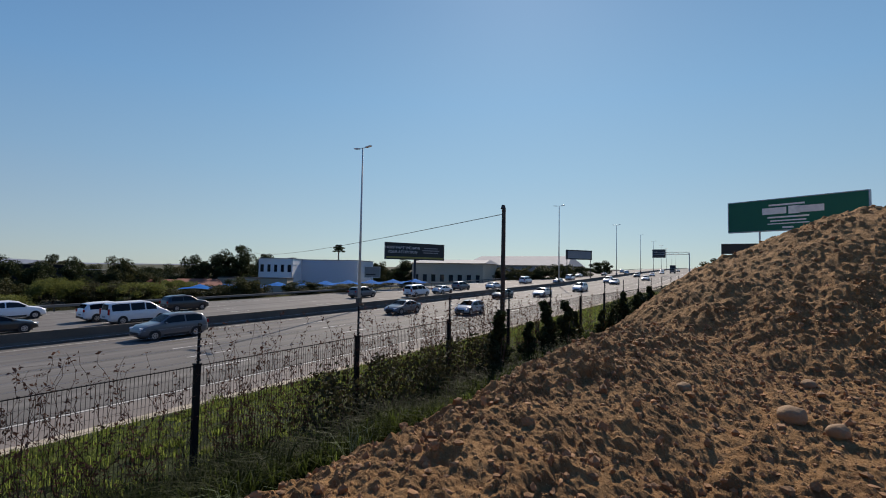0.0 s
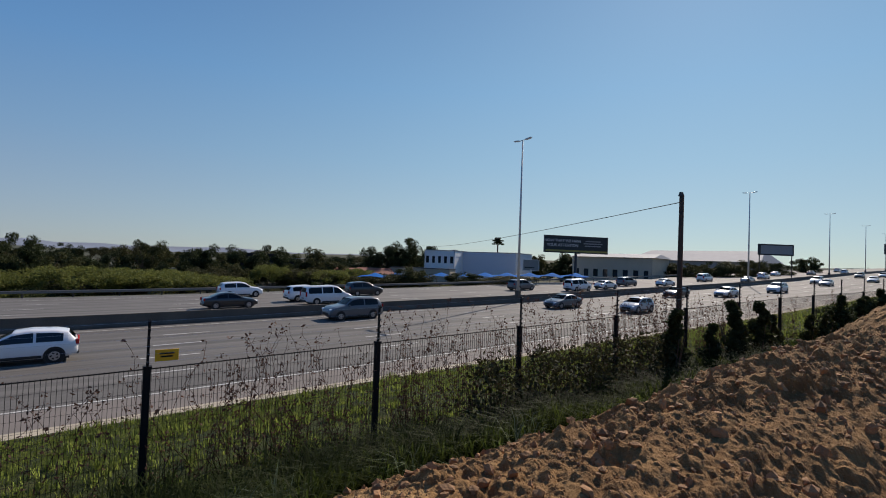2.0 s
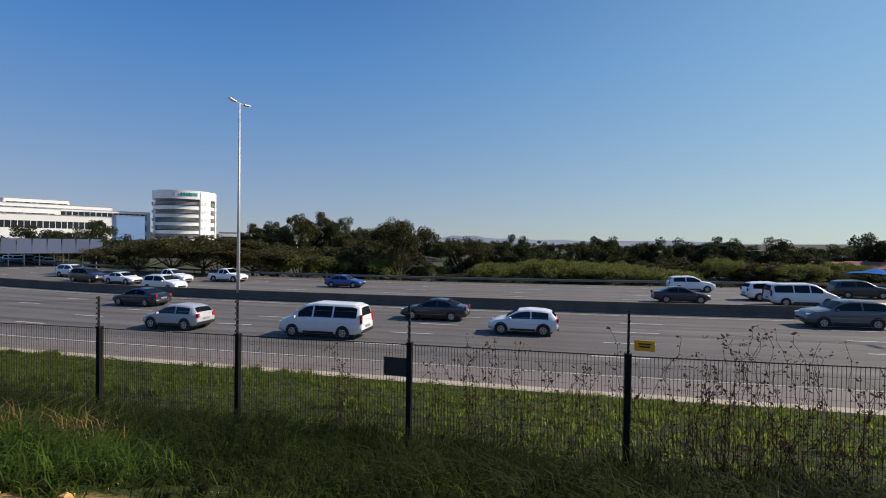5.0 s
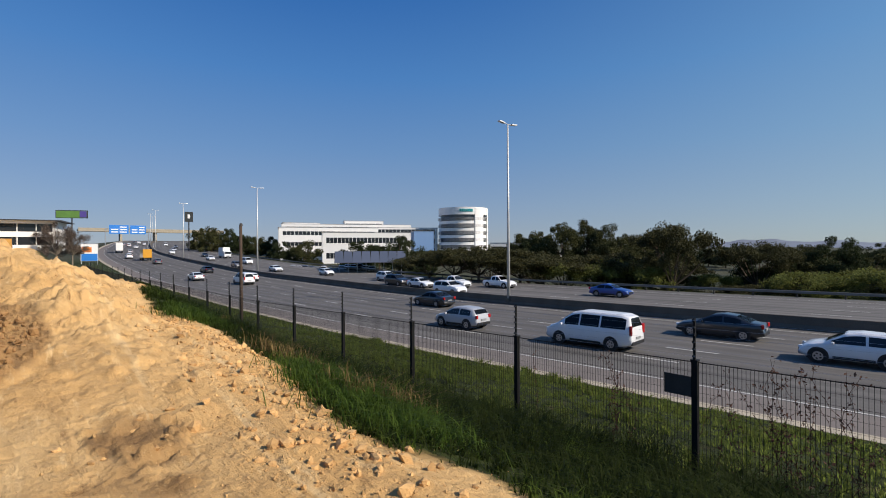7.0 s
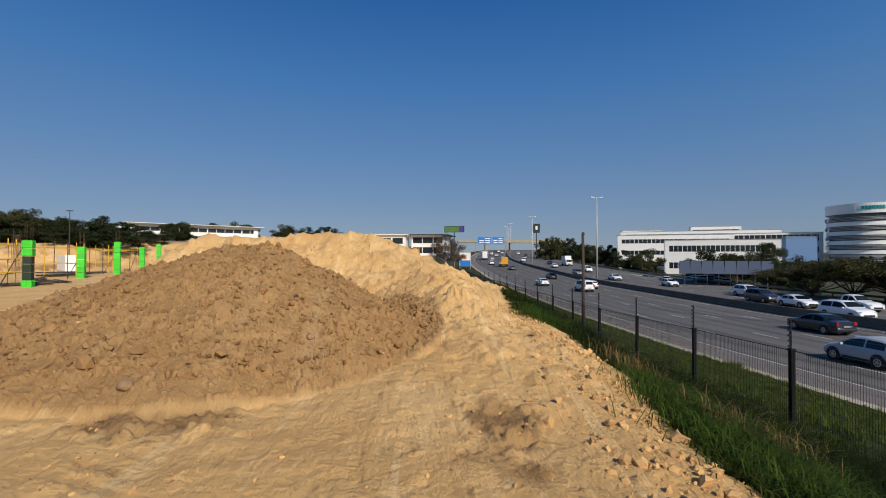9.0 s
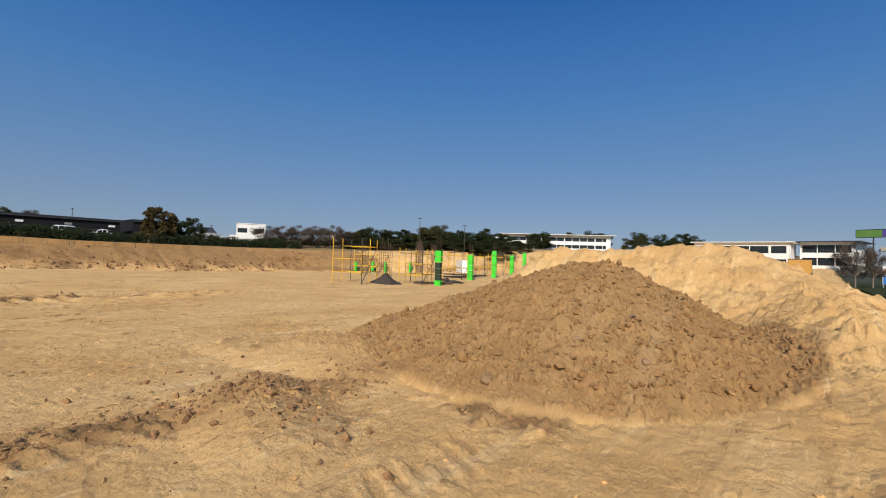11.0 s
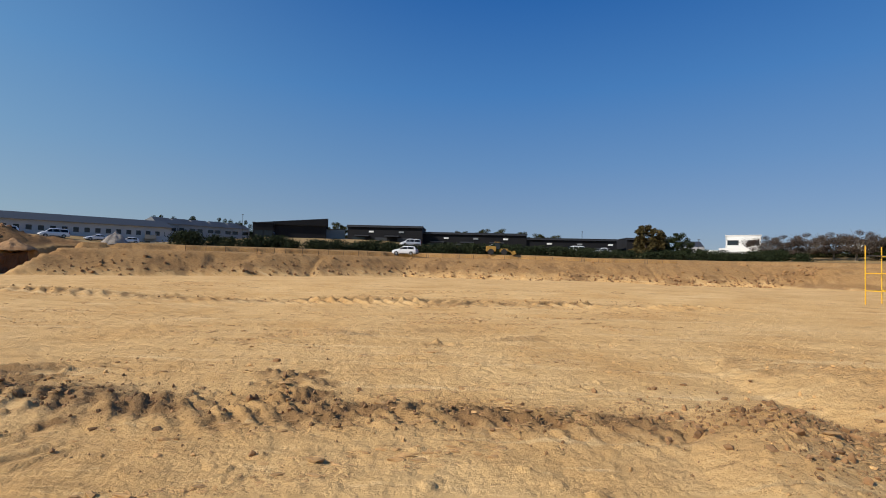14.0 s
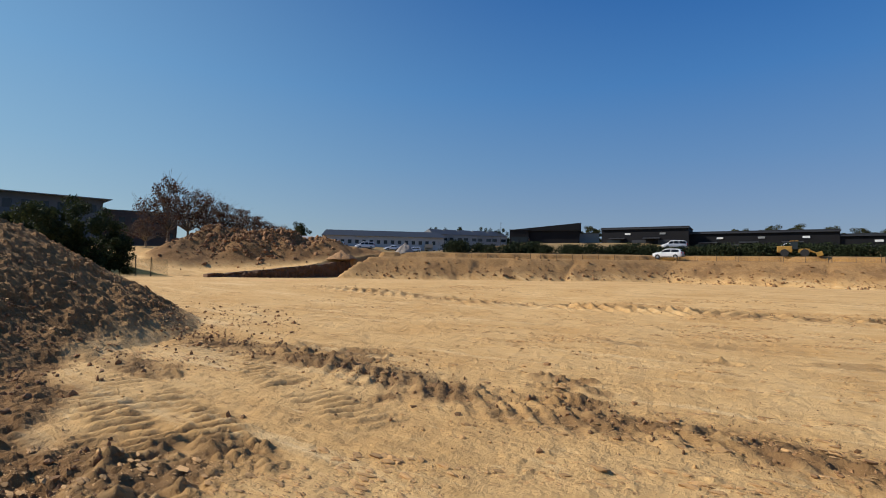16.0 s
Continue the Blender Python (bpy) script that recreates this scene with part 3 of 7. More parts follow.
def build_ground():
    radii, r = [0.001, 0.12], 0.25
    while r < 4600:
        radii.append(r)
        r *= 1.06 if r < 1.8 else 1.006 if r < 26 else 1.011 if r < 60 else 1.008 if r < 76 else 1.005 if r < 92 else 1.008 if r < 104 else 1.03
    n = 1260
    fine_a = np.linspace(0, 2 * math.pi, 3600, endpoint=False)
    weight = np.where((fine_a > radians(155)) & (fine_a < radians(235)), 0.4, 1.0)
    share = np.concatenate(((0.0,), np.cumsum(weight)))
    th = np.interp(np.arange(n) / n * share[-1], share, np.append(fine_a, 2 * math.pi))
    rr, tt = np.meshgrid(np.array(radii), th, indexing="ij")
    x, y = (0.7 + rr * np.cos(tt)).ravel(), (-0.7 + rr * np.sin(tt)).ravel()
    z, grassy, brown, damp_shade, veld = land(x, y)
    m = len(radii)
    i = np.arange(m - 1)[:, None] * n
    j = np.arange(n)[None, :]
    j2 = (j + 1) % n
    quads = np.stack((i + j, i + n + j, i + n + j2, i + j2), -1).reshape(-1, 4)
    me = bpy.data.meshes.new("ground")
    me.vertices.add(len(x))
    me.vertices.foreach_set("co", np.stack((x, y, z), -1).ravel().astype(np.float32))
    me.loops.add(quads.size)
    me.loops.foreach_set("vertex_index", quads.ravel().astype(np.int32))
    me.polygons.add(len(quads))
    me.polygons.foreach_set("loop_start", (np.arange(len(quads)) * 4).astype(np.int32))
    me.update(calc_edges=True)
    for name, v in (("grass", grassy), ("brown", brown), ("damp_shade", damp_shade), ("veld", veld)):
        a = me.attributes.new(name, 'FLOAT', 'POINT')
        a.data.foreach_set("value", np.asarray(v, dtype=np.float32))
    me.materials.append(EARTH)
    loose = (brown[quads[:, 0]] > 0.35) & (np.hypot(x[quads[:, 0]] - 0.7, y[quads[:, 0]] + 0.7) < 26)
    me.polygons.foreach_set("use_smooth", ~loose)
    return tagged(new("ground", me), "sandy earth of a building site with grass verges", "ground", kind="structure")


build_ground()


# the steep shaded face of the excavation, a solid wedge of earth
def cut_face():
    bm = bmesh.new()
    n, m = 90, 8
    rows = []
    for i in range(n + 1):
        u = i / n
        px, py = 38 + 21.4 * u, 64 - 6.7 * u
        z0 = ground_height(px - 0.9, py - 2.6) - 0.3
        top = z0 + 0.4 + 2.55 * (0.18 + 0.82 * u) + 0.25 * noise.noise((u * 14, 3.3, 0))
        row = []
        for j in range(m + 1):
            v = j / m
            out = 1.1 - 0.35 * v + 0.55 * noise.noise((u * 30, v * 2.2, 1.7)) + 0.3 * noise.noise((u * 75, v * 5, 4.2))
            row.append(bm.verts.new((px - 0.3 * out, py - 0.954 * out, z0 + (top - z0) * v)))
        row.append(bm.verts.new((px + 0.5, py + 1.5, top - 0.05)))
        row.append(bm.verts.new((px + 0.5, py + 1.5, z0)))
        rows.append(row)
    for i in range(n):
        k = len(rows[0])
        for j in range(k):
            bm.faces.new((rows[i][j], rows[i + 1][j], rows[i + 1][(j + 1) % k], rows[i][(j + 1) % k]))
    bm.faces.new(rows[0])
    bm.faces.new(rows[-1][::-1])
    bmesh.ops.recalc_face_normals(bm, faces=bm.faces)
    # darker than the earth around: the face's shade is put into the colour
    ob = part("excavation_face", bm, material("shaded_cut_earth", (0.13, 0.066, 0.03), 0.95, vary=0.35, scale=0.8, fine=7, bump=0.6))
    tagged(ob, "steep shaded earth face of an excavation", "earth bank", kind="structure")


cut_face()


# ---- the freeway ----
def strip(name, a, b, lift, mat, y0, y1, step, drop=None):
    """A band along the road between two offsets from the barrier's line."""
    ys = np.arange(y0, y1 + step, step)
    vs, fs = [], []
    offs = (a, b)
    for y in ys:
        x, z = float(road_x(y)), float(road_z(y))
        for o in offs:
            vs.append((x + o, y, z + lift))
    for k in range(len(ys) - 1):
        fs.append((2 * k, 2 * k + 1, 2 * k + 3, 2 * k + 2))
    ob = sheet(name, vs, fs, mat)
    uv = ob.data.uv_layers.new(name="UVMap")
    for lp in ob.data.loops:
        v = vs[lp.vertex_index]
        uv.data[lp.index].uv = (v[0] - float(road_x(v[1])), v[1])
    return ob


def prism_along(name, profile, mat, y0, y1, step, off=0.0, lift=0.0):
    """A closed section carried along the road."""
    ys = np.arange(y0, y1 + step, step)
    m, vs, fs = len(profile), [], []
    for y in ys:
        x, z = float(road_x(y)), float(road_z(y))
        vs += [(x + off + px, y, z + lift + pz) for px, pz in profile]
    for k in range(len(ys) - 1):
        for q in range(m):
            a, b = k * m + q, k * m + (q + 1) % m
            fs.append((a, b, b + m, a + m))
    fs += [tuple(range(m - 1, -1, -1)), tuple(range((len(ys) - 1) * m, len(ys) * m))]
    return sheet(name, vs, fs, mat)


Y0, Y1 = -440, 1500
road = tagged(strip("road", KERB_OFF, 0.0, 0.0, ASPHALT, Y0, Y1, 6), "grey worn asphalt freeway carriageway", "road", kind="structure")
road2 = tagged(strip("road", 0.0, FAR_OFF, 0.0, ASPHALT, Y0, Y1, 6), "grey worn asphalt freeway carriageway beyond the barrier", "road", kind="structure")
tagged(strip("shoulder", KERB_OFF, KERB_OFF - 2.4, 0.006, SHOULDER, Y0, Y1, 6), "brownish worn hard shoulder beside the lanes", "road shoulder", kind="structure")
kerb = prism_along("kerb", ((0, -0.4), (0, 0.10), (0.06, 0.14), (0.8, 0.15), (0.8, -0.4)), KERB, Y0, Y1, 4, KERB_OFF)
tagged(kerb, "pale concrete kerb and drain edge along the verge", "kerb", kind="structure")
barrier = prism_along("median_barrier", ((-0.32, 0.0), (-0.3, 0.12), (-0.16, 0.32), (-0.1, 0.86), (0.1, 0.86), (0.16, 0.32), (0.3, 0.12), (0.32, 0.0)), CONCRETE, Y0, Y1, 4)
tagged(barrier, "dark weathered concrete median barrier", "barrier", kind="structure")

SOLID = (KERB_OFF - 2.55, 1.45, -1.45, -21.6)
DASHED = (KERB_OFF - 5.9, KERB_OFF - 9.2, KERB_OFF - 12.5, KERB_OFF - 15.9, -5.4, -9.4, -13.4, -17.4)
vs, fs = [], []
for off in SOLID:
    ys = np.arange(-420, 900, 6)
    for k, y in enumerate(ys):
        x, z = float(road_x(y)), float(road_z(y)) + 0.012
        vs += [(x + off - 0.06, y, z), (x + off + 0.06, y, z)]
        if k:
            n = len(vs)
            fs.append((n - 4, n - 3, n - 1, n - 2))
for q, off in enumerate(DASHED):
    for y in np.arange(-300 + q * 0.7, 420, 12.0):
        n = len(vs)
        for yy in (y, y + 2.6):
            x, z = float(road_x(yy)), float(road_z(yy)) + 0.012
            vs += [(x + off - 0.075, yy, z), (x + off + 0.075, yy, z)]
        fs.append((n, n + 1, n + 3, n + 2))
lines = sheet("road_marking", vs, fs, PAINT)
tagged(lines, "faded white lane lines painted on asphalt", "road marking", kind="structure")

# guardrail along the far edge
rail = prism_along("guard_rail", ((0, 0.45), (0.05, 0.5), (0.02, 0.6), (0.05, 0.7), (0, 0.76), (-0.03, 0.6)), RAILSTEEL, -300, 500, 4, FAR_OFF + 0.5)
tagged(rail, "long galvanised steel guard rail on posts", "guard rail")
for y in np.arange(-160, 200, 4.0):
    bm = bmesh.new()
    box(bm, (0, 0, 0.35), (0.1, 0.14, 0.8))
    p = part("post", bm, DARKSTEEL, rail)
    p.location = (float(road_x(y)) + FAR_OFF + 0.4, y, float(road_z(y)))


# ---- lamp masts in the median ----
def lamp_mast():
    t = thing("street_lamp", pose(0, 0, 0), "tall pale steel street lamp with two lanterns, on the median barrier", "street lamp", "freeway lamps")
    bm = bmesh.new()
    tube(bm, (0, 0, 0), (0, 0, 18.2), 0.17, 0.075, 10)
    part("mast", bm, LAMPGREY, t, smooth=True)
    bm = bmesh.new()
    box(bm, (0, 0, 0.35), (0.5, 0.5, 0.7), bevel=0.04)
    part("base_box", bm, CONCRETE, t)
    bm = bmesh.new()
    tube(bm, (-0.75, 0, 18.25), (0.75, 0, 18.25), 0.04, seg=6)
    part("bracket", bm, LAMPGREY, t)
    for sx in (-1, 1):
        bm = bmesh.new()
        box(bm, (sx * 0.95, 0, 18.3), (0.85, 0.34, 0.13), ry=-sx * 6, bevel=0.04)
        part("lantern", bm, LAMPGREY, t)
    return t


lamp = lamp_mast()
LAMP_Y = (38, 105, 174, 242, 310, 378, 446, 540, 640, -31, -98.5, -167, -235, -303, -371)
for k, y in enumerate(LAMP_Y):
    m = pose(float(road_x(y)), y, float(road_z(y)) + (0.7 if y > 0 else -0.1))
    if k == 0:
        lamp.matrix_world = m
    else:
        copy_thing(lamp, m)


# ---- the fence ----
fence = thing("security_fence", pose(FENCE_X, 0, 0), "black welded mesh security fence with wire topping, on the grass bank", "fence")
PITCH = 3.3


def wire_panel(rise):
    bm = bmesh.new()
    for k in range(65):
        y = 0.05 + k * (PITCH - 0.1) / 64
        z = rise * y / PITCH
        box(bm, (0, y, 0.92 + z), (0.004, 0.005, 1.8))
    for k in range(13):
        z = 0.04 + k * 0.147
        tube(bm, (0, 0.03, z), (0, PITCH - 0.03, z + rise * (PITCH - 0.06) / PITCH), 0.0018, seg=3)
    for z in (0.04, 1.80):
        tube(bm, (-0.02, 0.03, z), (-0.02, PITCH - 0.03, z + rise * (PITCH - 0.06) / PITCH), 0.008, seg=4)
    me = bpy.data.meshes.new("mesh_panel")
    bm.to_mesh(me)
    bm.free()
    me.materials.append(BLACKSTEEL)
    return me


def post_mesh():
    bm = bmesh.new()
    box(bm, (0, 0, 0.85), (0.085, 0.085, 1.95), bevel=0.008)
    box(bm, (0, 0, 1.83), (0.1, 0.1, 0.03))
    me = bpy.data.meshes.new("post")
    bm.to_mesh(me)
    bm.free()
    me.materials.append(BLACKSTEEL)
    return me


def topper_mesh():
    bm = bmesh.new()
    box(bm, (0.02, 0, 2.12), (0.03, 0.03, 0.66))
    for k in range(6):
        box(bm, (0.045, 0, 1.9 + k * 0.105), (0.05, 0.035, 0.03))
    me = bpy.data.meshes.new("topper")
    bm.to_mesh(me)
    bm.free()
    me.materials.append(BLACKSTEEL)
    return me


PM, TM = post_mesh(), topper_mesh()
panels = {}
for k in range(-24, 28):
    y = k * PITCH
    z, z2 = float(fence_top(y)) - 1.8, float(fence_top(y + PITCH)) - 1.8
    for name, me in (("post", PM), ("topper", TM)):
        o = new(name, me)
        o.parent = fence
        o.location = (0, y, z)
    key = round((z2 - z), 2)
    if key not in panels:
        panels[key] = wire_panel(key)
    o = new("mesh_panel", panels[key])
    o.parent = fence
    o.location = (0.0, y, z)
bm = bmesh.new()
for k in range(-24, 28):
    y = k * PITCH
    z, z2 = float(fence_top(y)) - 1.8, float(fence_top(y + PITCH)) - 1.8
    for q in range(6):
        h = 1.9 + q * 0.105
        tube(bm, (0.07, y, z + h), (0.07, y + PITCH, z2 + h), 0.0012, seg=3)
part("strand_wire", bm, GALV, fence)


# ---- placing by bearing from the middle of the pad ----
def spot(yaw, dist, sink=0.0):
    a = radians(yaw)
    x, y = 0.7 - math.sin(a) * dist, -0.7 + math.cos(a) * dist
    return x, y, ground_height(x, y) - sink


# ---- trees ----
def leaf_cloud(centres, radii, per, size, seed, flat=0.8):
    """Many small bent leaves round cluster centres."""
    g = np.random.default_rng(seed)
    c = np.repeat(np.array(centres), per, axis=0)
    r = np.repeat(np.array(radii), per)
    d = g.normal(size=(len(c), 3))
    d /= np.linalg.norm(d, axis=1)[:, None]
    p = c + d * (r * g.random(len(c)) ** 0.45)[:, None] * np.array([1, 1, flat])
    u = g.normal(size=(len(c), 3))
    u /= np.linalg.norm(u, axis=1)[:, None]
    w = np.cross(u, g.normal(size=(len(c), 3)))
    w /= np.linalg.norm(w, axis=1)[:, None] + 1e-9
    s = size * (0.6 + 0.8 * g.random(len(c)))[:, None]
    v = np.stack((p - u * s * 0.6, p + w * s * 0.32, p + u * s * 0.7, p - w * s * 0.32), 1).reshape(-1, 3)
    f = np.arange(len(v)).reshape(-1, 4)
    return v, f


def array_mesh(name, v, f, mat):
    me = bpy.data.meshes.new(name)
    k = f.shape[1]
    me.vertices.add(len(v))
    me.vertices.foreach_set("co", np.asarray(v, np.float32).ravel())
    me.loops.add(f.size)
    me.loops.foreach_set("vertex_index", f.ravel().astype(np.int32))
    me.polygons.add(len(f))
    me.polygons.foreach_set("loop_start", (np.arange(len(f)) * k).astype(np.int32))
    me.update(calc_edges=True)
    me.materials.append(mat)
    return me


def stick_mesh(name, segs, mat):
    """Thin three-sided sticks, from rows of two ends and two radii."""
    s = np.array(segs)
    a, b, r1, r2 = s[:, 0:3], s[:, 3:6], s[:, 6:7], s[:, 7:8]
    d = b - a
    d /= np.linalg.norm(d, axis=1)[:, None] + 1e-9
    u = np.cross(d, np.array([0.31, 0.87, 0.38]))
    u /= np.linalg.norm(u, axis=1)[:, None] + 1e-9
    w = np.cross(d, u)
    k = [(u * math.cos(t) + w * math.sin(t)) for t in (0, 2.094, 4.189)]
    v = np.stack([a + q * r1 for q in k] + [b + q * r2 for q in k], 1).reshape(-1, 3)
    o = np.arange(len(s))[:, None] * 6
    f = np.concatenate([o + np.array([[i, (i + 1) % 3, 3 + (i + 1) % 3, 3 + i]]) for i in range(3)], 0)
    return array_mesh(name, v, f, mat)


def make_tree(kind, seed, label, leaf, bark=None, height=8.0, width=8.0, per=70, size=0.34, stem=0.35, bare=False, group=""):
    """A trunk with limbs and a crown of leaf clusters; the shape follows the kind."""
    g = random.Random(seed)
    t = thing("tree", pose(0, 0, 0), label, "tree", group)
    bm = bmesh.new()
    hub = Vector((0, 0, height * stem))
    tube(bm, (0, 0, -0.4), hub, height * 0.028, height * 0.019, 7)
    centres, radii, segs = [], [], []
    n = {"umbrella": 46, "round": 54, "column": 16, "bare": 34}[kind]
    for k in range(n):
        a = g.uniform(0, 2 * math.pi)
        if kind == "umbrella":
            rr = width / 2 * math.sqrt(g.random()) * 0.9
            z = height * (0.80 + 0.12 * g.random()) - 0.16 * height * (rr / (width / 2)) ** 2 - (0.25 * height * g.random() if g.random() < 0.4 else 0)
            cr = width * g.uniform(0.055, 0.115)
        elif kind == "round":
            rr = width / 2 * math.sqrt(g.random()) * 0.82
            z = height * (0.16 + 0.74 * g.random() * (1 - 0.6 * (rr / (width / 2)) ** 2))
            cr = width * g.uniform(0.065, 0.13)
        elif kind == "column":
            z = height * (0.12 + 0.83 * (k + 0.5) / n)
            rr = width / 2 * 0.6 * (1.05 - z / height) * g.random()
            cr = width * (0.16 + 0.22 * (1 - z / height))
        else:
            rr = width / 2 * math.sqrt(g.random()) * 0.9
            z = height * (0.30 + 0.62 * g.random() * (1 - 0.4 * (rr / (width / 2)) ** 2))
            cr = width * g.uniform(0.08, 0.14)
        c = Vector((rr * math.cos(a), rr * math.sin(a), z))
        centres.append(tuple(c))
        radii.append(cr)
        if k % (1 if bare else 3) == 0 and kind != "column":
            mid = hub.lerp(c, 0.5) + Vector((0, 0, (-0.05 if kind == "umbrella" else 0.04) * height))
            segs.append((*hub, *mid, height * 0.011, height * 0.007))
            segs.append((*mid, *c, height * 0.007, height * 0.002))
            if bare:
                for q in range(7):
                    e = c + Vector((g.gauss(0, 1), g.gauss(0, 1), g.gauss(0.5, 0.8))) * cr * 0.9
                    segs.append((*mid.lerp(c, g.uniform(0.3, 1.0)), *e, height * 0.0032, height * 0.0012))
    part("trunk", bm, bark or BARK, t)
    if segs:
        o = new("branchwork", stick_mesh("branchwork", segs, bark or BARK))
        o.parent = t
        o["kind"] = "stuff"
    v, f = leaf_cloud(centres, radii, per, size, seed)
    o = new("crown", array_mesh("crown", v, f, leaf))
    o.parent = t
    t["tall"] = float(v[:, 2].max())
    return t


def plant(model, yaw, dist, scale=1.0, turn=0.0, tall=1.0, first=None, top=None, sink=0.3):
    """A copy of a model tree at a bearing; top gives the height of its crown above the pad."""
    x, y, z = spot(yaw, dist, sink)
    if dist > 75 and model not in BARE and model is not GREYT:
        scale *= 1.3
    if top is not None:
        tall = max(0.25, 1.1 * (top - z) / model["tall"]) / scale
    m = pose(x, y, z, 0, 0, turn) @ Matrix.Diagonal((scale, scale, scale * tall, 1))
    used = model.get("used", 0)
    model["used"] = 1
    if not used:
        model.matrix_world = m
        return model
    c = copy_thing(model, pose(0, 0, 0))
    c.matrix_world = m
    return c


g = random.Random(11)
ACACIA = [make_tree("umbrella", 20 + k, "olive thorn tree with a spreading flat crown beyond the freeway", LEAF_THORN, height=9, width=12, per=330, size=0.19, stem=0.22, group="thorn trees beyond the freeway") for k in range(3)]
ROUND = [make_tree("round", 30 + k, "dark green leafy tree with a full crown", LEAF_DARK, height=8, width=9, per=300, size=0.205, stem=0.28, group="leafy trees round the site") for k in range(3)]
OLIVE = [make_tree("round", 40 + k, "olive green leafy tree with an uneven crown", LEAF_OLIVE, height=8, width=9, per=290, size=0.205, stem=0.28, group="olive trees round the site") for k in range(2)]
YELLOWT = make_tree("umbrella", 50, "low yellow-green bushy tree on rough grass", LEAF_YELLOW, height=4, width=8, per=230, size=0.13, stem=0.2, group="low yellow-green trees")
BARE = [make_tree("bare", 60 + k, "half-bare tree with rusty autumn leaves", LEAF_RUST, PALEBARK, height=10, width=9, per=75, size=0.22, stem=0.22, bare=True, group="half-bare trees") for k in range(2)]
GREYT = make_tree("bare", 66, "half-bare greyish tree beside the street", LEAF_GREY, PALEBARK, height=8, width=8, per=150, size=0.2, stem=0.25, bare=True, group="half-bare grey trees")

# beyond the freeway, from the back to the front
plant(ACACIA[0], 111.2, 84, 0.95, 20, top=4.9)
plant(ACACIA[1], 103.5, 92, 0.8, 80, top=2.2)
for yaw, dist, top, kind in ((103, 96, 1.6, 2), (100, 98, 1.2, 3), (97.5, 97, 1.9, 2), (95, 104, 1.3, 3), (92.5, 110, 1.0, 2), (90, 118, 1.4, 2), (87.5, 116, 2.4, 3), (85, 108, 1.0, 2), (82.5, 112, 2.3, 2),
                             (80, 118, 1.6, 3), (78, 110, 2.0, 2), (75.5, 106, 2.2, 2), (73, 120, 1.2, 2), (70.5, 118, 2.4, 3), (68, 116, 1.0, 3), (66, 126, 1.4, 2)):
    plant((ROUND if kind == 2 else OLIVE)[int(yaw) % 2], yaw, dist, 0.75 + 0.3 * g.random(), g.uniform(0, 360), top=top + (0.7 if top >= 1.9 else -1.1) + g.uniform(-0.3, 0.3))
for yaw, dist, top in ((93, 82, -1.4), (90, 84, -1.6), (87, 83, -1.9), (84, 86, -2.2), (99, 80, -2.0), (115, 84, -1.6), (119, 86, -1.3), (122, 85, -1.0), (80, 85, -2.6), (69, 95, -1.4)):
    plant(YELLOWT, yaw, dist, 1.1 + 0.4 * g.random(), g.uniform(0, 360), top=top)
plant(ROUND[0], 62.3, 128, 1.15, 30, top=5.4)
plant(ROUND[1], 59.5, 132, 1.35, 100, top=6.6)
plant(ROUND[2], 57.0, 140, 1.0, 200, top=5.0)
for yaw, dist, top in ((118, 170, 9.0), (120.5, 175, 11.0), (123, 170, 9.5), (125.5, 185, 7.5), (128, 190, 7.0), (115.5, 180, 6.0), (117, 150, 4.0), (113, 165, 3.5)):
    plant(OLIVE[int(yaw) % 2], yaw, dist, 1.3, g.uniform(0, 360), top=top)
for yaw, dist, top in ((139, 90, 0.2), (136, 86, 1.4), (133, 84, 1.8), (130.5, 86, 1.2), (128, 84, 0.2), (125.5, 86, -0.4), (123, 88, 0.0), (119.5, 86, 0.1), (116.5, 88, 0.4), (127, 100, 0.8), (131.5, 100, 1.6)):
    plant(ACACIA[int(yaw * 2) % 3], yaw, dist, 1.0 + 0.2 * g.random(), g.uniform(0, 360), top=top)
for yaw, dist, top in ((142.5, 150, 5.2), (145.0, 165, 3.8), (147.5, 170, 4.0), (153.5, 175, 4.4), (156, 180, 4.2), (126, 170, 5.0), (140.5, 120, 1.8), (160.5, 240, 9.6), (162, 250, 11.5), (163.5, 245, 12), (164.6, 265, 12), (159, 260, 8), (157.5, 240, 7.5)):
    plant((ROUND + OLIVE)[int(yaw) % 5], yaw, dist, 1.0 + 0.3 * g.random(), g.uniform(0, 360), top=top)
for k in range(36):
    yaw = 44 + k * 2.1 + g.uniform(-0.7, 0.7)
    dist = 30 / max(0.34, math.sin(radians(yaw))) + 48 + g.uniform(-2, 26)
    plant((YELLOWT, ACACIA[0], OLIVE[1], ACACIA[2], ROUND[0])[k % 5], yaw, dist, 0.6 + 0.4 * g.random(), g.uniform(0, 360), top=-4.0 + 3.6 * g.random() ** 1.5)
for k in range(62):
    yaw = 42 + k * 1.6 + g.uniform(-0.6, 0.6)
    plant((ROUND + OLIVE + ACACIA)[k % 8], yaw, 165 + g.uniform(0, 60), 0.7 + 0.4 * g.random(), g.uniform(0, 360), top=0.6 + 2.0 * g.random())
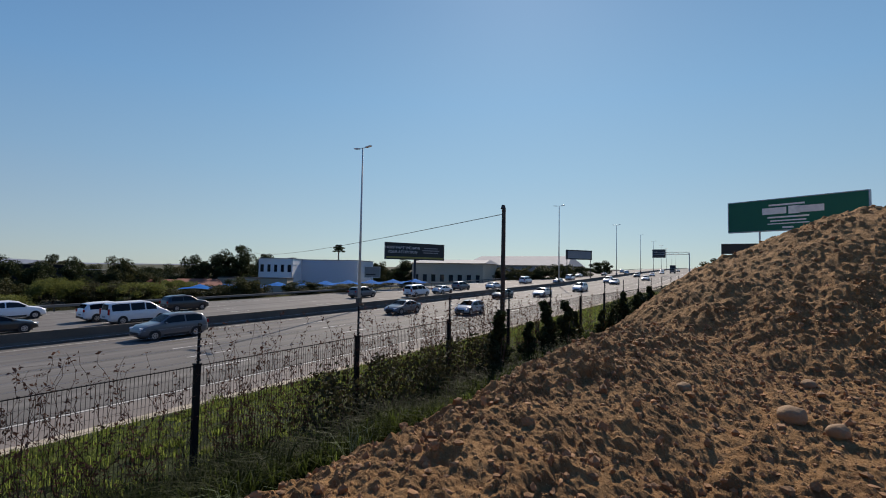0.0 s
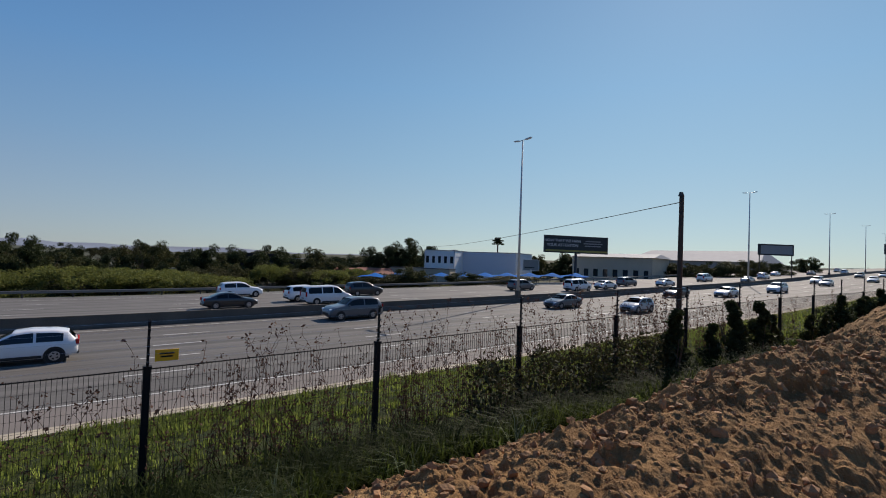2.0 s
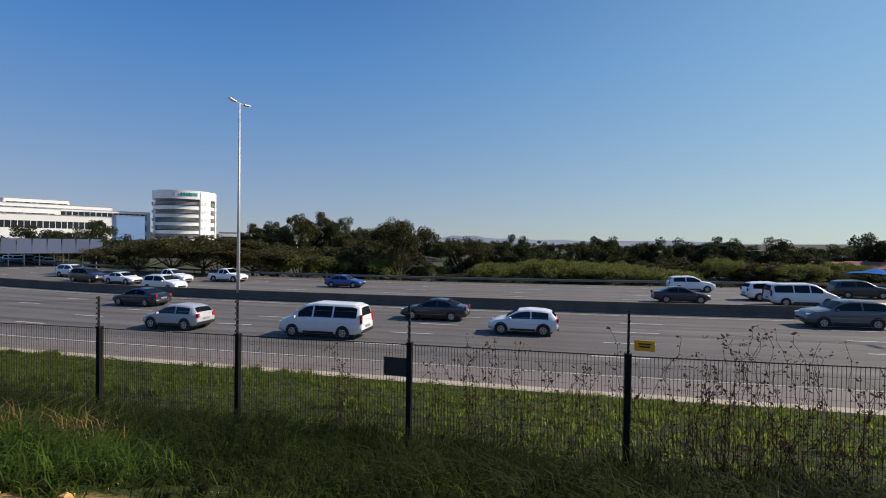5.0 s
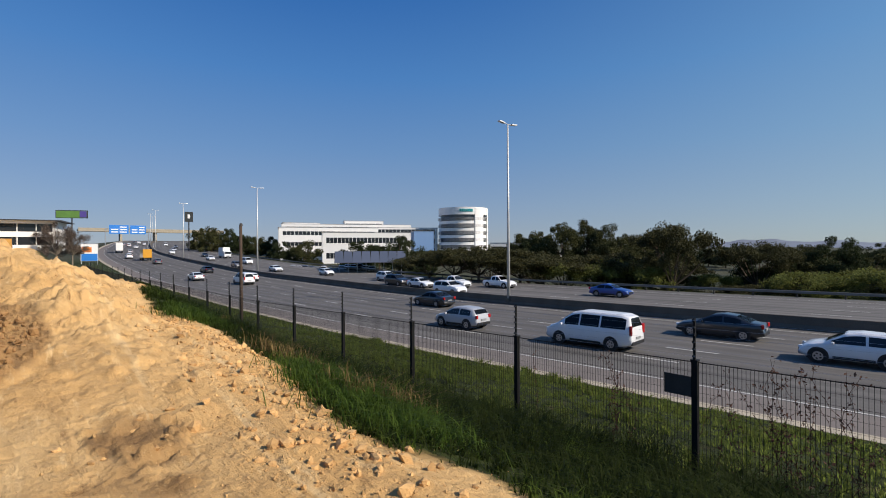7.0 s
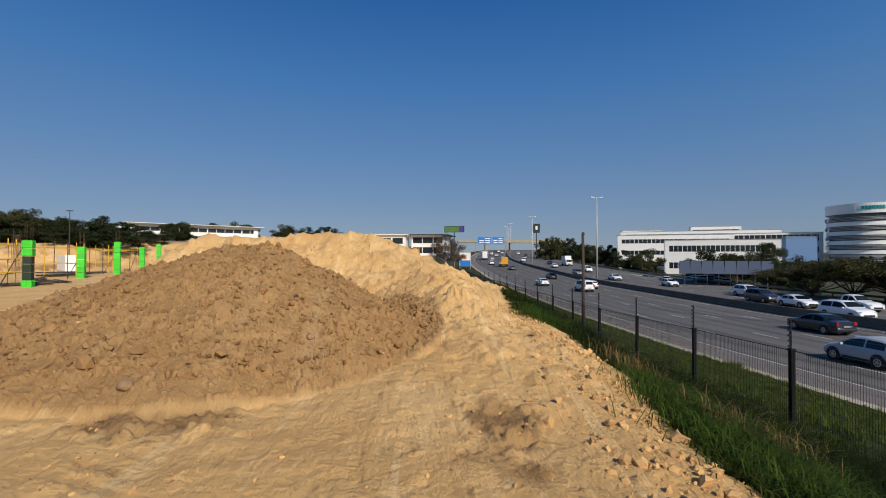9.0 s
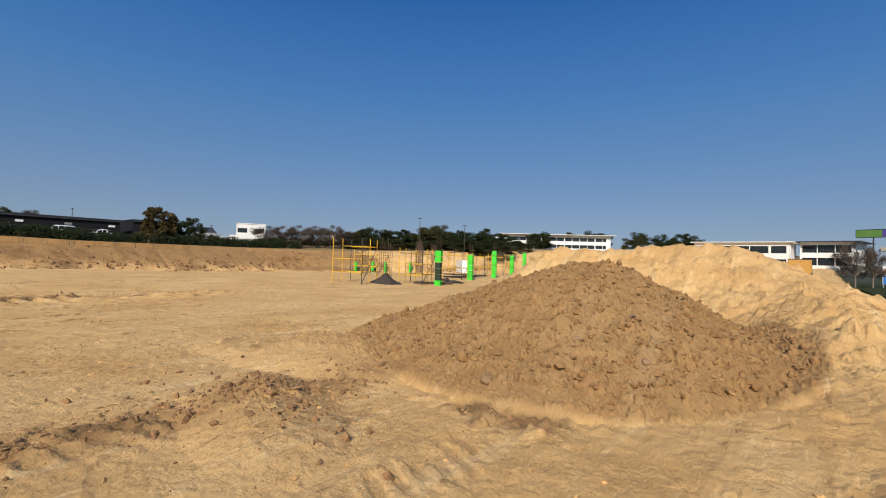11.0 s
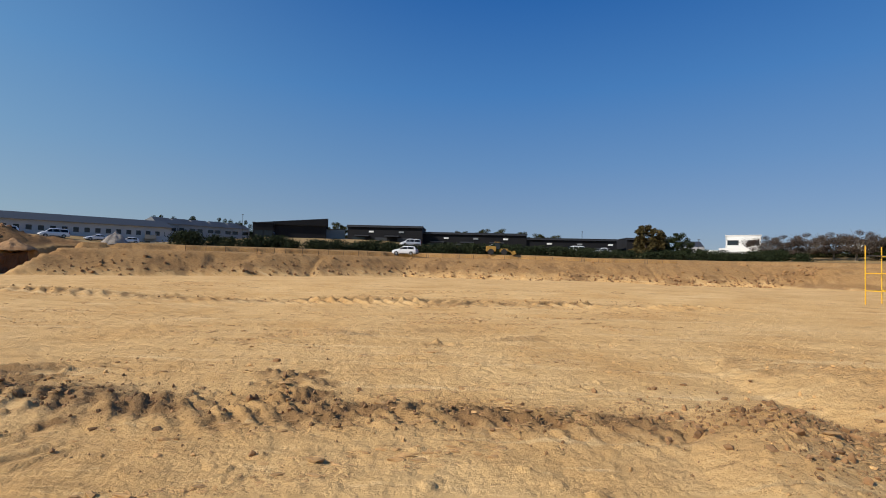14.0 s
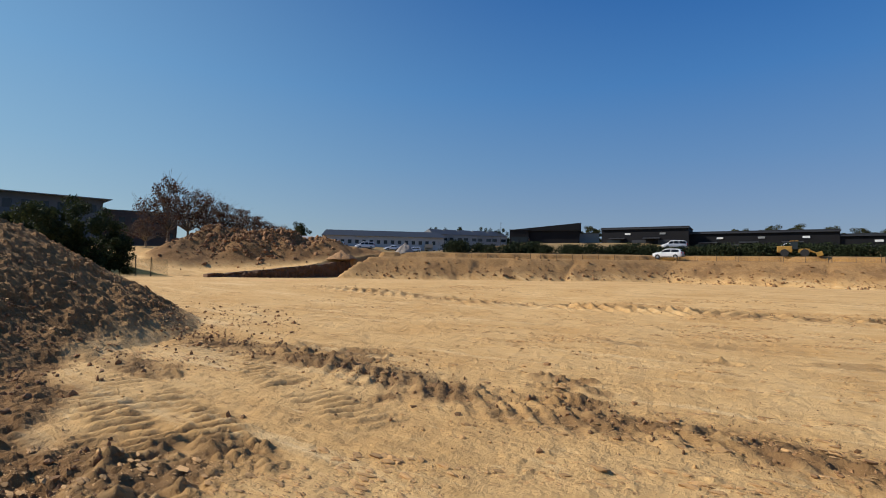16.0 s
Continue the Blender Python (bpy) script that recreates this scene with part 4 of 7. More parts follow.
# forward, over the freeway
for yaw, dist, top in ((41, 150, 4.0), (39.5, 152, 5.0), (37.5, 150, 3.8), (30.5, 150, 2.6), (29, 152, 3.2), (27.2, 150, 3.0), (25.5, 155, 3.6), (24, 160, 4.0), (22, 170, 4.6), (20, 190, 5.0), (17.5, 240, 8.0), (67.5, 140, 2.0), (46.5, 150, 3.0),
                       (53.5, 165, 4.8), (44.5, 160, 4.2)):
    plant((ROUND + OLIVE)[int(yaw * 2) % 5], yaw, dist, 0.85 + 0.3 * g.random(), g.uniform(0, 360), top=top)
for yaw, dist, top in ((3.5, 120, 6.0), (0.5, 118, 6.4), (-2.5, 115, 6.6), (5.5, 130, 5.5)):
    plant(OLIVE[int(abs(yaw)) % 2], yaw, dist, 0.9, g.uniform(0, 360), top=top)

# north and east of the site
plant(ROUND[0], -16.2, 60, 0.95, 10, top=7.6)
plant(ROUND[1], -19.6, 62, 0.9, 140, top=7.0)
plant(ROUND[2], -14.2, 61, 0.75, 220, top=5.6)
plant(ROUND[1], -21.4, 63, 0.55, 80, top=4.0)
for yaw, dist, top, s in ((-26.4, 108, 16.6, 1.35), (-28.2, 112, 16.2, 1.25), (-30.0, 118, 15.2, 1.25), (-31.6, 122, 14.4, 1.2), (-33.2, 128, 14.2, 1.2), (-34.6, 136, 13.4, 1.2), (-35.8, 144, 12.6, 1.2), (-37.0, 152, 12.0, 1.2), (-38.1, 160, 11.6, 1.2), (-24.4, 106, 9.0, 0.9)):
    plant(BARE[int(dist) % 2], yaw, dist, s, g.uniform(0, 360), top=top)
plant(OLIVE[0], -39.7, 175, 0.8, 0, top=15.0)
for yaw, dist, top in ((-57.5, 170, 14), (-59, 180, 15), (-61.5, 175, 14.5), (-63.2, 180, 14.6), (-64, 175, 14), (-55.8, 190, 15.5)):
    plant(ROUND[int(abs(yaw)) % 3], yaw, dist, 0.6, g.uniform(0, 360), top=top)
for yaw, dist, top in ((-92, 175, 14.2), (-94, 180, 14.6), (-96.5, 178, 13.6), (-98.5, 176, 12.8), (-100.5, 180, 12.6), (-89, 185, 14), (-74.2, 160, 14.0)):
    plant(OLIVE[int(abs(yaw)) % 2], yaw, dist, 0.8, g.uniform(0, 360), top=top)
autumn = make_tree("round", 71, "olive and brown leafy tree beside the street", leaf_material("olive_brown_leaves", (0.085, 0.065, 0.025)), height=8, width=7, per=110, size=0.36, stem=0.22)
plant(autumn, -110.6, 104, 0.85, 0, top=9.8)
plant(ROUND[2], -113.4, 108, 0.62, 50, top=8.6)
for yaw, dist, top in ((-121.5, 118, 8.0), (-123.2, 120, 8.2), (-125, 118, 8.4), (-126.8, 121, 8.6), (-128.4, 118, 8.8), (-130, 120, 8.0)):
    plant(GREYT, yaw, dist, 1.0, g.uniform(0, 360), top=top + 0.5)
for yaw, dist, top in ((-131.5, 122, 7.8), (-133.5, 124, 9.2), (-135.4, 128, 8.0), (-137.4, 130, 9.0), (-139.5, 126, 9.6), (-141.3, 130, 10.6), (-143.4, 128, 9.4), (-145.2, 126, 8.8), (-147.3, 130, 9.8), (-149, 124, 8.0), (-150.5, 120, 6.2),
                       (-132.5, 116, 5.6), (-136.2, 115, 5.8), (-140.5, 116, 6.0), (-144.2, 112, 6.4), (-147.6, 110, 5.8), (-153.5, 160, 11.5), (-157, 190, 13.0), (-160, 185, 13.4), (-164.5, 180, 12.6), (-167, 175, 11.6), (-169.2, 185, 12.4)):
    plant((ROUND + OLIVE)[int(abs(yaw) * 3) % 5], yaw, dist, 0.9 + 0.3 * g.random(), g.uniform(0, 360), top=top + 0.6)
for k in range(16):
    plant((ROUND + OLIVE)[k % 5], -119.5 - 2.0 * k + g.uniform(-0.6, 0.6), 126 + g.uniform(-4, 8), 0.7 + 0.3 * g.random(), g.uniform(0, 360), top=5.0 + 1.4 * g.random())
for yaw, dist, top in ((176.8, 125, 7.2), (178.0, 130, 7.4), (175.6, 140, 6.8)):
    plant(GREYT, yaw, dist, 0.8, g.uniform(0, 360), top=top)


for model in ACACIA + ROUND + OLIVE + [YELLOWT, GREYT] + BARE:
    if not model.get("used", 0):
        for o in (*model.children, model):
            bpy.data.objects.remove(o)


def bush(seed, leaf, label, w, h, n=12, per=130, size=0.12, group="", conic=False):
    q = random.Random(seed)
    t = thing("shrub", pose(0, 0, 0), label, "shrub", group)
    bm = bmesh.new()
    for k in range(5):
        a = q.uniform(0, 6.28)
        tube(bm, (0, 0, -0.15), (w * 0.25 * math.cos(a), w * 0.25 * math.sin(a), h * 0.6), 0.025, 0.008, 4)
    part("stem", bm, BARK, t)
    cs, rs = [], []
    for k in range(n):
        z = h * (0.1 + 0.8 * (k + 0.5) / n)
        lim = w / 2 * ((1.05 - z / h) if conic else math.sqrt(max(0.05, 1 - (z / h) ** 2)))
        a = q.uniform(0, 6.28)
        rr = lim * 0.6 * math.sqrt(q.random())
        cs.append((rr * math.cos(a), rr * math.sin(a), z))
        rs.append(max(0.12, lim * 0.7))
    v, f = leaf_cloud(cs, rs, per, size, seed)
    o = new("foliage", array_mesh("foliage", v, f, leaf))
    o.parent = t
    return t


# hedge of dark shrubs under the dark sheds
HEDGE = [bush(80 + k, LEAF_HEDGE, "dense dark shrub on the street bank", 6.0, 1.6, 16, 130, 0.24, "shrubs along the street bank") for k in range(3)]
for k in range(66):
    y = -64 + k * 1.65 + g.uniform(-1, 1)
    x = 94.5 + g.uniform(-1, 5) - 0.75 * max(0.0, y - 10)
    m = pose(x, y, ground_height(x, y) - 0.2, 0, 0, g.uniform(0, 360)) @ Matrix.Scale(g.uniform(0.75, 1.1), 4)
    if k < 3:
        HEDGE[k].matrix_world = m
    else:
        c = copy_thing(HEDGE[k % 3], pose(0, 0, 0))
        c.matrix_world = m

TANGLE = leaf_material("tangled_leaves", (0.055, 0.052, 0.022))
for k, y in enumerate((5.6, 7.0, 8.2, 9.4, 10.5)):
    b = bush(120 + k, TANGLE, "brown-green tangled shrub grown into the fence", 2.0, 1.5, 13, 90, 0.075, "creepers on the fence")
    b.matrix_world = pose(FENCE_X + 0.45, y, ground_height(FENCE_X + 0.45, y) - 0.1, 0, 0, k * 70)

# conical dark shrubs along the fence
CONE_BUSH = [bush(90 + k, LEAF_DARK, "dark conical evergreen shrub planted along the fence", 1.1, 1.9, 14, 150, 0.11, "conical shrubs along the fence", True) for k in range(2)]
for k in range(13):
    y = 11.4 + k * 1.6 + g.uniform(-0.4, 0.4)
    x = FENCE_X + 0.7 + g.uniform(-0.1, 0.3)
    m = pose(x, y, ground_height(x, y) - 0.1, 0, 0, g.uniform(0, 360)) @ Matrix.Scale(g.uniform(0.7, 1.2), 4)
    if k < 2:
        CONE_BUSH[k].matrix_world = m
    else:
        c = copy_thing(CONE_BUSH[k % 2], pose(0, 0, 0))
        c.matrix_world = m
for k in range(6):
    b = bush(96 + k, LEAF_DARK, "tangled dark creeper and shrub on the fence", 1.8, 1.7, 10, 130, 0.1, "creepers on the fence")
    y = 24 + k * 2.6
    x = FENCE_X + 0.5
    b.matrix_world = pose(x, y, ground_height(x, y) - 0.1)

# palm
palm = thing("palm_tree", pose(*spot(48.6, 170)), "tall thin palm with a round head of fronds", "palm tree")
ptop = 9.2 - palm.matrix_world.translation.z
bm = bmesh.new()
tube(bm, (0, 0, -0.3), (0, 0, ptop), 0.3, 0.22, 8)
part("trunk", bm, BARK, palm)
arcs = [(a, e, u) for a in np.linspace(0, 5.9, 14) for e in (1.1, 0.45, -0.2) for u in (0.3, 0.6, 0.95)]
v, f = leaf_cloud([(2.1 * u * math.cos(a) * math.cos(e), 2.1 * u * math.sin(a) * math.cos(e), ptop + 2.0 * u * math.sin(e) - 0.7 * u * u) for a, e, u in arcs], [0.32] * len(arcs), 16, 0.34, 5)
o = new("fronds", array_mesh("fronds", v, f, LEAF_DARK))
o.parent = palm


# ---- buildings ----
GREENFACE = material("green_print", (0.0, 0.105, 0.06), 0.6, vary=0.05)
BLACKFACE = material("black_print", (0.022, 0.026, 0.026), 0.6, vary=0.1)
WHITEPRINT = material("white_print", (0.75, 0.75, 0.73), 0.6)
GREYPRINT = material("grey_print", (0.25, 0.26, 0.26), 0.6)
YELLOWPRINT = material("olive_yellow_print", (0.30, 0.27, 0.06), 0.6)
DARKBACK = material("board_back", (0.03, 0.03, 0.032), 0.7, vary=0.2)
BLUESIGN = material("blue_road_sign", (0.01, 0.17, 0.55), 0.5, vary=0.06)
ORANGEB = material("ochre_board", (0.48, 0.25, 0.05), 0.7, vary=0.15)
ORANGEP = material("orange_print", (0.75, 0.22, 0.03), 0.6)
SLATEBACK = material("sign_back", (0.055, 0.065, 0.07), 0.6, 0.3, vary=0.15)


def slab_building(name, label, yaw, dist, width, depth, top, floors, wall, ribbon=True, turn=0.0, base=None, roof=None, panes=6, parapet=0.7, category="building", win_h=0.45, pitched=0.0, ends=0.04, roof_over=0.0):
    """A block with real window recesses along its front and ends, and a roof."""
    x, y, gz = spot(yaw, dist)
    z0 = gz - 0.5 if base is None else base
    h = top - z0
    t = thing(name, pose(x, y, z0, 0, 0, yaw + turn), label, category)
    fh = (h - parapet) / max(floors, 1)
    bm = bmesh.new()
    # front wall as bands and piers round the openings
    hole = fh * win_h
    if floors:
        box(bm, (0, 0.2 + depth / 2, h / 2), (width - 0.02, depth - 0.6, h - 0.04))
        for face in range(3):
            w = width if face == 0 else depth
            m = Matrix() if face == 0 else pose(-width / 2, depth / 2, 0, 0, 0, -90) if face == 1 else pose(width / 2, depth / 2, 0, 0, 0, 90)
            for k in range(floors + 1):
                z1 = k * fh + fh * 0.42 if k < floors else h
                zb = 0 if k == 0 else (k - 1) * fh + fh * 0.42 + hole
                bmesh.ops.create_cube(bm, size=1, matrix=m @ pose(0, 0.15 if face == 0 else 0.1, (zb + z1) / 2) @ Matrix.Diagonal((w, 0.3, z1 - zb, 1)))
            for k in range(floors):
                zc = k * fh + fh * 0.42 + hole / 2
                n = panes if face == 0 else max(2, int(panes * depth / width))
                for q in range(n + 1):
                    if ribbon and 0 < q < n and q % 4:
                        pw = 0.12
                    else:
                        pw = w * ends if q in (0, n) else w / n * (0.12 if ribbon else 0.5)
                    xq = -w / 2 + q * w / n
                    xq = min(max(xq, -w / 2 + pw / 2), w / 2 - pw / 2)
                    bmesh.ops.create_cube(bm, size=1, matrix=m @ pose(xq, 0.16, zc) @ Matrix.Diagonal((pw, 0.28, hole, 1)))
    else:
        box(bm, (0, depth / 2, h / 2), (width, depth, h))
    part("wall", bm, wall, t)
    if floors:
        for face in range(3):
            w = width if face == 0 else depth
            m = Matrix() if face == 0 else pose(-width / 2, depth / 2, 0, 0, 0, -90) if face == 1 else pose(width / 2, depth / 2, 0, 0, 0, 90)
            n = panes if face == 0 else max(2, int(panes * depth / width))
            for k in range(floors):
                zc = k * fh + fh * 0.42 + hole / 2
                for q in range(n):
                    bm = bmesh.new()
                    bmesh.ops.create_cube(bm, size=1, matrix=m @ pose(-w / 2 + (q + 0.5) * w / n, 0.22, zc) @ Matrix.Diagonal((w / n, 0.04, hole + 0.02, 1)))
                    part("window", bm, GLASS, t)
    bm = bmesh.new()
    if pitched:
        ov = roof_over
        pts = [(-width / 2 - ov, -ov, h), (width / 2 + ov, -ov, h), (width / 2 + ov, depth + ov, h), (-width / 2 - ov, depth + ov, h),
               (-width / 2 - ov + pitched * 0.6, depth / 2, h + pitched), (width / 2 + ov - pitched * 0.6, depth / 2, h + pitched)]
        vv = [bm.verts.new(p) for p in pts]
        for f in ((0, 1, 5, 4), (1, 2, 5), (2, 3, 4, 5), (3, 0, 4), (3, 2, 1, 0)):
            bm.faces.new([vv[i] for i in f])
    else:
        box(bm, (0, depth / 2, h + 0.06), (width + 0.3 + roof_over * 2, depth + 0.3 + roof_over * 2, 0.14))
    part("roof", bm, roof or DARKROOF, t)
    return t


# round office tower
tx, ty, tz = spot(134.8, 250)
tower = thing("office_tower", pose(tx, ty, tz - 0.5, 0, 0, 134.8), "round white seven-storey office tower with dark window bands", "office tower")
R, TOP = 13.0, 23.6 - tz
FH = (TOP - 4.0) / 6.2


def ring(name, r, z0, z1, mat, a0=0.0, a1=360.0, seg=64, thick=0.4, parent=None):
    bm = bmesh.new()
    n = max(3, int(seg * (a1 - a0) / 360))
    rows = []
    for k in range(n + 1):
        a = radians(a0 + (a1 - a0) * k / n)
        c, s = math.cos(a), math.sin(a)
        rows.append([bm.verts.new((q * c, q * s, z)) for q, z in ((r, z0), (r, z1), (r - thick, z1), (r - thick, z0))])
    for k in range(n):
        for q in range(4):
            bm.faces.new((rows[k][q], rows[k + 1][q], rows[k + 1][(q + 1) % 4], rows[k][(q + 1) % 4]))
    if a1 - a0 < 360:
        bm.faces.new(rows[0])
        bm.faces.new(rows[-1][::-1])
    return part(name, bm, mat, parent)


OFFICEGLASS = material("pale_office_glass", (0.12, 0.13, 0.14), 0.25, vary=0.15, scale=0.5, spec=0.4)
ring("core", R - 1.1, 0, TOP - 1.5, OFFICEGLASS, thick=3.0, parent=tower)
ring("parapet", R, TOP - 3.8, TOP, WHITEWALL, parent=tower)
bm = bmesh.new()
bmesh.ops.create_cone(bm, cap_ends=True, segments=64, radius1=R - 0.4, radius2=R - 0.4, depth=0.3, matrix=pose(0, 0, TOP - 1.6))
part("roof", bm, LIGHTROOF, tower)
ring("plinth", R + 4, 0, 3.4, WHITEWALL, thick=5.0, parent=tower)
for k in range(5):
    z = 3.6 + k * FH
    ring("spandrel", R - 0.3, z, z + FH * 0.42, WHITEWALL, thick=0.9, parent=tower)
    for q in (0.56, 0.70, 0.84):
        ring("sun_louvre", R + 0.2, z + FH * q, z + FH * (q + 0.05), LIGHTROOF, thick=0.5, parent=tower)
ring("stair_core", R + 0.2, 0, TOP - 0.5, WHITEWALL, -62, -38, thick=2.0, parent=tower)
ring("stair_core", R + 0.2, 0, TOP - 0.5, WHITEWALL, -18, -2, thick=2.0, parent=tower)
TEAL = material("teal_sign", (0.0, 0.25, 0.26), 0.5)
for k in range(7):
    a = radians(-96 + k * 4.4)
    bm = bmesh.new()
    box(bm, ((R + 0.12) * math.cos(a), (R + 0.12) * math.sin(a), TOP - 1.7), (0.75, 0.15, 1.3), rz=math.degrees(a) + 90)
    part("sign_bar", bm, TEAL, tower, "teal sign bar")
for k in range(22):
    a = radians(-178 + k * 8.6)
    bm = bmesh.new()
    box(bm, ((R + 4.03) * math.cos(a), (R + 4.03) * math.sin(a), 1.6), (1.5, 0.1, 1.3), rz=math.degrees(a) + 90)
    part("window", bm, GLASS, tower)

# white offices behind the solar carports
slab_building("office_block", "long white three-storey office block with window ribbons", 146.4, 205, 38, 16, 9.0, 2, WHITEWALL, turn=6, panes=24, roof=LIGHTROOF, win_h=0.36)
slab_building("office_block", "white stepped office block with window ribbons", 150.8, 228, 46, 18, 12.2, 3, WHITEWALL, turn=6, panes=26, roof=LIGHTROOF, win_h=0.36)
slab_building("office_block", "white upper office wing with dark window ribbons", 148.6, 262, 70, 20, 15.6, 4, WHITEWALL, turn=6, panes=32, roof=LIGHTROOF, win_h=0.4)
slab_building("office_block", "white rooftop office storey", 146.8, 270, 22, 12, 18.0, 5, WHITEWALL, turn=6, panes=10, roof=LIGHTROOF, win_h=0.36)
slab_building("office_block", "white rooftop office storey", 154.0, 275, 20, 12, 17.0, 5, WHITEWALL, turn=6, panes=10, roof=LIGHTROOF, win_h=0.36)
slab_building("office_block", "white office wing with dark glass bands", 142.0, 250, 36, 14, 13.2, 3, WHITEWALL, turn=6, panes=18, roof=LIGHTROOF, win_h=0.55)
slab_building("office_block", "blue rendered office wing", 139.6, 235, 10, 10, 10.8, 0, BLUEWALL, turn=10, roof=LIGHTROOF)
slab_building("office_block", "low white office annex beside the tower", 129.2, 225, 18, 10, 4.6, 1, WHITEWALL, turn=0, panes=8, roof=LIGHTROOF)
tank = thing("water_tank", pose(*spot(123.8, 190)), "round white water tank", "water tank")
bm = bmesh.new()
bmesh.ops.create_cone(bm, cap_ends=True, segments=32, radius1=4.6, radius2=4.6, depth=5.5, matrix=pose(0, 0, 2.6))
part("shell", bm, WHITEWALL, tank)
bm = bmesh.new()
bmesh.ops.create_cone(bm, cap_ends=True, segments=32, radius1=4.8, radius2=0.4, depth=0.6, matrix=pose(0, 0, 5.6))
part("roof", bm, LIGHTROOF, tank)

# solar carports
for k in range(8):
    x, y, z = spot(142.4 + k * 1.06, 116)
    c = thing("solar_carport", pose(x, y, -0.05, 0, 0, 142.4 + k * 1.06), "carport roofed with dark solar panels", "carport", "solar carports")
    bm = bmesh.new()
    box(bm, (0, 0, 0), (1.98, 17, 0.1), rx=8.4)
    part("solar_panel", bm, SOLAR, c)
    bm = bmesh.new()
    box(bm, (0, 0, 0.01), (2.13, 17.1, 0.05), rx=8.4)
    part("frame", bm, DARKSTEEL, c)
    for s in (-5, 5):
        bm = bmesh.new()
        top = 0.147 * s
        box(bm, (0, s, (z - 0.3 + top) / 2), (0.15, 0.15, abs(top - z) + 0.3))
        part("post", bm, GALV, c)

# houses and sheds beyond the freeway, forward
slab_building("workshop", "white two-storey workshop with small windows", 55.6, 124, 8.5, 14, 4.2, 2, WHITEWALL, turn=-22, panes=5, ribbon=False, roof=LIGHTROOF, win_h=0.4)
slab_building("workshop", "white workshop with a long blank wall", 50.0, 126, 17, 14, 4.1, 0, material("pale_blank_wall", (0.62, 0.64, 0.68), 0.8, vary=0.05), turn=-22, roof=LIGHTROOF)
slab_building("warehouse", "low beige warehouse with a shallow grey roof", 35.6, 138, 22, 16, 4.2, 1, BEIGEWALL, turn=-20, panes=8, ribbon=False, pitched=1.2, roof=LIGHTROOF, roof_over=0.8, win_h=0.25)
slab_building("warehouse", "wide hall with a broad hipped grey roof", 27.6, 205, 46, 30, 5.0, 1, GREYWALL, turn=-20, panes=14, pitched=4.4, roof=GREYWALL, roof_over=1.0, win_h=0.3)
slab_building("house", "dark flat-roofed house among trees", 76.8, 128, 9, 8, 1.6, 2, DARKWALL, panes=4, ribbon=False, turn=-10)
slab_building("house", "dark flat-roofed house among trees", 73.6, 132, 7, 8, 0.6, 2, DARKWALL, panes=3, ribbon=False, turn=-10)
slab_building("house", "low house with a red tiled roof", 66.2, 112, 8, 8, -2.6, 1, GREYWALL, panes=3, ribbon=False, pitched=1.6, roof=REDROOF, roof_over=0.6)
slab_building("house", "low house with a red tiled roof", 63.4, 116, 9, 8, -2.4, 1, GREYWALL, panes=3, ribbon=False, pitched=1.5, roof=REDROOF, roof_over=0.6)
slab_building("wall_building", "low brown boundary building", 58.0, 118, 16, 5, -0.6, 0, BEIGEWALL, turn=-20)

# blue shade-cloth carports
for k in range(10):
    yaw = 63.2 - k * 2.65
    x, y, z = spot(yaw, 99 + k * 0.6)
    apex = -1.0 + 0.16 * k
    c = thing("shade_carport", pose(x, y, apex - 2.6, 0, 0, yaw - 20), "blue shade-cloth carport with a peaked top on steel posts", "carport", "blue carports")
    bm = bmesh.new()
    pts = [(-3.0, -2.7, 1.2), (3.0, -2.7, 1.2), (3.0, 2.7, 1.2), (-3.0, 2.7, 1.2)]
    n = 6
    ap = bm.verts.new((0, 0, 2.15))
    rim = []
    for q in range(4):
        a, b = Vector(pts[q]), Vector(pts[(q + 1) % 4])
        for s in range(n):
            p = a.lerp(b, s / n)
            p.z += 0.25 * math.sin(math.pi * s / n)
            rim.append(bm.verts.new(p))
    mid = [bm.verts.new(v.co.lerp(ap.co, 0.5) - Vector((0, 0, 0.18))) for v in rim]
    for q in range(len(rim)):
        r2 = (q + 1) % len(rim)
        bm.faces.new((rim[q], rim[r2], mid[r2], mid[q]))
        bm.faces.new((mid[q], mid[r2], ap))
    part("canopy", bm, BLUECLOTH, c, smooth=True)
    for px, py, _ in pts:
        bm = bmesh.new()
        tube(bm, (px, py, z - apex + 2.4), (px, py, 1.25), 0.05, seg=6)
        part("post", bm, DARKSTEEL, c)

# dark sheds along the street, east
sh = slab_building("shed", "charcoal clad shed with a sloping roof", -69.2, 128, 17, 16, 10.6, 0, DARKWALL, turn=-4, base=4.0)
bm = bmesh.new()
wv = [bm.verts.new(p) for p in ((-8.9, -0.5, 6.7), (8.9, -0.5, 6.7), (8.9, 16.5, 6.7), (-8.9, 16.5, 6.7), (8.9, -0.5, 8.7), (8.9, 16.5, 8.7), (-8.9, -0.5, 7.0), (-8.9, 16.5, 7.0))]
for f in ((0, 1, 4, 6), (1, 2, 5, 4), (2, 3, 7, 5), (3, 0, 6, 7), (6, 4, 5, 7), (3, 2, 1, 0)):
    bm.faces.new([wv[i] for i in f])
part("raised_roof", bm, DARKWALL, sh)
bm = bmesh.new()
box(bm, (-5.6, -0.6, 4.6), (2.2, 0.1, 1.3))
part("name_board", bm, WHITEPRINT, sh, "white name board")
bm = bmesh.new()
box(bm, (-5.6, -0.3, 2.0), (3.4, 0.7, 3.4))
part("glazed_front", bm, GLASS, sh)
slab_building("shed", "charcoal clad shed wing with a glazed corner", -66.0, 127, 5, 12, 10.8, 1, DARKWALL, turn=-4, base=4.0, panes=2, win_h=0.4)
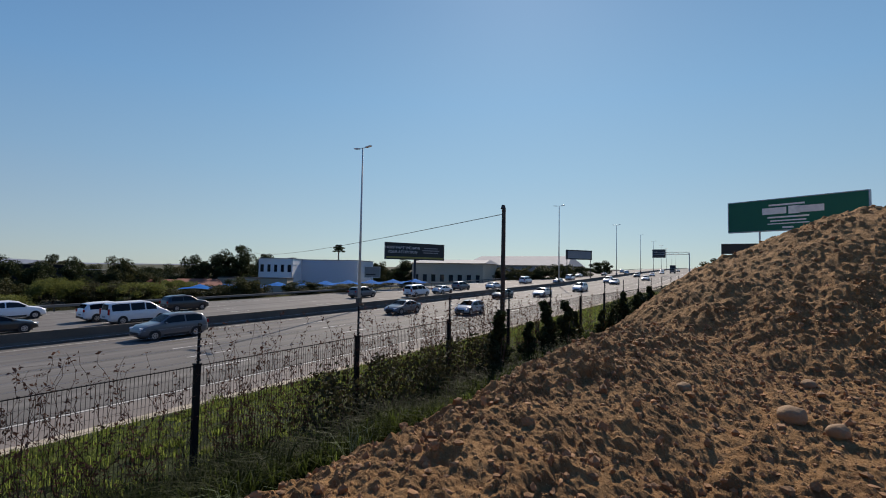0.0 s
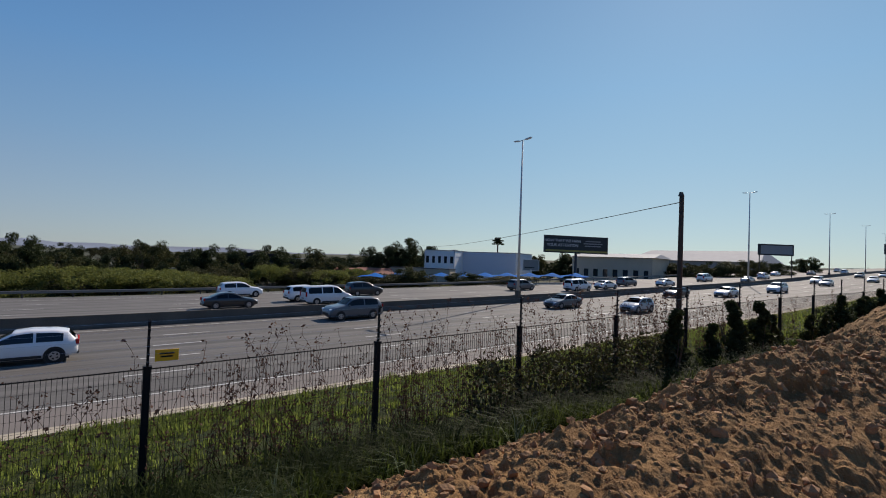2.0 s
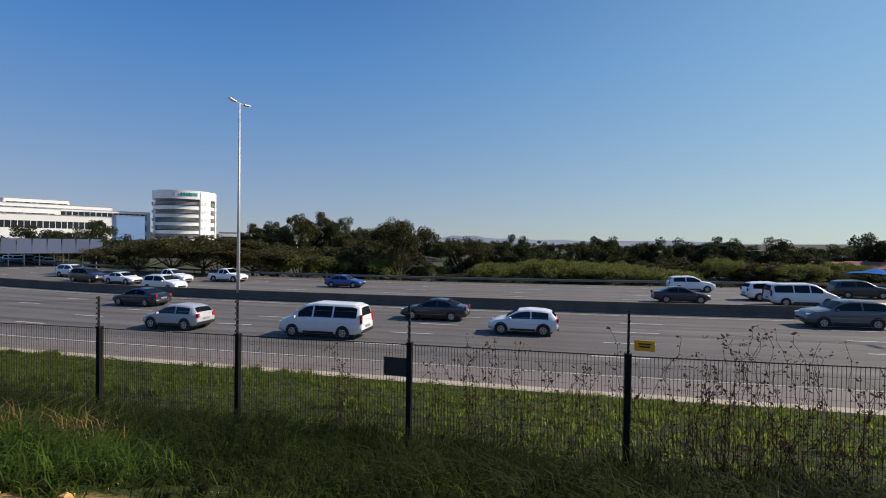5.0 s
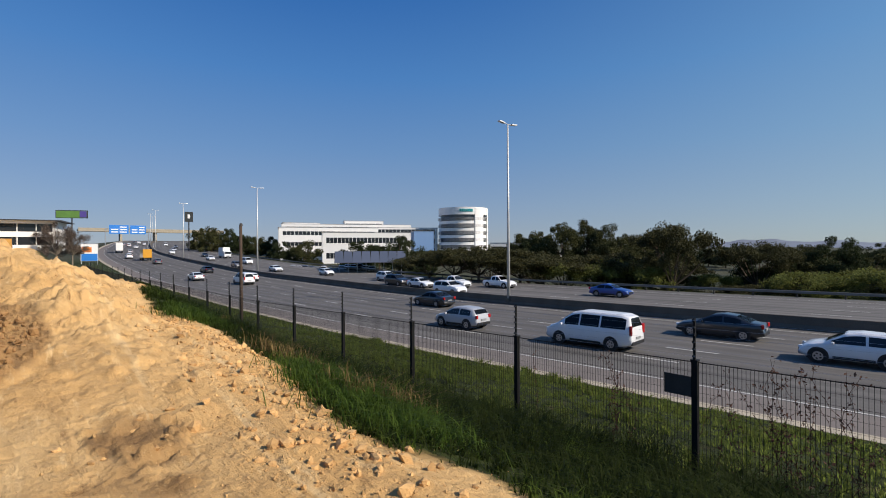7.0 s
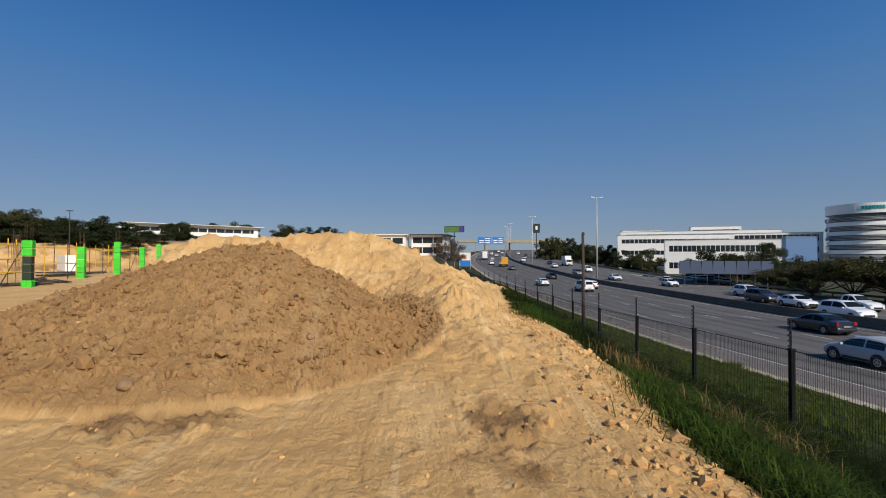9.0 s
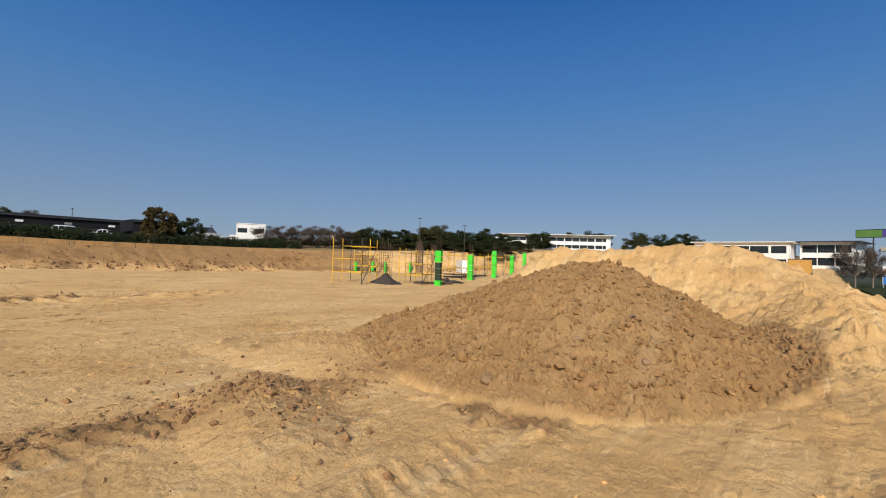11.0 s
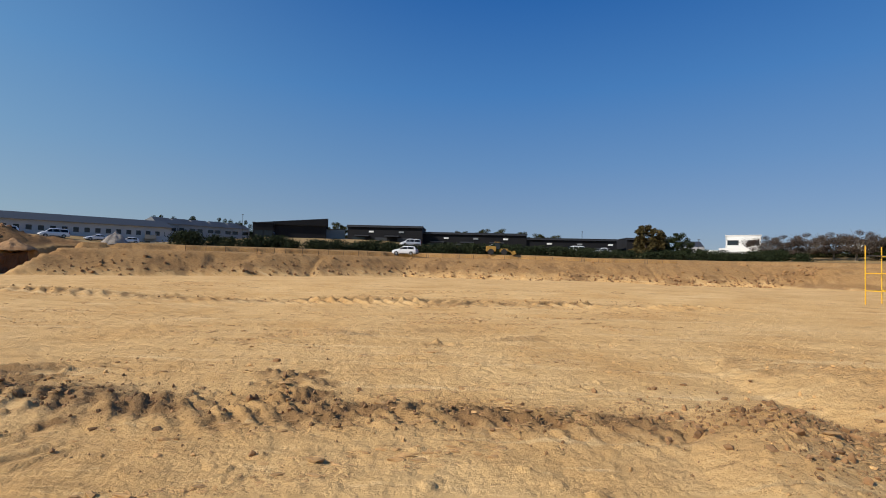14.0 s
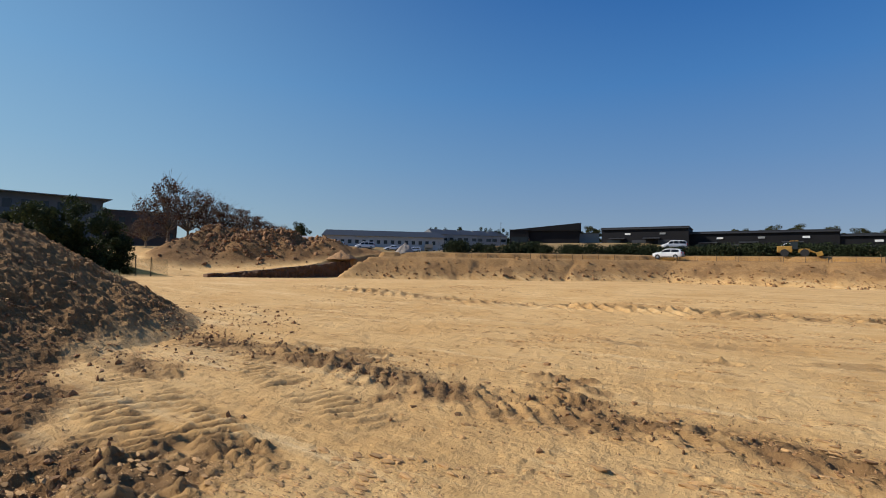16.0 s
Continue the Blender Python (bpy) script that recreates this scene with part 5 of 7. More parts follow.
for lab, yaw, d, w, top, b in (("long charcoal clad shed with a flat roof", -79.9, 126, 20, 11.2, 4.0), ("long charcoal clad shed with loading doors", -90.8, 127, 28, 9.9, 3.2), ("low charcoal clad shed with a flat roof", -102.2, 130, 24, 8.9, 2.4), ("charcoal clad shed with a raised end", -110.6, 136, 11, 9.4, 2.0)):
    s = slab_building("shed", lab, yaw, d, w, 14, top, 0, DARKWALL, turn=-(yaw + 90) * 0.85, base=b)
    for q in range(int(w / 6)):
        bm = bmesh.new()
        box(bm, (-w / 2 + 3 + q * 6, -0.03, (top - b) * 0.32), (3.2, 0.12, (top - b) * 0.5))
        part("roller_door", bm, DARKROOF if q % 3 else GLASS, s)
    for q in range(int(w / 8)):
        bm = bmesh.new()
        box(bm, (-w / 2 + 4 + q * 8, -0.9, (top - b) * 0.62), (3.8, 1.8, 0.15), rx=8)
        part("canopy", bm, DARKROOF, s)
        bm = bmesh.new()
        box(bm, (-w / 2 + 6.4 + q * 8, -0.1, (top - b) * 0.78), (1.3, 0.08, 0.45))
        part("name_board", bm, WHITEPRINT if q % 2 == 0 else GREYPRINT, s)
    bm = bmesh.new()
    box(bm, (0, -0.25, top - b - 0.25), (w + 0.3, 0.3, 0.35))
    part("gutter", bm, DARKROOF, s)
slab_building("shed", "pale translucent link between charcoal sheds", -73.9, 132, 6, 8, 10.2, 0, LIGHTROOF, turn=0, base=4.0)

# two-storey row of flats
fl = slab_building("row_of_flats", "grey two-storey row of flats with a dark pitched roof", -49.8, 142, 36, 11, 9.4, 2, material("light_grey_plaster", (0.46, 0.46, 0.46), 0.85, vary=0.1, scale=0.4, fine=8), turn=6, panes=17, ribbon=False, pitched=2.0, roof=DARKROOF, roof_over=0.7, win_h=0.42, base=3.3)
slab_building("hall", "low hall with a pale metal roof beside the flats", -41.6, 150, 20, 16, 8.6, 0, BEIGEWALL, turn=8, pitched=1.2, roof=LIGHTROOF, roof_over=0.8, base=3.2)
for k in range(3):
    bm = bmesh.new()
    xx = (-16, -5.5, 13)[k]
    box(bm, (xx, -0.7, 3.0), (2.6, 1.4, 0.2))
    box(bm, (xx, -1.35, 3.5), (2.6, 0.06, 0.9))
    for s in (-1.2, 1.2):
        box(bm, (xx + s, -1.3, 2.2), (0.18, 0.18, 4.4))
    part("balcony", bm, BEIGEWALL, fl)
for k in range(5):
    slab_building("town_house", "dark-roofed town house in a stepped row", -56.6 - k * 1.75, 158 + k * 3, 6.5, 9, 11.3 + 0.05 * k, 2, GREYWALL, turn=30, panes=2, ribbon=False, pitched=2.0, roof=DARKROOF, roof_over=0.4, base=6.0)

# curved-roof office, north
of = slab_building("office_building", "grey three-storey office with a curved overhanging roof", -14.4, 116, 26, 16, 13.6, 3, material("slate_plaster", (0.13, 0.135, 0.14), 0.85, vary=0.12, scale=0.4, fine=8), turn=4, panes=10, ribbon=False, base=2.0, roof=LIGHTROOF, roof_over=1.2)
slab_building("office_building", "brown brick two-storey office wing", -23.4, 122, 16, 14, 12.0, 3, material("brown_brick", (0.14, 0.10, 0.08), 0.9, vary=0.2, scale=2, fine=30), turn=-2, panes=7, ribbon=False, base=2.0, win_h=0.35)

# white offices, south
slab_building("office_building", "white office with a deep flat roof and dark glass", -155.5, 165, 36, 16, 11.6, 2, WHITEWALL, turn=10, panes=14, roof=WHITEWALL, roof_over=1.4, win_h=0.5)
slab_building("office_building", "white modern office with square frames and dark glass", -174.2, 122, 18, 14, 7.6, 2, WHITEWALL, turn=-8, panes=5, roof=WHITEWALL, roof_over=0.6, win_h=0.55)
slab_building("office_building", "white modern office wing with an overhanging roof", 178.9, 128, 9, 12, 8.0, 2, WHITEWALL, turn=-12, panes=3, roof=DARKROOF, roof_over=1.2, win_h=0.6)
slab_building("house", "small white modern house with a dark porch", -119.6, 122, 6.5, 6, 9.2, 2, WHITEWALL, turn=0, panes=2, ribbon=False, roof=WHITEWALL)
slab_building("house", "grey house with a dark roof behind trees", -114.8, 130, 6, 7, 7.0, 2, GREYWALL, panes=3, ribbon=False, pitched=1.5)
for lab, yaw, d, w, top in (("distant white building on the rise", -131.8, 190, 9, 10.2), ("distant tan brick building on the rise", -138.6, 210, 12, 12.4), ("distant white building on the rise", -149.4, 205, 14, 12.8), ("distant white building on the rise", -128.8, 185, 4, 10.4)):
    slab_building("building", lab, yaw, d, w, 8, top, 2, WHITEWALL if "white" in lab else BEIGEWALL, panes=4, ribbon=False)
for yaw, d, s in ((-117.0, 119, 1.0), (-118.4, 117, 1.3)):
    x, y, z = spot(yaw, d)
    bm = bmesh.new()
    box(bm, (0, 0, 0.9 * s), (3.0 * s, 1.2, 1.9 * s), bevel=0.05)
    b = part("cabinet", bm, WHITEWALL)
    b.matrix_world = pose(x, y, z, 0, 0, yaw)
    tagged(b, "white boxy site cabin on the paving", "cabin")

# far hills, with the blue haze of distance put into their colour
for k, (yaw, dist, w, h) in enumerate(((100, 3200, 900, 34), (104, 3600, 700, 60), (92, 3400, 1200, 24), (80, 3600, 1500, 30), (62, 3800, 1600, 34), (45, 3900, 1500, 36))):
    x, y, z = spot(yaw, dist)
    n = 40
    vs, fs = [], []
    for q in range(n + 1):
        u = q / n
        prof = h * math.sin(math.pi * u) ** 0.8 * (0.75 + 0.5 * noise.noise((u * 5, k * 3.1, 0)))
        px = (u - 0.5) * w
        vs += [(px, -120, -40), (px, 0, prof), (px, 200, -40)]
        if q:
            b = 3 * q
            fs += [(b - 3, b, b + 1, b - 2), (b - 2, b + 1, b + 2, b - 1)]
    hill = sheet("backdrop", vs, fs, HAZEHILL, True)
    hill.matrix_world = pose(x, y, 10, 0, 0, yaw)
    tagged(hill, "hazy blue distant hill", "hill", kind="structure")


# ---- boards, signs and gantries ----
def board(name, label, yaw0, yaw1, d0, d1, top, bottom, face, frame_mat, legs=(0.5,), frame_w=0.25, thick=0.5):
    """An advertising board between two bearings, on steel legs."""
    a, b = spot(yaw0, d0), spot(yaw1, d1)
    dx, dy = b[0] - a[0], b[1] - a[1]
    w = math.hypot(dx, dy)
    cx, cy = (a[0] + b[0]) / 2, (a[1] + b[1]) / 2
    gz = ground_height(cx, cy)
    rz = math.degrees(math.atan2(dy, dx))
    t = thing(name, pose(cx, cy, gz, 0, 0, rz), label, "billboard")
    h = top - bottom
    bm = bmesh.new()
    box(bm, (0, thick / 2 + 0.05, bottom - gz + h / 2), (w, thick, h))
    part("cabinet", bm, frame_mat, t)
    bm = bmesh.new()
    box(bm, (0, 0, bottom - gz + h / 2), (w - frame_w * 2, 0.06, h - frame_w * 2))
    part("face", bm, face, t)
    bm = bmesh.new()
    for s in (-1, 1):
        box(bm, (s * (w / 2 - frame_w / 2), -0.02, bottom - gz + h / 2), (frame_w, 0.14, h))
        box(bm, (0, -0.02, bottom - gz + h / 2 + s * (h / 2 - frame_w / 2)), (w - 2 * frame_w, 0.14, frame_w))
    part("frame", bm, frame_mat, t)
    for u in legs:
        bm = bmesh.new()
        tube(bm, ((u - 0.5) * w, thick * 0.6, -0.5), ((u - 0.5) * w, thick * 0.6, bottom - gz + 0.3), 0.28 if len(legs) < 2 else 0.12, seg=10)
        part("leg", bm, frame_mat, t)
    t["w"], t["mid"], t["h"] = w, bottom - gz + h / 2, h
    return t


def bars(t, rows, mat, y=-0.045):
    """Plain bars of writing on a board: x, z, width, height as parts of its size."""
    for x, z, w, h in rows:
        bm = bmesh.new()
        box(bm, (x * t["w"], y, t["mid"] + z * t["h"]), (w * t["w"], 0.03, h * t["h"]))
        part("lettering_bar", bm, mat, t)


def lettering(t, text, x, z, size, mat):
    cu = bpy.data.curves.new("lettering", 'FONT')
    cu.body, cu.size, cu.extrude, cu.align_x, cu.align_y = text, size, 0.01, 'CENTER', 'CENTER'
    cu.materials.append(mat)
    o = new("lettering", cu)
    o.parent = t
    o.matrix_local = pose(x * t["w"], -0.05, t["mid"] + z * t["h"], 90, 0, 0)


gb = board("billboard", "large green advertising billboard with white writing on steel legs", 4.75, -6.3, 83, 78, 12.7, 8.15, GREENFACE, GALV, (0.25, 0.75), 0.12)
bars(gb, ((-0.04, 0.30, 0.26, 0.05), (-0.13, 0.12, 0.18, 0.2), (0.015, 0.12, 0.08, 0.24), (0.13, 0.12, 0.18, 0.2), (-0.03, -0.08, 0.3, 0.05), (-0.03, -0.19, 0.26, 0.04), (-0.03, -0.28, 0.3, 0.03), (-0.03, -0.4, 0.08, 0.05)), WHITEPRINT)
board("billboard", "black advertising board seen from behind on posts", 5.4, 0.6, 72, 72, 5.9, 4.6, BLACKFACE, DARKBACK, (0.02, 0.98), 0.1, 0.2)
nb = board("billboard", "black billboard with white writing and an olive band on one leg", 43.0, 35.9, 103, 110, 7.9, 4.2, BLACKFACE, DARKBACK, (0.5,), 0.12)
lettering(nb, "NOW THAT WE HAVE", -0.22, 0.2, 0.85, WHITEPRINT)
lettering(nb, "YOUR ATTENTION", -0.22, -0.06, 0.85, WHITEPRINT)
bars(nb, ((0.0, -0.38, 0.97, 0.1),), YELLOWPRINT)
bars(nb, ((0.26, 0.22, 0.24, 0.06), (0.26, 0.08, 0.3, 0.06), (0.26, -0.06, 0.26, 0.06)), GREYPRINT)
board("billboard", "pale billboard in a dark frame on two posts", 21.3, 18.5, 152, 158, 9.2, 6.2, GREYPRINT, DARKBACK, (0.03, 0.97), 0.35)
db = board("billboard", "small dark square billboard on a pole", 166.1, 165.3, 255, 255, 20.2, 15.4, BLACKFACE, DARKBACK, (0.5,))
bars(db, ((0, 0.05, 0.3, 0.4),), WHITEPRINT)
dg = board("billboard", "green and violet digital billboard", 176.8, 174.4, 290, 285, 21.4, 17.6, material("green_purple_print", (0.12, 0.25, 0.05), 0.6, vary=0.3, scale=0.3), DARKBACK, (0.5,))
bars(dg, ((0.36, 0, 0.22, 0.8),), material("violet_print", (0.10, 0.07, 0.30), 0.6))
og = board("signboard", "white, orange and blue site signboard", 175.0, 173.6, 150, 150, 3.6, -0.9, WHITEPRINT, GALV, (0.05, 0.95), 0.1, 0.15)
bars(og, ((0, -0.28, 0.9, 0.4),), BLUESIGN)
bars(og, ((-0.15, 0.15, 0.55, 0.3),), ORANGEP)
board("signboard", "ochre timber site board on posts", -178.2, 179.9, 84, 84, 3.4, 1.2, ORANGEB, DARKBACK, (0.03, 0.97), 0.05, 0.1)
cb = board("signboard", "round white advertising sign before the trees", 45.5, 43.6, 118, 120, 2.6, -0.2, GREYPRINT, WHITEWALL, (0.5,), 0.1, 0.2)
bars(cb, ((-0.1, -0.2, 0.6, 0.1),), BLACKFACE)

# overhead sign gantries
def gantry(name, y, x0, x1, height, signs, label):
    z = float(road_z(y))
    t = thing(name, pose(0, y, z), label, "sign gantry")
    for x in x0:
        bm = bmesh.new()
        tube(bm, (x, 0, 0), (x, 0, height + 0.5), 0.22, 0.18, 10)
        part("mast", bm, GALV, t)
    bm = bmesh.new()
    for h in (0, 0.9):
        tube(bm, (x1[0], 0, height + h), (x1[1], 0, height + h), 0.1, seg=6)
    n = max(3, int(abs(x1[1] - x1[0]) / 1.6))
    for k in range(n):
        u0, u1 = x1[0] + (x1[1] - x1[0]) * k / n, x1[0] + (x1[1] - x1[0]) * (k + 1) / n
        tube(bm, (u0, 0, height + (k % 2) * 0.9), (u1, 0, height + 0.9 - (k % 2) * 0.9), 0.05, seg=4)
    part("truss", bm, GALV, t)
    for sx, w, h, mat in signs:
        bm = bmesh.new()
        box(bm, (sx, 0.25, height + 0.4), (w, 0.12, h), bevel=0.03)
        s = part("sign_panel", bm, mat, t)
        if mat is BLUESIGN:
            for q in range(5):
                bm = bmesh.new()
                box(bm, (sx + (q % 2 - 0.5) * w * 0.45, 0.34, height + 0.4 + (q // 2 - 1) * h * 0.28), (w * 0.36, 0.04, h * 0.12))
                part("lettering_bar", bm, WHITEPRINT, s)
    return t


gx = float(road_x(205))
gantry("sign_gantry", 205, (gx + 22.5,), (gx + 22.6, gx + 9.5), 8.6, ((gx + 11.4, 5.0, 3.4, SLATEBACK),), "cantilever road sign gantry seen from behind")
gx = float(road_x(-330))
gantry("sign_gantry", -330, (gx + 22.5, gx + 1.2), (gx + 22.6, gx + 1.0), 8.5, ((gx + 6.5, 8.0, 5.2, BLUESIGN), (gx + 16.0, 9.5, 5.2, BLUESIGN)), "overhead gantry with two blue direction signs")
# road bridge over the freeway at the back
by = -415
bz = float(road_z(by))
bx = float(road_x(by))
bridge = thing("road_bridge", pose(bx, by, bz), "long concrete road bridge over the freeway", "bridge", kind="structure")
bm = bmesh.new()
box(bm, (0, 0, 7.4), (96, 9, 1.5))
box(bm, (0, 4.4, 8.6), (96, 0.3, 1.0))
part("deck", bm, KERB, bridge)
for x in (-27, 1, 23):
    bm = bmesh.new()
    box(bm, (x, 0, 3.2), (1.4, 6, 7.2), bevel=0.1)
    part("pier", bm, KERB, bridge)


# ---- the building site ----
def formwork(height, hole=False):
    t = thing("column_formwork", pose(0, 0, 0), "bright green steel column formwork" + (" with a dark open panel" if hole else " standing on the site"), "formwork", "column formwork")
    n = max(3, round(height / 0.42))
    ph = height / n
    for k in range(n):
        # missing panels: a near-black solid stands for the shade in the opening
        dark = hole and 0.22 < (k + 0.5) / n < 0.62
        bm = bmesh.new()
        box(bm, (0, 0, (k + 0.5) * ph), (0.62, 0.62, ph - 0.02))
        if not dark:
            for s in (-1, 1):
                for e in (0.06, ph / 2, ph - 0.06):
                    box(bm, (s * 0.335, 0, k * ph + e), (0.07, 0.7, 0.035))
                    box(bm, (0, s * 0.335, k * ph + e), (0.7, 0.07, 0.035))
                for e in (-0.32, 0, 0.32):
                    box(bm, (s * 0.335, e, (k + 0.5) * ph), (0.06, 0.035, ph - 0.04))
                    box(bm, (e, s * 0.335, (k + 0.5) * ph), (0.035, 0.06, ph - 0.04))
        part("panel", bm, DARKGREEN if dark else GREENPANEL, t)
    for sx in (-1, 1):
        for sy in (-1, 1):
            bm = bmesh.new()
            tube(bm, (sx * 0.2, sy * 0.2, height - 0.05), (sx * 0.2, sy * 0.2, height + 0.9), 0.014, seg=4)
            part("rebar", bm, RUST, t)
    return t


DARKGREEN = material("opening_shade", (0.012, 0.03, 0.014), 0.8, vary=0.2)
COLS = ((20.8, -26.0, 2.35, True), (24.1, -34.6, 2.15, False), (26.4, -42.2, 2.7, False), (28.5, -49.5, 2.35, False), (31.0, -57.2, 2.9, False),
        *((*spot(yaw, 94 + k)[:2], 2.1, False) for k, yaw in enumerate((-131.5, -133.5, -135.0, -138.0))))
for x, y, h, hole in COLS:
    f = formwork(h, hole)
    z = ground_height(x, y)
    f.matrix_world = pose(x, y, z - 0.05, 0, 0, 18) @ Matrix.Diagonal((0.6, 0.6, 1.04, 1))


def scaffold(x, y, rz, nx, ny, bay, lifts, lift, ext, label):
    t = thing("scaffolding", pose(x, y, ground_height(x, y) - 0.1, 0, 0, rz), label, "scaffolding", "site scaffolds")
    for i in range(nx + 1):
        for j in range(ny + 1):
            bm = bmesh.new()
            tube(bm, (i * bay, j * bay, 0), (i * bay, j * bay, lifts * lift + ext), 0.024, seg=6)
            for k in range(int(lifts * lift / 0.5)):
                tube(bm, (i * bay, j * bay, 0.4 + k * 0.5), (i * bay, j * bay, 0.45 + k * 0.5), 0.036, seg=6)
            part("standard", bm, YELLOWTUBE if (i + j) % 3 else DARKSTEEL, t)
    for k in range(1, lifts + 1):
        for j in range(ny + 1):
            for i in range(nx):
                bm = bmesh.new()
                tube(bm, (i * bay, j * bay, k * lift), ((i + 1) * bay, j * bay, k * lift), 0.02, seg=5)
                part("ledger", bm, YELLOWTUBE if (k + j) % 4 else DARKSTEEL, t)
        for i in range(nx + 1):
            for j in range(ny):
                bm = bmesh.new()
                tube(bm, (i * bay, j * bay, k * lift), (i * bay, (j + 1) * bay, k * lift), 0.02, seg=5)
                part("transom", bm, YELLOWTUBE if (i + k) % 3 else DARKSTEEL, t)
    bm = bmesh.new()
    tube(bm, (0, 0, 0.1), (nx * bay, 0, lifts * lift), 0.024, seg=5)
    part("brace", bm, DARKSTEEL, t)
    return t


scaffold(23.0, -21.0, -58, 2, 1, 1.9, 3, 0.85, 0.5, "yellow tube scaffolding round a rebar cage")
scaffold(21.4, -25.0, -62, 3, 1, 1.6, 3, 0.75, 0.35, "yellow tube scaffolding beside a green column")
scaffold(24.6, -34.0, -70, 2, 1, 1.8, 2, 1.1, 0.4, "yellow tube scaffolding between columns")
scaffold(27.2, -41.6, -70, 3, 1, 1.8, 2, 1.1, 0.4, "yellow tube scaffolding between columns")
scaffold(29.4, -49.0, -70, 2, 1, 1.8, 2, 1.1, 0.4, "yellow tube scaffolding between columns")
scaffold(30.0, -29.0, -60, 2, 1, 2.0, 2, 1.0, 0.4, "yellow tube scaffolding farther into the site")


def rebar_cage(x, y, h):
    t = thing("rebar_cage", pose(x, y, ground_height(x, y) - 0.1), "upright rusty rebar column cage", "rebar cage", "rebar cages")
    for i in range(4):
        for j in range(4):
            if i in (0, 3) or j in (0, 3):
                bm = bmesh.new()
                tube(bm, (-0.3 + i * 0.2, -0.3 + j * 0.2, 0), (-0.3 + i * 0.2, -0.3 + j * 0.2, h + 0.3 * ((i * 3 + j) % 3)), 0.014, seg=4)
                part("bar", bm, RUST, t)
    bm = bmesh.new()
    for k in range(int(h / 0.16)):
        z = 0.1 + k * 0.16
        for a, b in (((-0.31, -0.31), (0.31, -0.31)), ((0.31, -0.31), (0.31, 0.31)), ((0.31, 0.31), (-0.31, 0.31)), ((-0.31, 0.31), (-0.31, -0.31))):
            tube(bm, (*a, z), (*b, z), 0.008, seg=3)
    part("tie", bm, RUST, t)


for x, y, h in ((23.3, -23.4, 2.6), (33, -38, 3.0), (40, -46, 4.2), (45, -55, 4.4), (36, -33, 3.0)):
    rebar_cage(x, y, h)
cont = thing("container", pose(*spot(-144.6, 97), 0, 0, -44), "white steel site container", "container")
bm = bmesh.new()
box(bm, (0, 0, 1.3), (5.9, 2.4, 2.5), bevel=0.04)
part("body", bm, WHITEWALL, cont)
for k in range(14):
    bm = bmesh.new()
    box(bm, (-2.75 + k * 0.42, -1.21, 1.3), (0.2, 0.05, 2.2))
    part("rib", bm, WHITEWALL, cont)
for s in (-1, 1):
    bm = bmesh.new()
    box(bm, (2.97, s * 0.58, 1.3), (0.05, 1.1, 2.2))
    part("door", bm, WHITEWALL, cont)
for k in range(7):
    x, y = 22 + k * 1.6 + g.uniform(-1, 1), -27 - k * 3.0 + g.uniform(-1, 2)
    t = thing("plank_stack", pose(x, y, ground_height(x, y) + 0.02, 0, 0, g.uniform(0, 180)), "loose dark planks and tubes on the ground", "planks", "planks on the site")
    for q in range(5):
        bm = bmesh.new()
        box(bm, (g.uniform(-0.2, 0.2), q * 0.22, 0.05 + 0.05 * (q % 2)), (2.6, 0.18, 0.05), rz=g.uniform(-8, 8))
        part("plank", bm, BARK if q % 2 else DARKSTEEL, t)

# wheel loader on the street bank
lx, ly, lz = spot(-93.6, 90.5)
LOADER = material("loader_yellow", (0.33, 0.185, 0.03), 0.7, vary=0.35, scale=1.5, fine=12)
TYRE = material("tyre_rubber", (0.015, 0.015, 0.016), 0.85, vary=0.2)
ld = thing("wheel_loader", pose(lx, ly, lz, 0, 0, -93) @ Matrix.Scale(0.75, 4), "yellow wheel loader parked on the bank", "wheel loader")
bm = bmesh.new()
box(bm, (-1.6, 0, 1.5), (2.6, 1.7, 1.3), bevel=0.15)
box(bm, (1.6, 0, 1.2), (2.0, 1.2, 0.8), bevel=0.1)
part("body", bm, LOADER, ld)
bm = bmesh.new()
box(bm, (0.0, 0, 2.3), (1.3, 1.5, 1.7), bevel=0.1)
part("cab", bm, GLASS, ld)
bm = bmesh.new()
box(bm, (0.0, 0, 3.2), (1.5, 1.6, 0.14), bevel=0.05)
part("cab_roof", bm, LOADER, ld)
bm = bmesh.new()
tube(bm, (1.8, 0.5, 1.6), (3.6, 0.5, 0.7), 0.14)
tube(bm, (1.8, -0.5, 1.6), (3.6, -0.5, 0.7), 0.14)
part("arm", bm, LOADER, ld)
bm = bmesh.new()
box(bm, (4.1, 0, 0.55), (1.0, 2.6, 0.9), ry=-20, bevel=0.08)
part("bucket", bm, LOADER, ld)
for px in (-1.6, 1.7):
    for s in (-1, 1):
        bm = bmesh.new()
        tube(bm, (px, s * 0.85, 0.75), (px, s * 1.3, 0.75), 0.75, seg=18)
        part("wheel", bm, TYRE, ld)

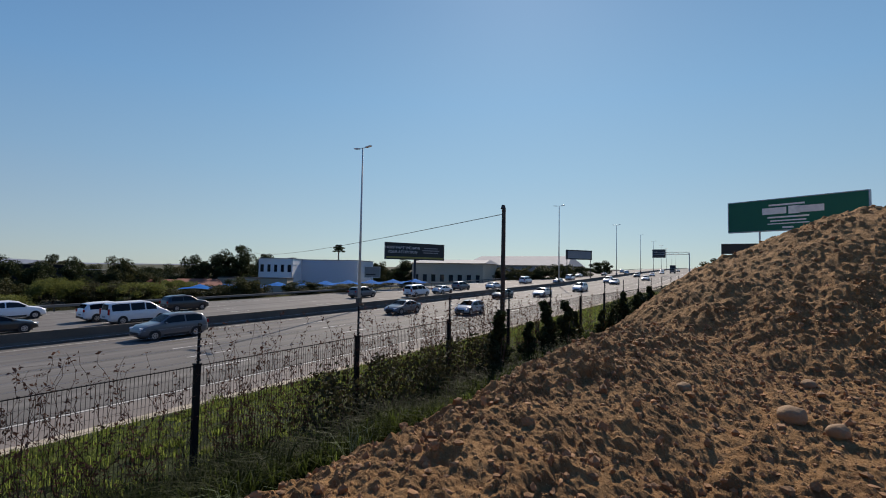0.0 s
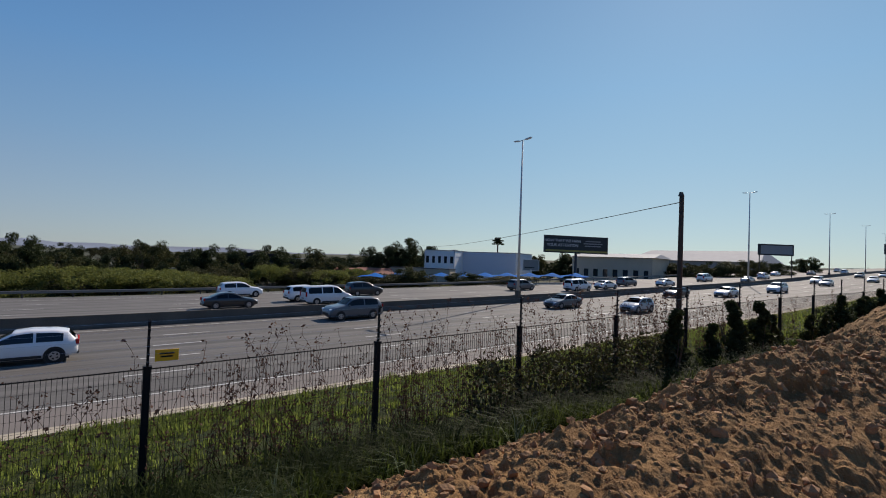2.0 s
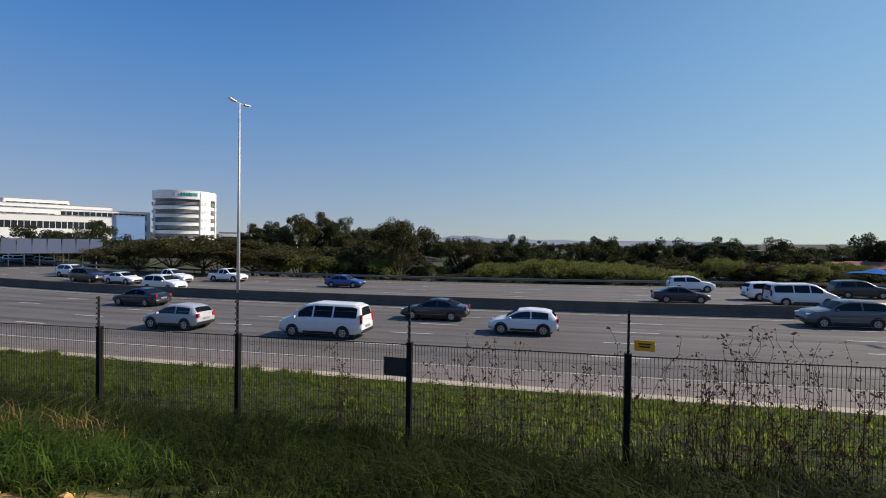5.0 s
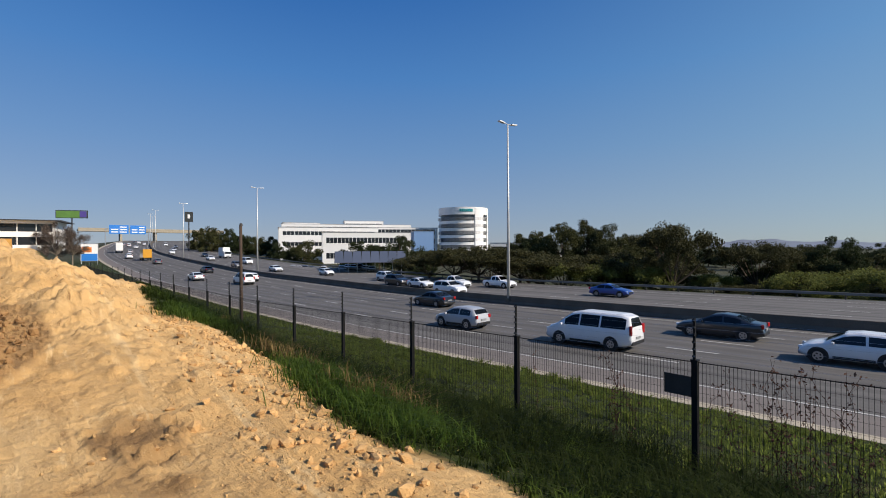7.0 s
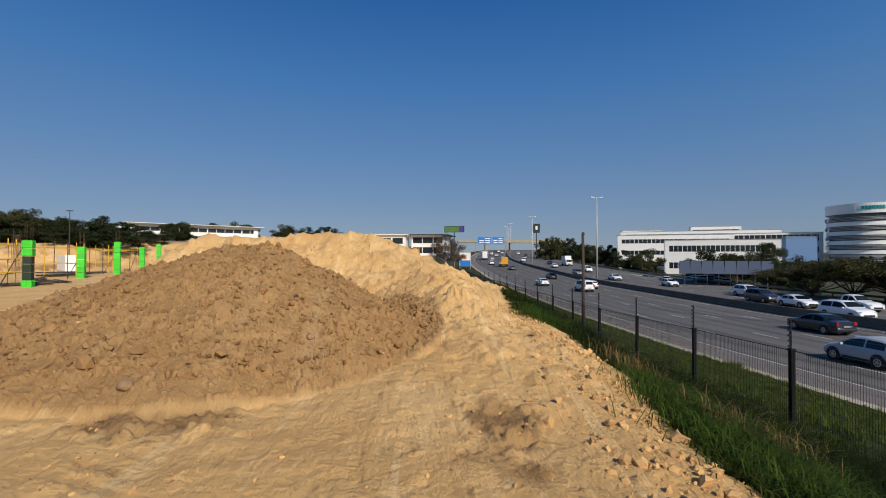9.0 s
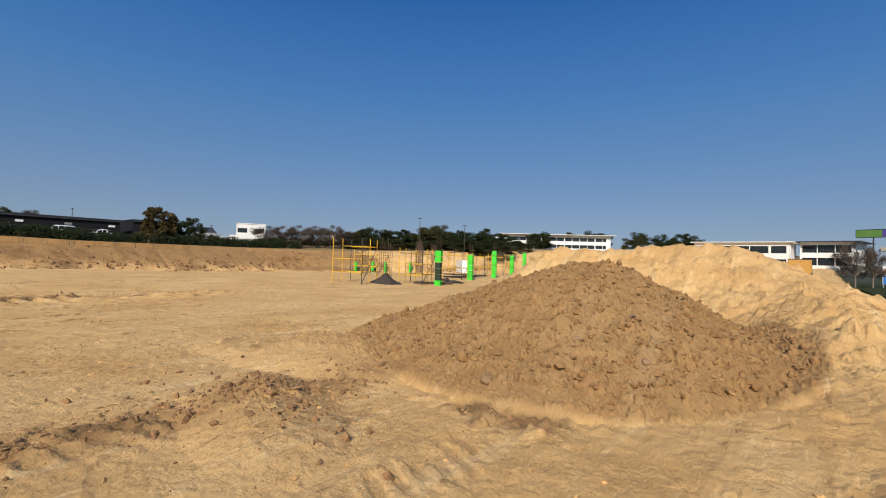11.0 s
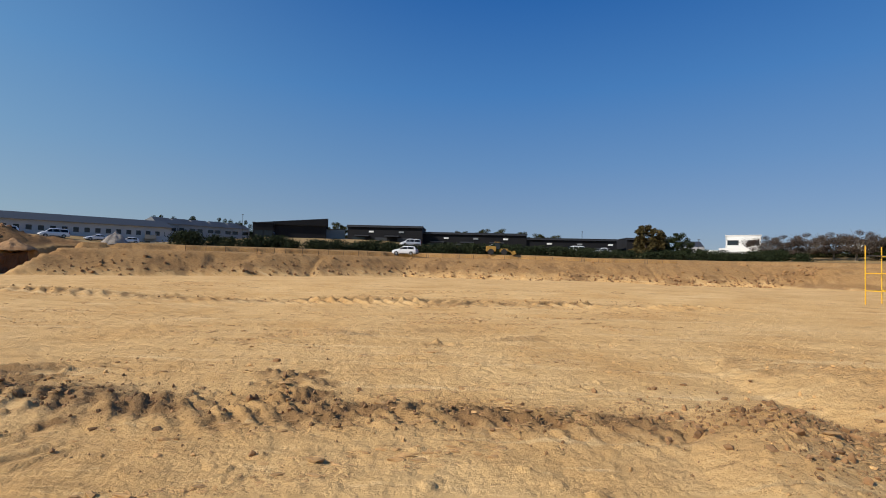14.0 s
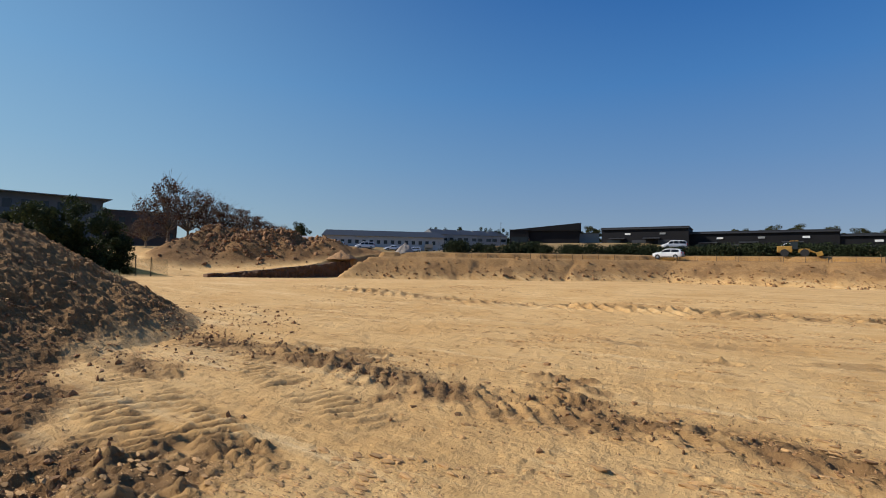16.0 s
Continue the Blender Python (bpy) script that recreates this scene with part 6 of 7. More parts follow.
# piles of earth and gravel on the crest
def pile(x, y, r, h, mat, label, seed):
    bm = bmesh.new()
    rows = []
    for i in range(13):
        u = i / 12
        ring_v = []
        for j in range(40):
            a = 2 * math.pi * j / 40
            k = 1 + 0.22 * noise.noise((2 * math.cos(a), 2 * math.sin(a), seed + u))
            px, py = r * u * k * math.cos(a), r * u * k * math.sin(a)
            ring_v.append(bm.verts.new((px, py, h * (1 - u) ** 0.85 + 0.3 * (1 - u * 0.5) * noise.noise((px * 1.6, py * 1.6, seed)) - 0.25 * u)))
        rows.append(ring_v)
    for i in range(12):
        for j in range(40):
            bm.faces.new((rows[i][j], rows[i + 1][j], rows[i + 1][(j + 1) % 40], rows[i][(j + 1) % 40]))
    bmesh.ops.remove_doubles(bm, verts=bm.verts, dist=0.001)
    ob = part("earth_pile", bm, mat)
    ob.matrix_world = pose(x, y, ground_height(x, y))
    tagged(ob, label, "earth pile")


pile(23.3, -23.4, 1.3, 0.75, material("dark_spoil", (0.045, 0.035, 0.028), 0.95, vary=0.3, scale=2, fine=14, bump=0.5), "dark spoil pile round the foot of a rebar cage", 7)
PILE_EARTH = material("pile_earth", (0.30, 0.165, 0.07), 0.95, vary=0.35, scale=1.5, fine=9, bump=0.6)
for yaw, d, r, h, mat, label in ((-48.1, 80, 3.2, 2.1, PILE_EARTH, "brown pile of dug earth on the crest of the bank"), (-52.1, 79, 1.9, 1.6, material("gravel", (0.27, 0.235, 0.20), 0.95, vary=0.35, scale=3, fine=14, bump=0.6), "grey pile of gravel on the crest of the bank"),
                                 (-44.6, 83, 2.6, 1.3, PILE_EARTH, "low brown pile of earth on the crest of the bank")):
    x, y, z = spot(yaw, d)
    pile(x, y, r, h, mat, label, yaw)

# orange barrier netting along the bank's edge
for k in range(14):
    y = -38 + k * 5.6
    x = 86.5 - 0.75 * max(0, y - 10)
    t = thing("barrier_net", pose(x, y, ground_height(x, y) - 0.05, 0, 0, g.uniform(-6, 6) + (35 if y > 10 else 0)), "faded orange barrier netting on stakes along the bank", "barrier net", "barrier nets")
    bm = bmesh.new()
    for q in range(4):
        box(bm, (0, 2.6, 0.2 + q * 0.15), (0.012, 5.2, 0.03), rx=g.uniform(-3, 3))
    for q in range(14):
        box(bm, (0, 0.1 + q * 0.38, 0.42), (0.01, 0.03, 0.45))
    part("netting", bm, ORANGEB, t)
    for s in (0, 2.6, 5.2):
        bm = bmesh.new()
        tube(bm, (0, s, 0), (0, s, 1.1), 0.03, seg=5)
        part("stake", bm, BARK, t)

# poles and overhead line
def timber_pole(x, y, top, label):
    z = ground_height(x, y)
    t = thing("utility_pole", pose(x, y, z), label, "utility pole", "utility poles")
    bm = bmesh.new()
    tube(bm, (0, 0, -0.4), (0.02, 0, top - z), 0.085, 0.065, 10)
    part("pole", bm, WOODPOLE, t, smooth=True)
    bm = bmesh.new()
    tube(bm, (0, 0, top - z - 0.02), (0, 0, top - z + 0.1), 0.09, 0.05, 8)
    part("cap", bm, DARKSTEEL, t)


timber_pole(-6.75, 13.25, 3.75, "dark creosoted timber utility pole beside the fence")
timber_pole(-6.75, -22.35, 2.75, "dark creosoted timber pole beside the fence")
a, b = Vector((-6.75, 13.25, 3.55)), Vector((-109.0, 68.0, 5.6))
bm = bmesh.new()
prev = a
for k in range(1, 25):
    u = k / 24
    p = a.lerp(b, u) - Vector((0, 0, 2.2 * 4 * u * (1 - u) * 0.35))
    tube(bm, prev, p, 0.012 + 0.012 * u, seg=4)
    prev = p
tagged(part("overhead_cable", bm, DARKSTEEL), "thin dark overhead cable strung from a timber pole", "cable")
for yaw, d, top in ((-139.0, 100, 10.6), (-144.5, 96, 9.0), (-63.8, 150, 14.6), (-84, 150, 12.6), (-103.5, 140, 11.5), (-115.6, 125, 8.5), (-21.5, 85, 8.3)):
    x, y, z = spot(yaw, d)
    t = thing("mast", pose(x, y, z), "thin dark steel mast among the trees", "mast", "thin masts")
    bm = bmesh.new()
    tube(bm, (0, 0, -0.3), (0, 0, top - z), 0.09, 0.05, 6)
    part("shaft", bm, DARKSTEEL, t)
    bm = bmesh.new()
    box(bm, (0, 0, top - z), (0.9, 0.3, 0.12))
    part("head", bm, DARKSTEEL, t)

# plates on the fence
bm = bmesh.new()
box(bm, (0.05, 0.21, 0.2), (0.012, 0.27, 0.15), bevel=0.004)
p = part("warning_plate", bm, YELLOWSIGN, fence, "yellow warning plate")
for q in range(2):
    bm = bmesh.new()
    box(bm, (0.058, 0.21, 0.225 - q * 0.04), (0.006, 0.17 - q * 0.03, 0.02))
    part("lettering_bar", bm, BLACKSTEEL, p)
bm = bmesh.new()
box(bm, (0.03, -3.53, -0.42), (0.01, 0.4, 0.3))
part("blank_plate", bm, DARKSTEEL, fence, "dark grey blank plate")

# green mesh gate and site fence, north
for k in range(7):
    x, y, z = spot(-17.5 - k * 1.35, 66 - k * 0.3)
    t = thing("fence_panel", pose(x, y, z, 0, 0, -20), "dark green mesh site fence panel", "fence panel", "site fence panels")
    bm = bmesh.new()
    for q in range(17):
        box(bm, (-0.8 + q * 0.1, 0, 1.1), (0.02, 0.02, 2.1))
    part("mesh", bm, material("green_mesh", (0.01, 0.04, 0.025), 0.6) if k == 0 else bpy.data.materials["green_mesh"], t)
    bm = bmesh.new()
    box(bm, (-0.85, 0, 1.15), (0.07, 0.07, 2.4))
    part("post", bm, BLACKSTEEL, t)


# ---- vehicles ----
CHROME = material("alloy_rim", (0.45, 0.45, 0.46), 0.35, 0.9, vary=0.1)
HEADL = material("headlight_glass", (0.7, 0.72, 0.75), 0.1, vary=0.03)
TAILL = material("taillight_red", (0.35, 0.01, 0.01), 0.2, vary=0.05)
BLACKTRIM = material("black_trim", (0.012, 0.012, 0.013), 0.5, vary=0.1)


def car_paint(name, base):
    m = material(name, base, 0.28, 0.0, vary=0.04, spec=0.6)
    m.node_tree.nodes["Principled BSDF"].inputs["Coat Weight"].default_value = 0.6
    return m


PAINTS = {"white": car_paint("white_car_paint", (0.72, 0.73, 0.74)), "silver": car_paint("silver_car_paint", (0.42, 0.43, 0.45)), "grey": car_paint("grey_car_paint", (0.10, 0.105, 0.115)),
          "black": car_paint("black_car_paint", (0.012, 0.013, 0.016)), "blue": car_paint("blue_car_paint", (0.015, 0.06, 0.28)), "red": car_paint("red_car_paint", (0.30, 0.02, 0.02)), "yellow": car_paint("yellow_truck_paint", (0.60, 0.28, 0.02))}
SHAPES = {  # length, width, bonnet line and roof line as (x, z), belt height, side windows from x to x
    "hatchback": (4.0, 1.74, ((-2.0, 0.62), (-1.94, 0.98), (-1.62, 1.36), (-1.2, 1.45), (-0.3, 1.49), (0.25, 1.42), (1.02, 0.99), (1.6, 0.86), (1.92, 0.68), (2.0, 0.5)), 0.93, (-1.5, 0.82), 1.02),
    "sedan": (4.65, 1.82, ((-2.32, 0.62), (-2.26, 0.98), (-1.75, 1.04), (-0.95, 1.38), (-0.3, 1.45), (0.25, 1.38), (1.08, 0.98), (1.9, 0.84), (2.24, 0.68), (2.32, 0.5)), 0.94, (-1.3, 0.88), 1.08),
    "suv": (4.7, 1.88, ((-2.35, 0.7), (-2.3, 1.12), (-2.0, 1.58), (-1.5, 1.69), (-0.2, 1.73), (0.35, 1.64), (1.08, 1.16), (1.9, 1.04), (2.26, 0.84), (2.35, 0.55)), 1.08, (-1.9, 0.88), 1.08),
    "minibus": (5.1, 1.93, ((-2.55, 0.7), (-2.52, 1.2), (-2.4, 1.74), (-2.0, 1.88), (0.3, 1.92), (0.85, 1.82), (1.72, 1.18), (2.2, 1.02), (2.48, 0.8), (2.55, 0.5)), 1.1, (-2.3, 1.3), 1.72),
    "pickup": (5.25, 1.88, ((-2.62, 0.7), (-2.6, 1.08), (-0.98, 1.1), (-0.86, 1.68), (-0.3, 1.77), (0.35, 1.69), (1.1, 1.14), (2.05, 1.04), (2.5, 0.84), (2.62, 0.55)), 1.06, (-0.75, 0.92), 1.1),
}


def car_section(shape, x):
    """Half a cross-section at x, from the sill up to the middle of the top."""
    length, width, line, belt, _, _ = SHAPES[shape]
    top = float(np.interp(x, [p[0] for p in line], [p[1] for p in line]))
    e = abs(x) / (length / 2)
    w = width / 2 * (1 - 0.10 * max(0.0, (e - 0.55) / 0.45) ** 2 - 0.10 * max(0.0, (e - 0.88) / 0.12) ** 2)
    low = 0.24 + 0.10 * max(0.0, (e - 0.75) / 0.25)
    b = min(belt, top - 0.05)
    rise = max(0.0, top - b - 0.05)
    wr = w - 0.05 - 0.36 * rise
    return [(w - 0.06, low), (w, low + 0.12), (w + 0.012, (low + b) / 2), (w, b - 0.08), (w - 0.03, b), (wr + 0.01, b + rise * 0.94), (wr - 0.09, top - 0.006), (wr * 0.5, top + 0.012), (0.0, top + 0.016)]


def loft(xs, rows):
    """A skin over mirrored half sections, with its ends closed; returns the bmesh and its vertex rows."""
    bm = bmesh.new()
    ring_rows = []
    for x, half in zip(xs, rows):
        pts = [(x, p, z) for p, z in half] + [(x, -p, z) for p, z in half[-2::-1]]
        ring_rows.append([bm.verts.new(p) for p in pts])
    k = len(ring_rows[0])
    for a, b in zip(ring_rows, ring_rows[1:]):
        for q in range(k):
            bm.faces.new((a[q], a[(q + 1) % k], b[(q + 1) % k], b[q]))
    bm.faces.new(ring_rows[0])
    bm.faces.new(ring_rows[-1][::-1])
    bmesh.ops.recalc_face_normals(bm, faces=bm.faces)
    return bm


def car_window(shape, x0, x1, q0, q1, sides, n=5):
    """A curved pane that lies a little proud of the skin between two stations and two lines of the section."""
    bm = bmesh.new()
    rows = []
    for i in range(n + 1):
        x = x0 + (x1 - x0) * i / n
        half = car_section(shape, x)
        if sides == 0:
            span = [(p, z + 0.008) for p, z in half[q0:q1 + 1]]
            span = span + [(-p, z) for p, z in span[-2::-1]]
        else:
            (pa, za), (pb, zb) = half[q0], half[q1]
            span = [(sides * (pa + (pb - pa) * u + 0.008), za + (zb - za) * u) for u in (0.08, 0.5, 0.92)]
        rows.append([bm.verts.new((x, p, z)) for p, z in span])
    for a, b in zip(rows, rows[1:]):
        for q in range(len(a) - 1):
            bm.faces.new((a[q], a[q + 1], b[q + 1], b[q]))
    bmesh.ops.solidify(bm, geom=bm.faces[:], thickness=0.006)
    bmesh.ops.recalc_face_normals(bm, faces=bm.faces)
    return bm


def make_car(shape, colour):
    length, width, line, belt, (wx0, wx1), nose = SHAPES[shape]
    paint = PAINTS[colour]
    van, ute = shape == "minibus", shape == "pickup"
    t = thing("minibus" if van else "pickup_truck" if ute else "car", pose(0, 0, 0), f"{colour} {'passenger van' if van else 'pickup truck' if ute else shape + ' car'} driving on the freeway",
              "van" if van else "pickup" if ute else "car", "freeway traffic")
    xs = sorted({round(float(v), 3) for v in np.linspace(-length / 2, length / 2, 21)} | {p[0] for p in line})
    part("body", loft(xs, [car_section(shape, x) for x in xs]), paint, t, smooth=True)
    # side glass between pillars
    cuts = (wx0, (wx0 + wx1) / 2 - 0.12, wx1) if not van else (wx0, -0.85, 0.35, wx1)
    for s in (-1, 1):
        for a, b in zip(cuts, cuts[1:]):
            part("side_window", car_window(shape, a + 0.05, b - 0.05, 4, 5, s), GLASS, t)
    xf0, xf1 = line[5][0], line[6][0]
    part("windscreen", car_window(shape, xf0 + 0.05, xf1 - 0.06, 6, 8, 0), GLASS, t)
    if not van and not ute:
        xa, xb = (line[2][0], line[3][0]) if shape == "sedan" else (line[1][0], line[2][0])
        part("rear_window", car_window(shape, xa + 0.06, xb - 0.03, 6, 8, 0), GLASS, t)
    elif van:
        part("rear_window", car_window(shape, line[1][0] + 0.01, line[2][0] - 0.01, 6, 8, 0), GLASS, t)
    r = 0.33 if not ute else 0.38
    for px in (-length * 0.29, length * 0.31):
        for s in (-1, 1):
            bm = bmesh.new()
            tube(bm, (px, s * (width / 2 - 0.25), r + 0.02), (px, s * (width / 2 + 0.016), r + 0.02), r + 0.065, seg=22)
            part("wheel_arch", bm, BLACKTRIM, t)
            bm = bmesh.new()
            tube(bm, (px, s * (width / 2 - 0.2), r), (px, s * (width / 2 + 0.025), r), r, seg=22)
            w = part("wheel", bm, TYRE, t)
            bm = bmesh.new()
            tube(bm, (px, s * (width / 2 + 0.01), r), (px, s * (width / 2 + 0.034), r), r * 0.66, r * 0.6, seg=16)
            part("rim", bm, CHROME, w)
            bm = bmesh.new()
            for k in range(5):
                a = k * 1.2566
                box(bm, (px + 0.12 * math.cos(a), s * (width / 2 + 0.037), r + 0.12 * math.sin(a)), (0.06, 0.012, 0.09), ry=-math.degrees(a + 0.63))
            part("rim_slot", bm, BLACKTRIM, w)
    zl = line[8][1]
    for s in (-1, 1):
        bm = bmesh.new()
        box(bm, (length / 2 - 0.20, s * (width / 2 - 0.30), zl - 0.02), (0.30, 0.34, 0.13), rz=-s * 22, bevel=0.04)
        part("headlight", bm, HEADL, t)
        bm = bmesh.new()
        box(bm, (-length / 2 + 0.06, s * (width / 2 - 0.22), line[1][1] - 0.1), (0.14, 0.22, 0.24 if not van else 0.5), rz=s * 14, bevel=0.03)
        part("taillight", bm, TAILL, t)
        bm = bmesh.new()
        box(bm, (nose - 0.32, s * (width / 2 + 0.08), belt + 0.05), (0.12, 0.2, 0.13), bevel=0.04)
        part("mirror", bm, paint, t)
        bm = bmesh.new()
        box(bm, (0.0, s * (width / 2 - 0.005), 0.33), (length * 0.36, 0.05, 0.12), bevel=0.015)
        part("sill", bm, BLACKTRIM, t)
    bm = bmesh.new()
    box(bm, (length / 2 - 0.03, 0, 0.5), (0.08, width * 0.55, 0.2), bevel=0.02)
    part("grille", bm, BLACKTRIM, t)
    bm = bmesh.new()
    box(bm, (-length / 2 + 0.02, 0, 0.42), (0.1, width * 0.8, 0.18), bevel=0.03)
    part("rear_bumper", bm, BLACKTRIM, t)
    bm = bmesh.new()
    box(bm, (-length / 2 - 0.01, 0, 0.68), (0.06, width * 0.28, 0.12))
    part("plate_bar", bm, GREYPRINT, t)
    bm = bmesh.new()
    box(bm, (0, 0, 0.25), (length * 0.84, width - 0.2, 0.14))
    part("underbody", bm, BLACKTRIM, t)
    if ute:
        bm = bmesh.new()
        box(bm, (-1.8, 0, 1.118), (1.5, width - 0.32, 0.03))
        part("load_cover", bm, BLACKTRIM, t)
    return t


CARS = {}


def drive(shape, colour, y, off, x=None, z=None, rz=None, label=None):
    """A vehicle on the freeway at a distance from the barrier; the near side runs back, the far side forward."""
    key = (shape, colour)
    if x is None:
        x, z = float(road_x(y)) + off, float(road_z(y)) + 0.012
        yy = float(road_x(y + 3)) - float(road_x(y - 3))
        slope = math.degrees(math.atan2(float(road_z(y + 3)) - float(road_z(y - 3)), 6))
        rz = (-90 if off > 0 else 90) - math.degrees(math.atan2(yy, 6))
        m = pose(x, y, z, 0, 0, rz) @ pose(0, 0, 0, 0, slope if off > 0 else -slope, 0)
    else:
        m = pose(x, y, z, 0, 0, rz)
    if key not in CARS:
        CARS[key] = make_car(*key)
        c = CARS[key]
        c.matrix_world = m
    else:
        c = copy_thing(CARS[key], m)
    if label:
        c["label"] = label
        c["group"] = "parked vehicles"
    return c


NEAR = (("hatchback", "silver", -24.4, 13.5), ("sedan", "black", -35.6, 6.0), ("hatchback", "white", -3.7, 9.9), ("sedan", "black", -10.2, 6.2), ("minibus", "white", -14.5, 13.4),
        ("suv", "grey", 15.5, 3.3), ("sedan", "grey", 38.7, 6.2), ("hatchback", "silver", 42.6, 12.5), ("sedan", "black", 64.2, 5.6), ("sedan", "white", 71.6, 9.2), ("suv", "white", 88.5, 10.2),
        ("sedan", "silver", 121, 9.5), ("suv", "white", 128, 6.5), ("sedan", "white", 150, 13), ("suv", "grey", 178, 6.5), ("hatchback", "white", 195, 9.8), ("sedan", "silver", 240, 9.8), ("suv", "white", 285, 6.5), ("sedan", "grey", 330, 13),
        ("minibus", "white", -78, 9.8), ("sedan", "white", -92, 13.3), ("sedan", "black", -112, 6.4), ("hatchback", "white", -84, 6.6), ("sedan", "grey", -150, 9.8), ("suv", "white", -185, 13), ("sedan", "white", -205, 6.5), ("hatchback", "silver", -225, 9.8),
        ("sedan", "white", -240, 3.2), ("suv", "black", -258, 13), ("sedan", "white", -275, 6.5), ("minibus", "white", -295, 9.8), ("sedan", "silver", -310, 13), ("sedan", "white", -322, 3.2), ("suv", "white", -345, 6.6), ("sedan", "grey", -362, 9.8))
FAR = (("suv", "white", 11.4, -19.0), ("minibus", "white", 17.6, -7.8), ("suv", "white", 16.8, -11.6), ("suv", "black", 25.5, -15.4), ("suv", "grey", 52.2, -13.4), ("minibus", "white", 59.8, -8.2), ("sedan", "white", 68.0, -8.6),
       ("sedan", "white", -54.2, -7.6), ("pickup", "white", -50.6, -11.4), ("pickup", "white", -45.6, -15.6), ("sedan", "black", 8.3, -8.2), ("sedan", "blue", -27.4, -14.0), ("suv", "white", -43.5, -3.6), ("suv", "grey", 79, -11.5), ("sedan", "white", 86, -7.6), ("sedan", "silver", 117, -4), ("minibus", "white", 112, -11.5), ("suv", "white", 140, -7.6), ("sedan", "white", 165, -11.5), ("sedan", "grey", 190, -7.6),
       ("suv", "white", 225, -4), ("minibus", "white", 260, -11.5), ("suv", "white", -68, -11.4), ("suv", "black", -60, -7.6), ("hatchback", "white", -90, -11.4), ("sedan", "white", -108, -7.6), ("suv", "grey", -125, -4), ("minibus", "white", -140, -11.4),
       ("sedan", "white", -165, -7.6), ("sedan", "black", -190, -11.4), ("suv", "white", -215, -4), ("sedan", "silver", -245, -8), ("sedan", "grey", -280, -11.4), ("minibus", "white", -310, -7.6))
for shape, colour, y, off in NEAR + FAR:
    drive(shape, colour, y, off)


def box_truck(y, off, colour, h, label, body):
    x, z = float(road_x(y)) + off, float(road_z(y))
    t = thing("truck", pose(x, y, z, 0, 0, (-90 if off > 0 else 90) - math.degrees(math.atan2(float(road_x(y + 3)) - float(road_x(y - 3)), 6))), label, "truck")
    bm = bmesh.new()
    box(bm, (-1.2, 0, h / 2 + 0.55), (6.0, 2.4, h - 0.6), bevel=0.05)
    part("load_box", bm, body, t)
    bm = bmesh.new()
    box(bm, (2.9, 0, 1.5), (1.7, 2.3, 2.0), bevel=0.15)
    part("cab", bm, PAINTS[colour], t)
    bm = bmesh.new()
    box(bm, (3.72, 0, 1.95), (0.1, 2.0, 0.8))
    part("windscreen", bm, GLASS, t)
    bm = bmesh.new()
    box(bm, (0, 0, 0.75), (7.6, 0.9, 0.25))
    part("chassis", bm, BLACKTRIM, t)
    for px in (-3.0, -1.9, 2.8):
        for s in (-1, 1):
            bm = bmesh.new()
            tube(bm, (px, s * 0.85, 0.5), (px, s * 1.17, 0.5), 0.5, seg=16)
            part("wheel", bm, TYRE, t)


box_truck(-172, 9.8, "yellow", 3.2, "yellow flatbed truck with an ochre load", PAINTS["yellow"])
box_truck(-232, 13.2, "white", 3.8, "white box truck with a red band", WHITEWALL)
box_truck(-178, -15.5, "white", 3.6, "white box truck on the far carriageway", WHITEWALL)
box_truck(262, 13.2, "grey", 3.9, "dark box truck on the freeway", DARKBACK)

# vehicles on the street above the bank
x, y, z = spot(-82.4, 88.0)
drive("suv", "white", y, 0, x, z + 0.02, 82, "white suv parked on the earth bank")
for yaw, d, shape, lift, label in ((-83.0, 117, "minibus", 0, "white panel van parked beside the charcoal shed"), (-102.6, 119, "minibus", 0, "white delivery van parked beside the shed"), (-105.8, 117, "pickup", 0, "white pickup parked beside the shed"), (-47.3, 128, "minibus", 0, "white van parked before the flats"), (-50.6, 130, "sedan", 0, "white car parked before the flats"),
                               (-53.2, 131, "hatchback", 0, "white car parked before the flats"), (-43.8, 127, "suv", 0, "white car parked before the flats"), (-93.0, 118, "hatchback", 0, "white car parked beside the shed")):
    x, y, z = spot(yaw, d)
    drive(shape, "white", y, 0, x, z, yaw + 180 + 15, label)
for k in range(14):
    x, y, z = spot(146 + k * 0.7, 118 + k * 1.5)
    drive(("sedan", "hatchback", "suv")[k % 3], ("white", "silver", "black", "grey")[k % 4], y, 0, x, z, 60, "parked car in the office car park")


# ---- grass, weeds and loose stones ----
KNOWN = {}


def heights(x, y):
    z = KNOWN.get((len(x), float(x[0])))
    return land(x, y)[0] if z is None else z


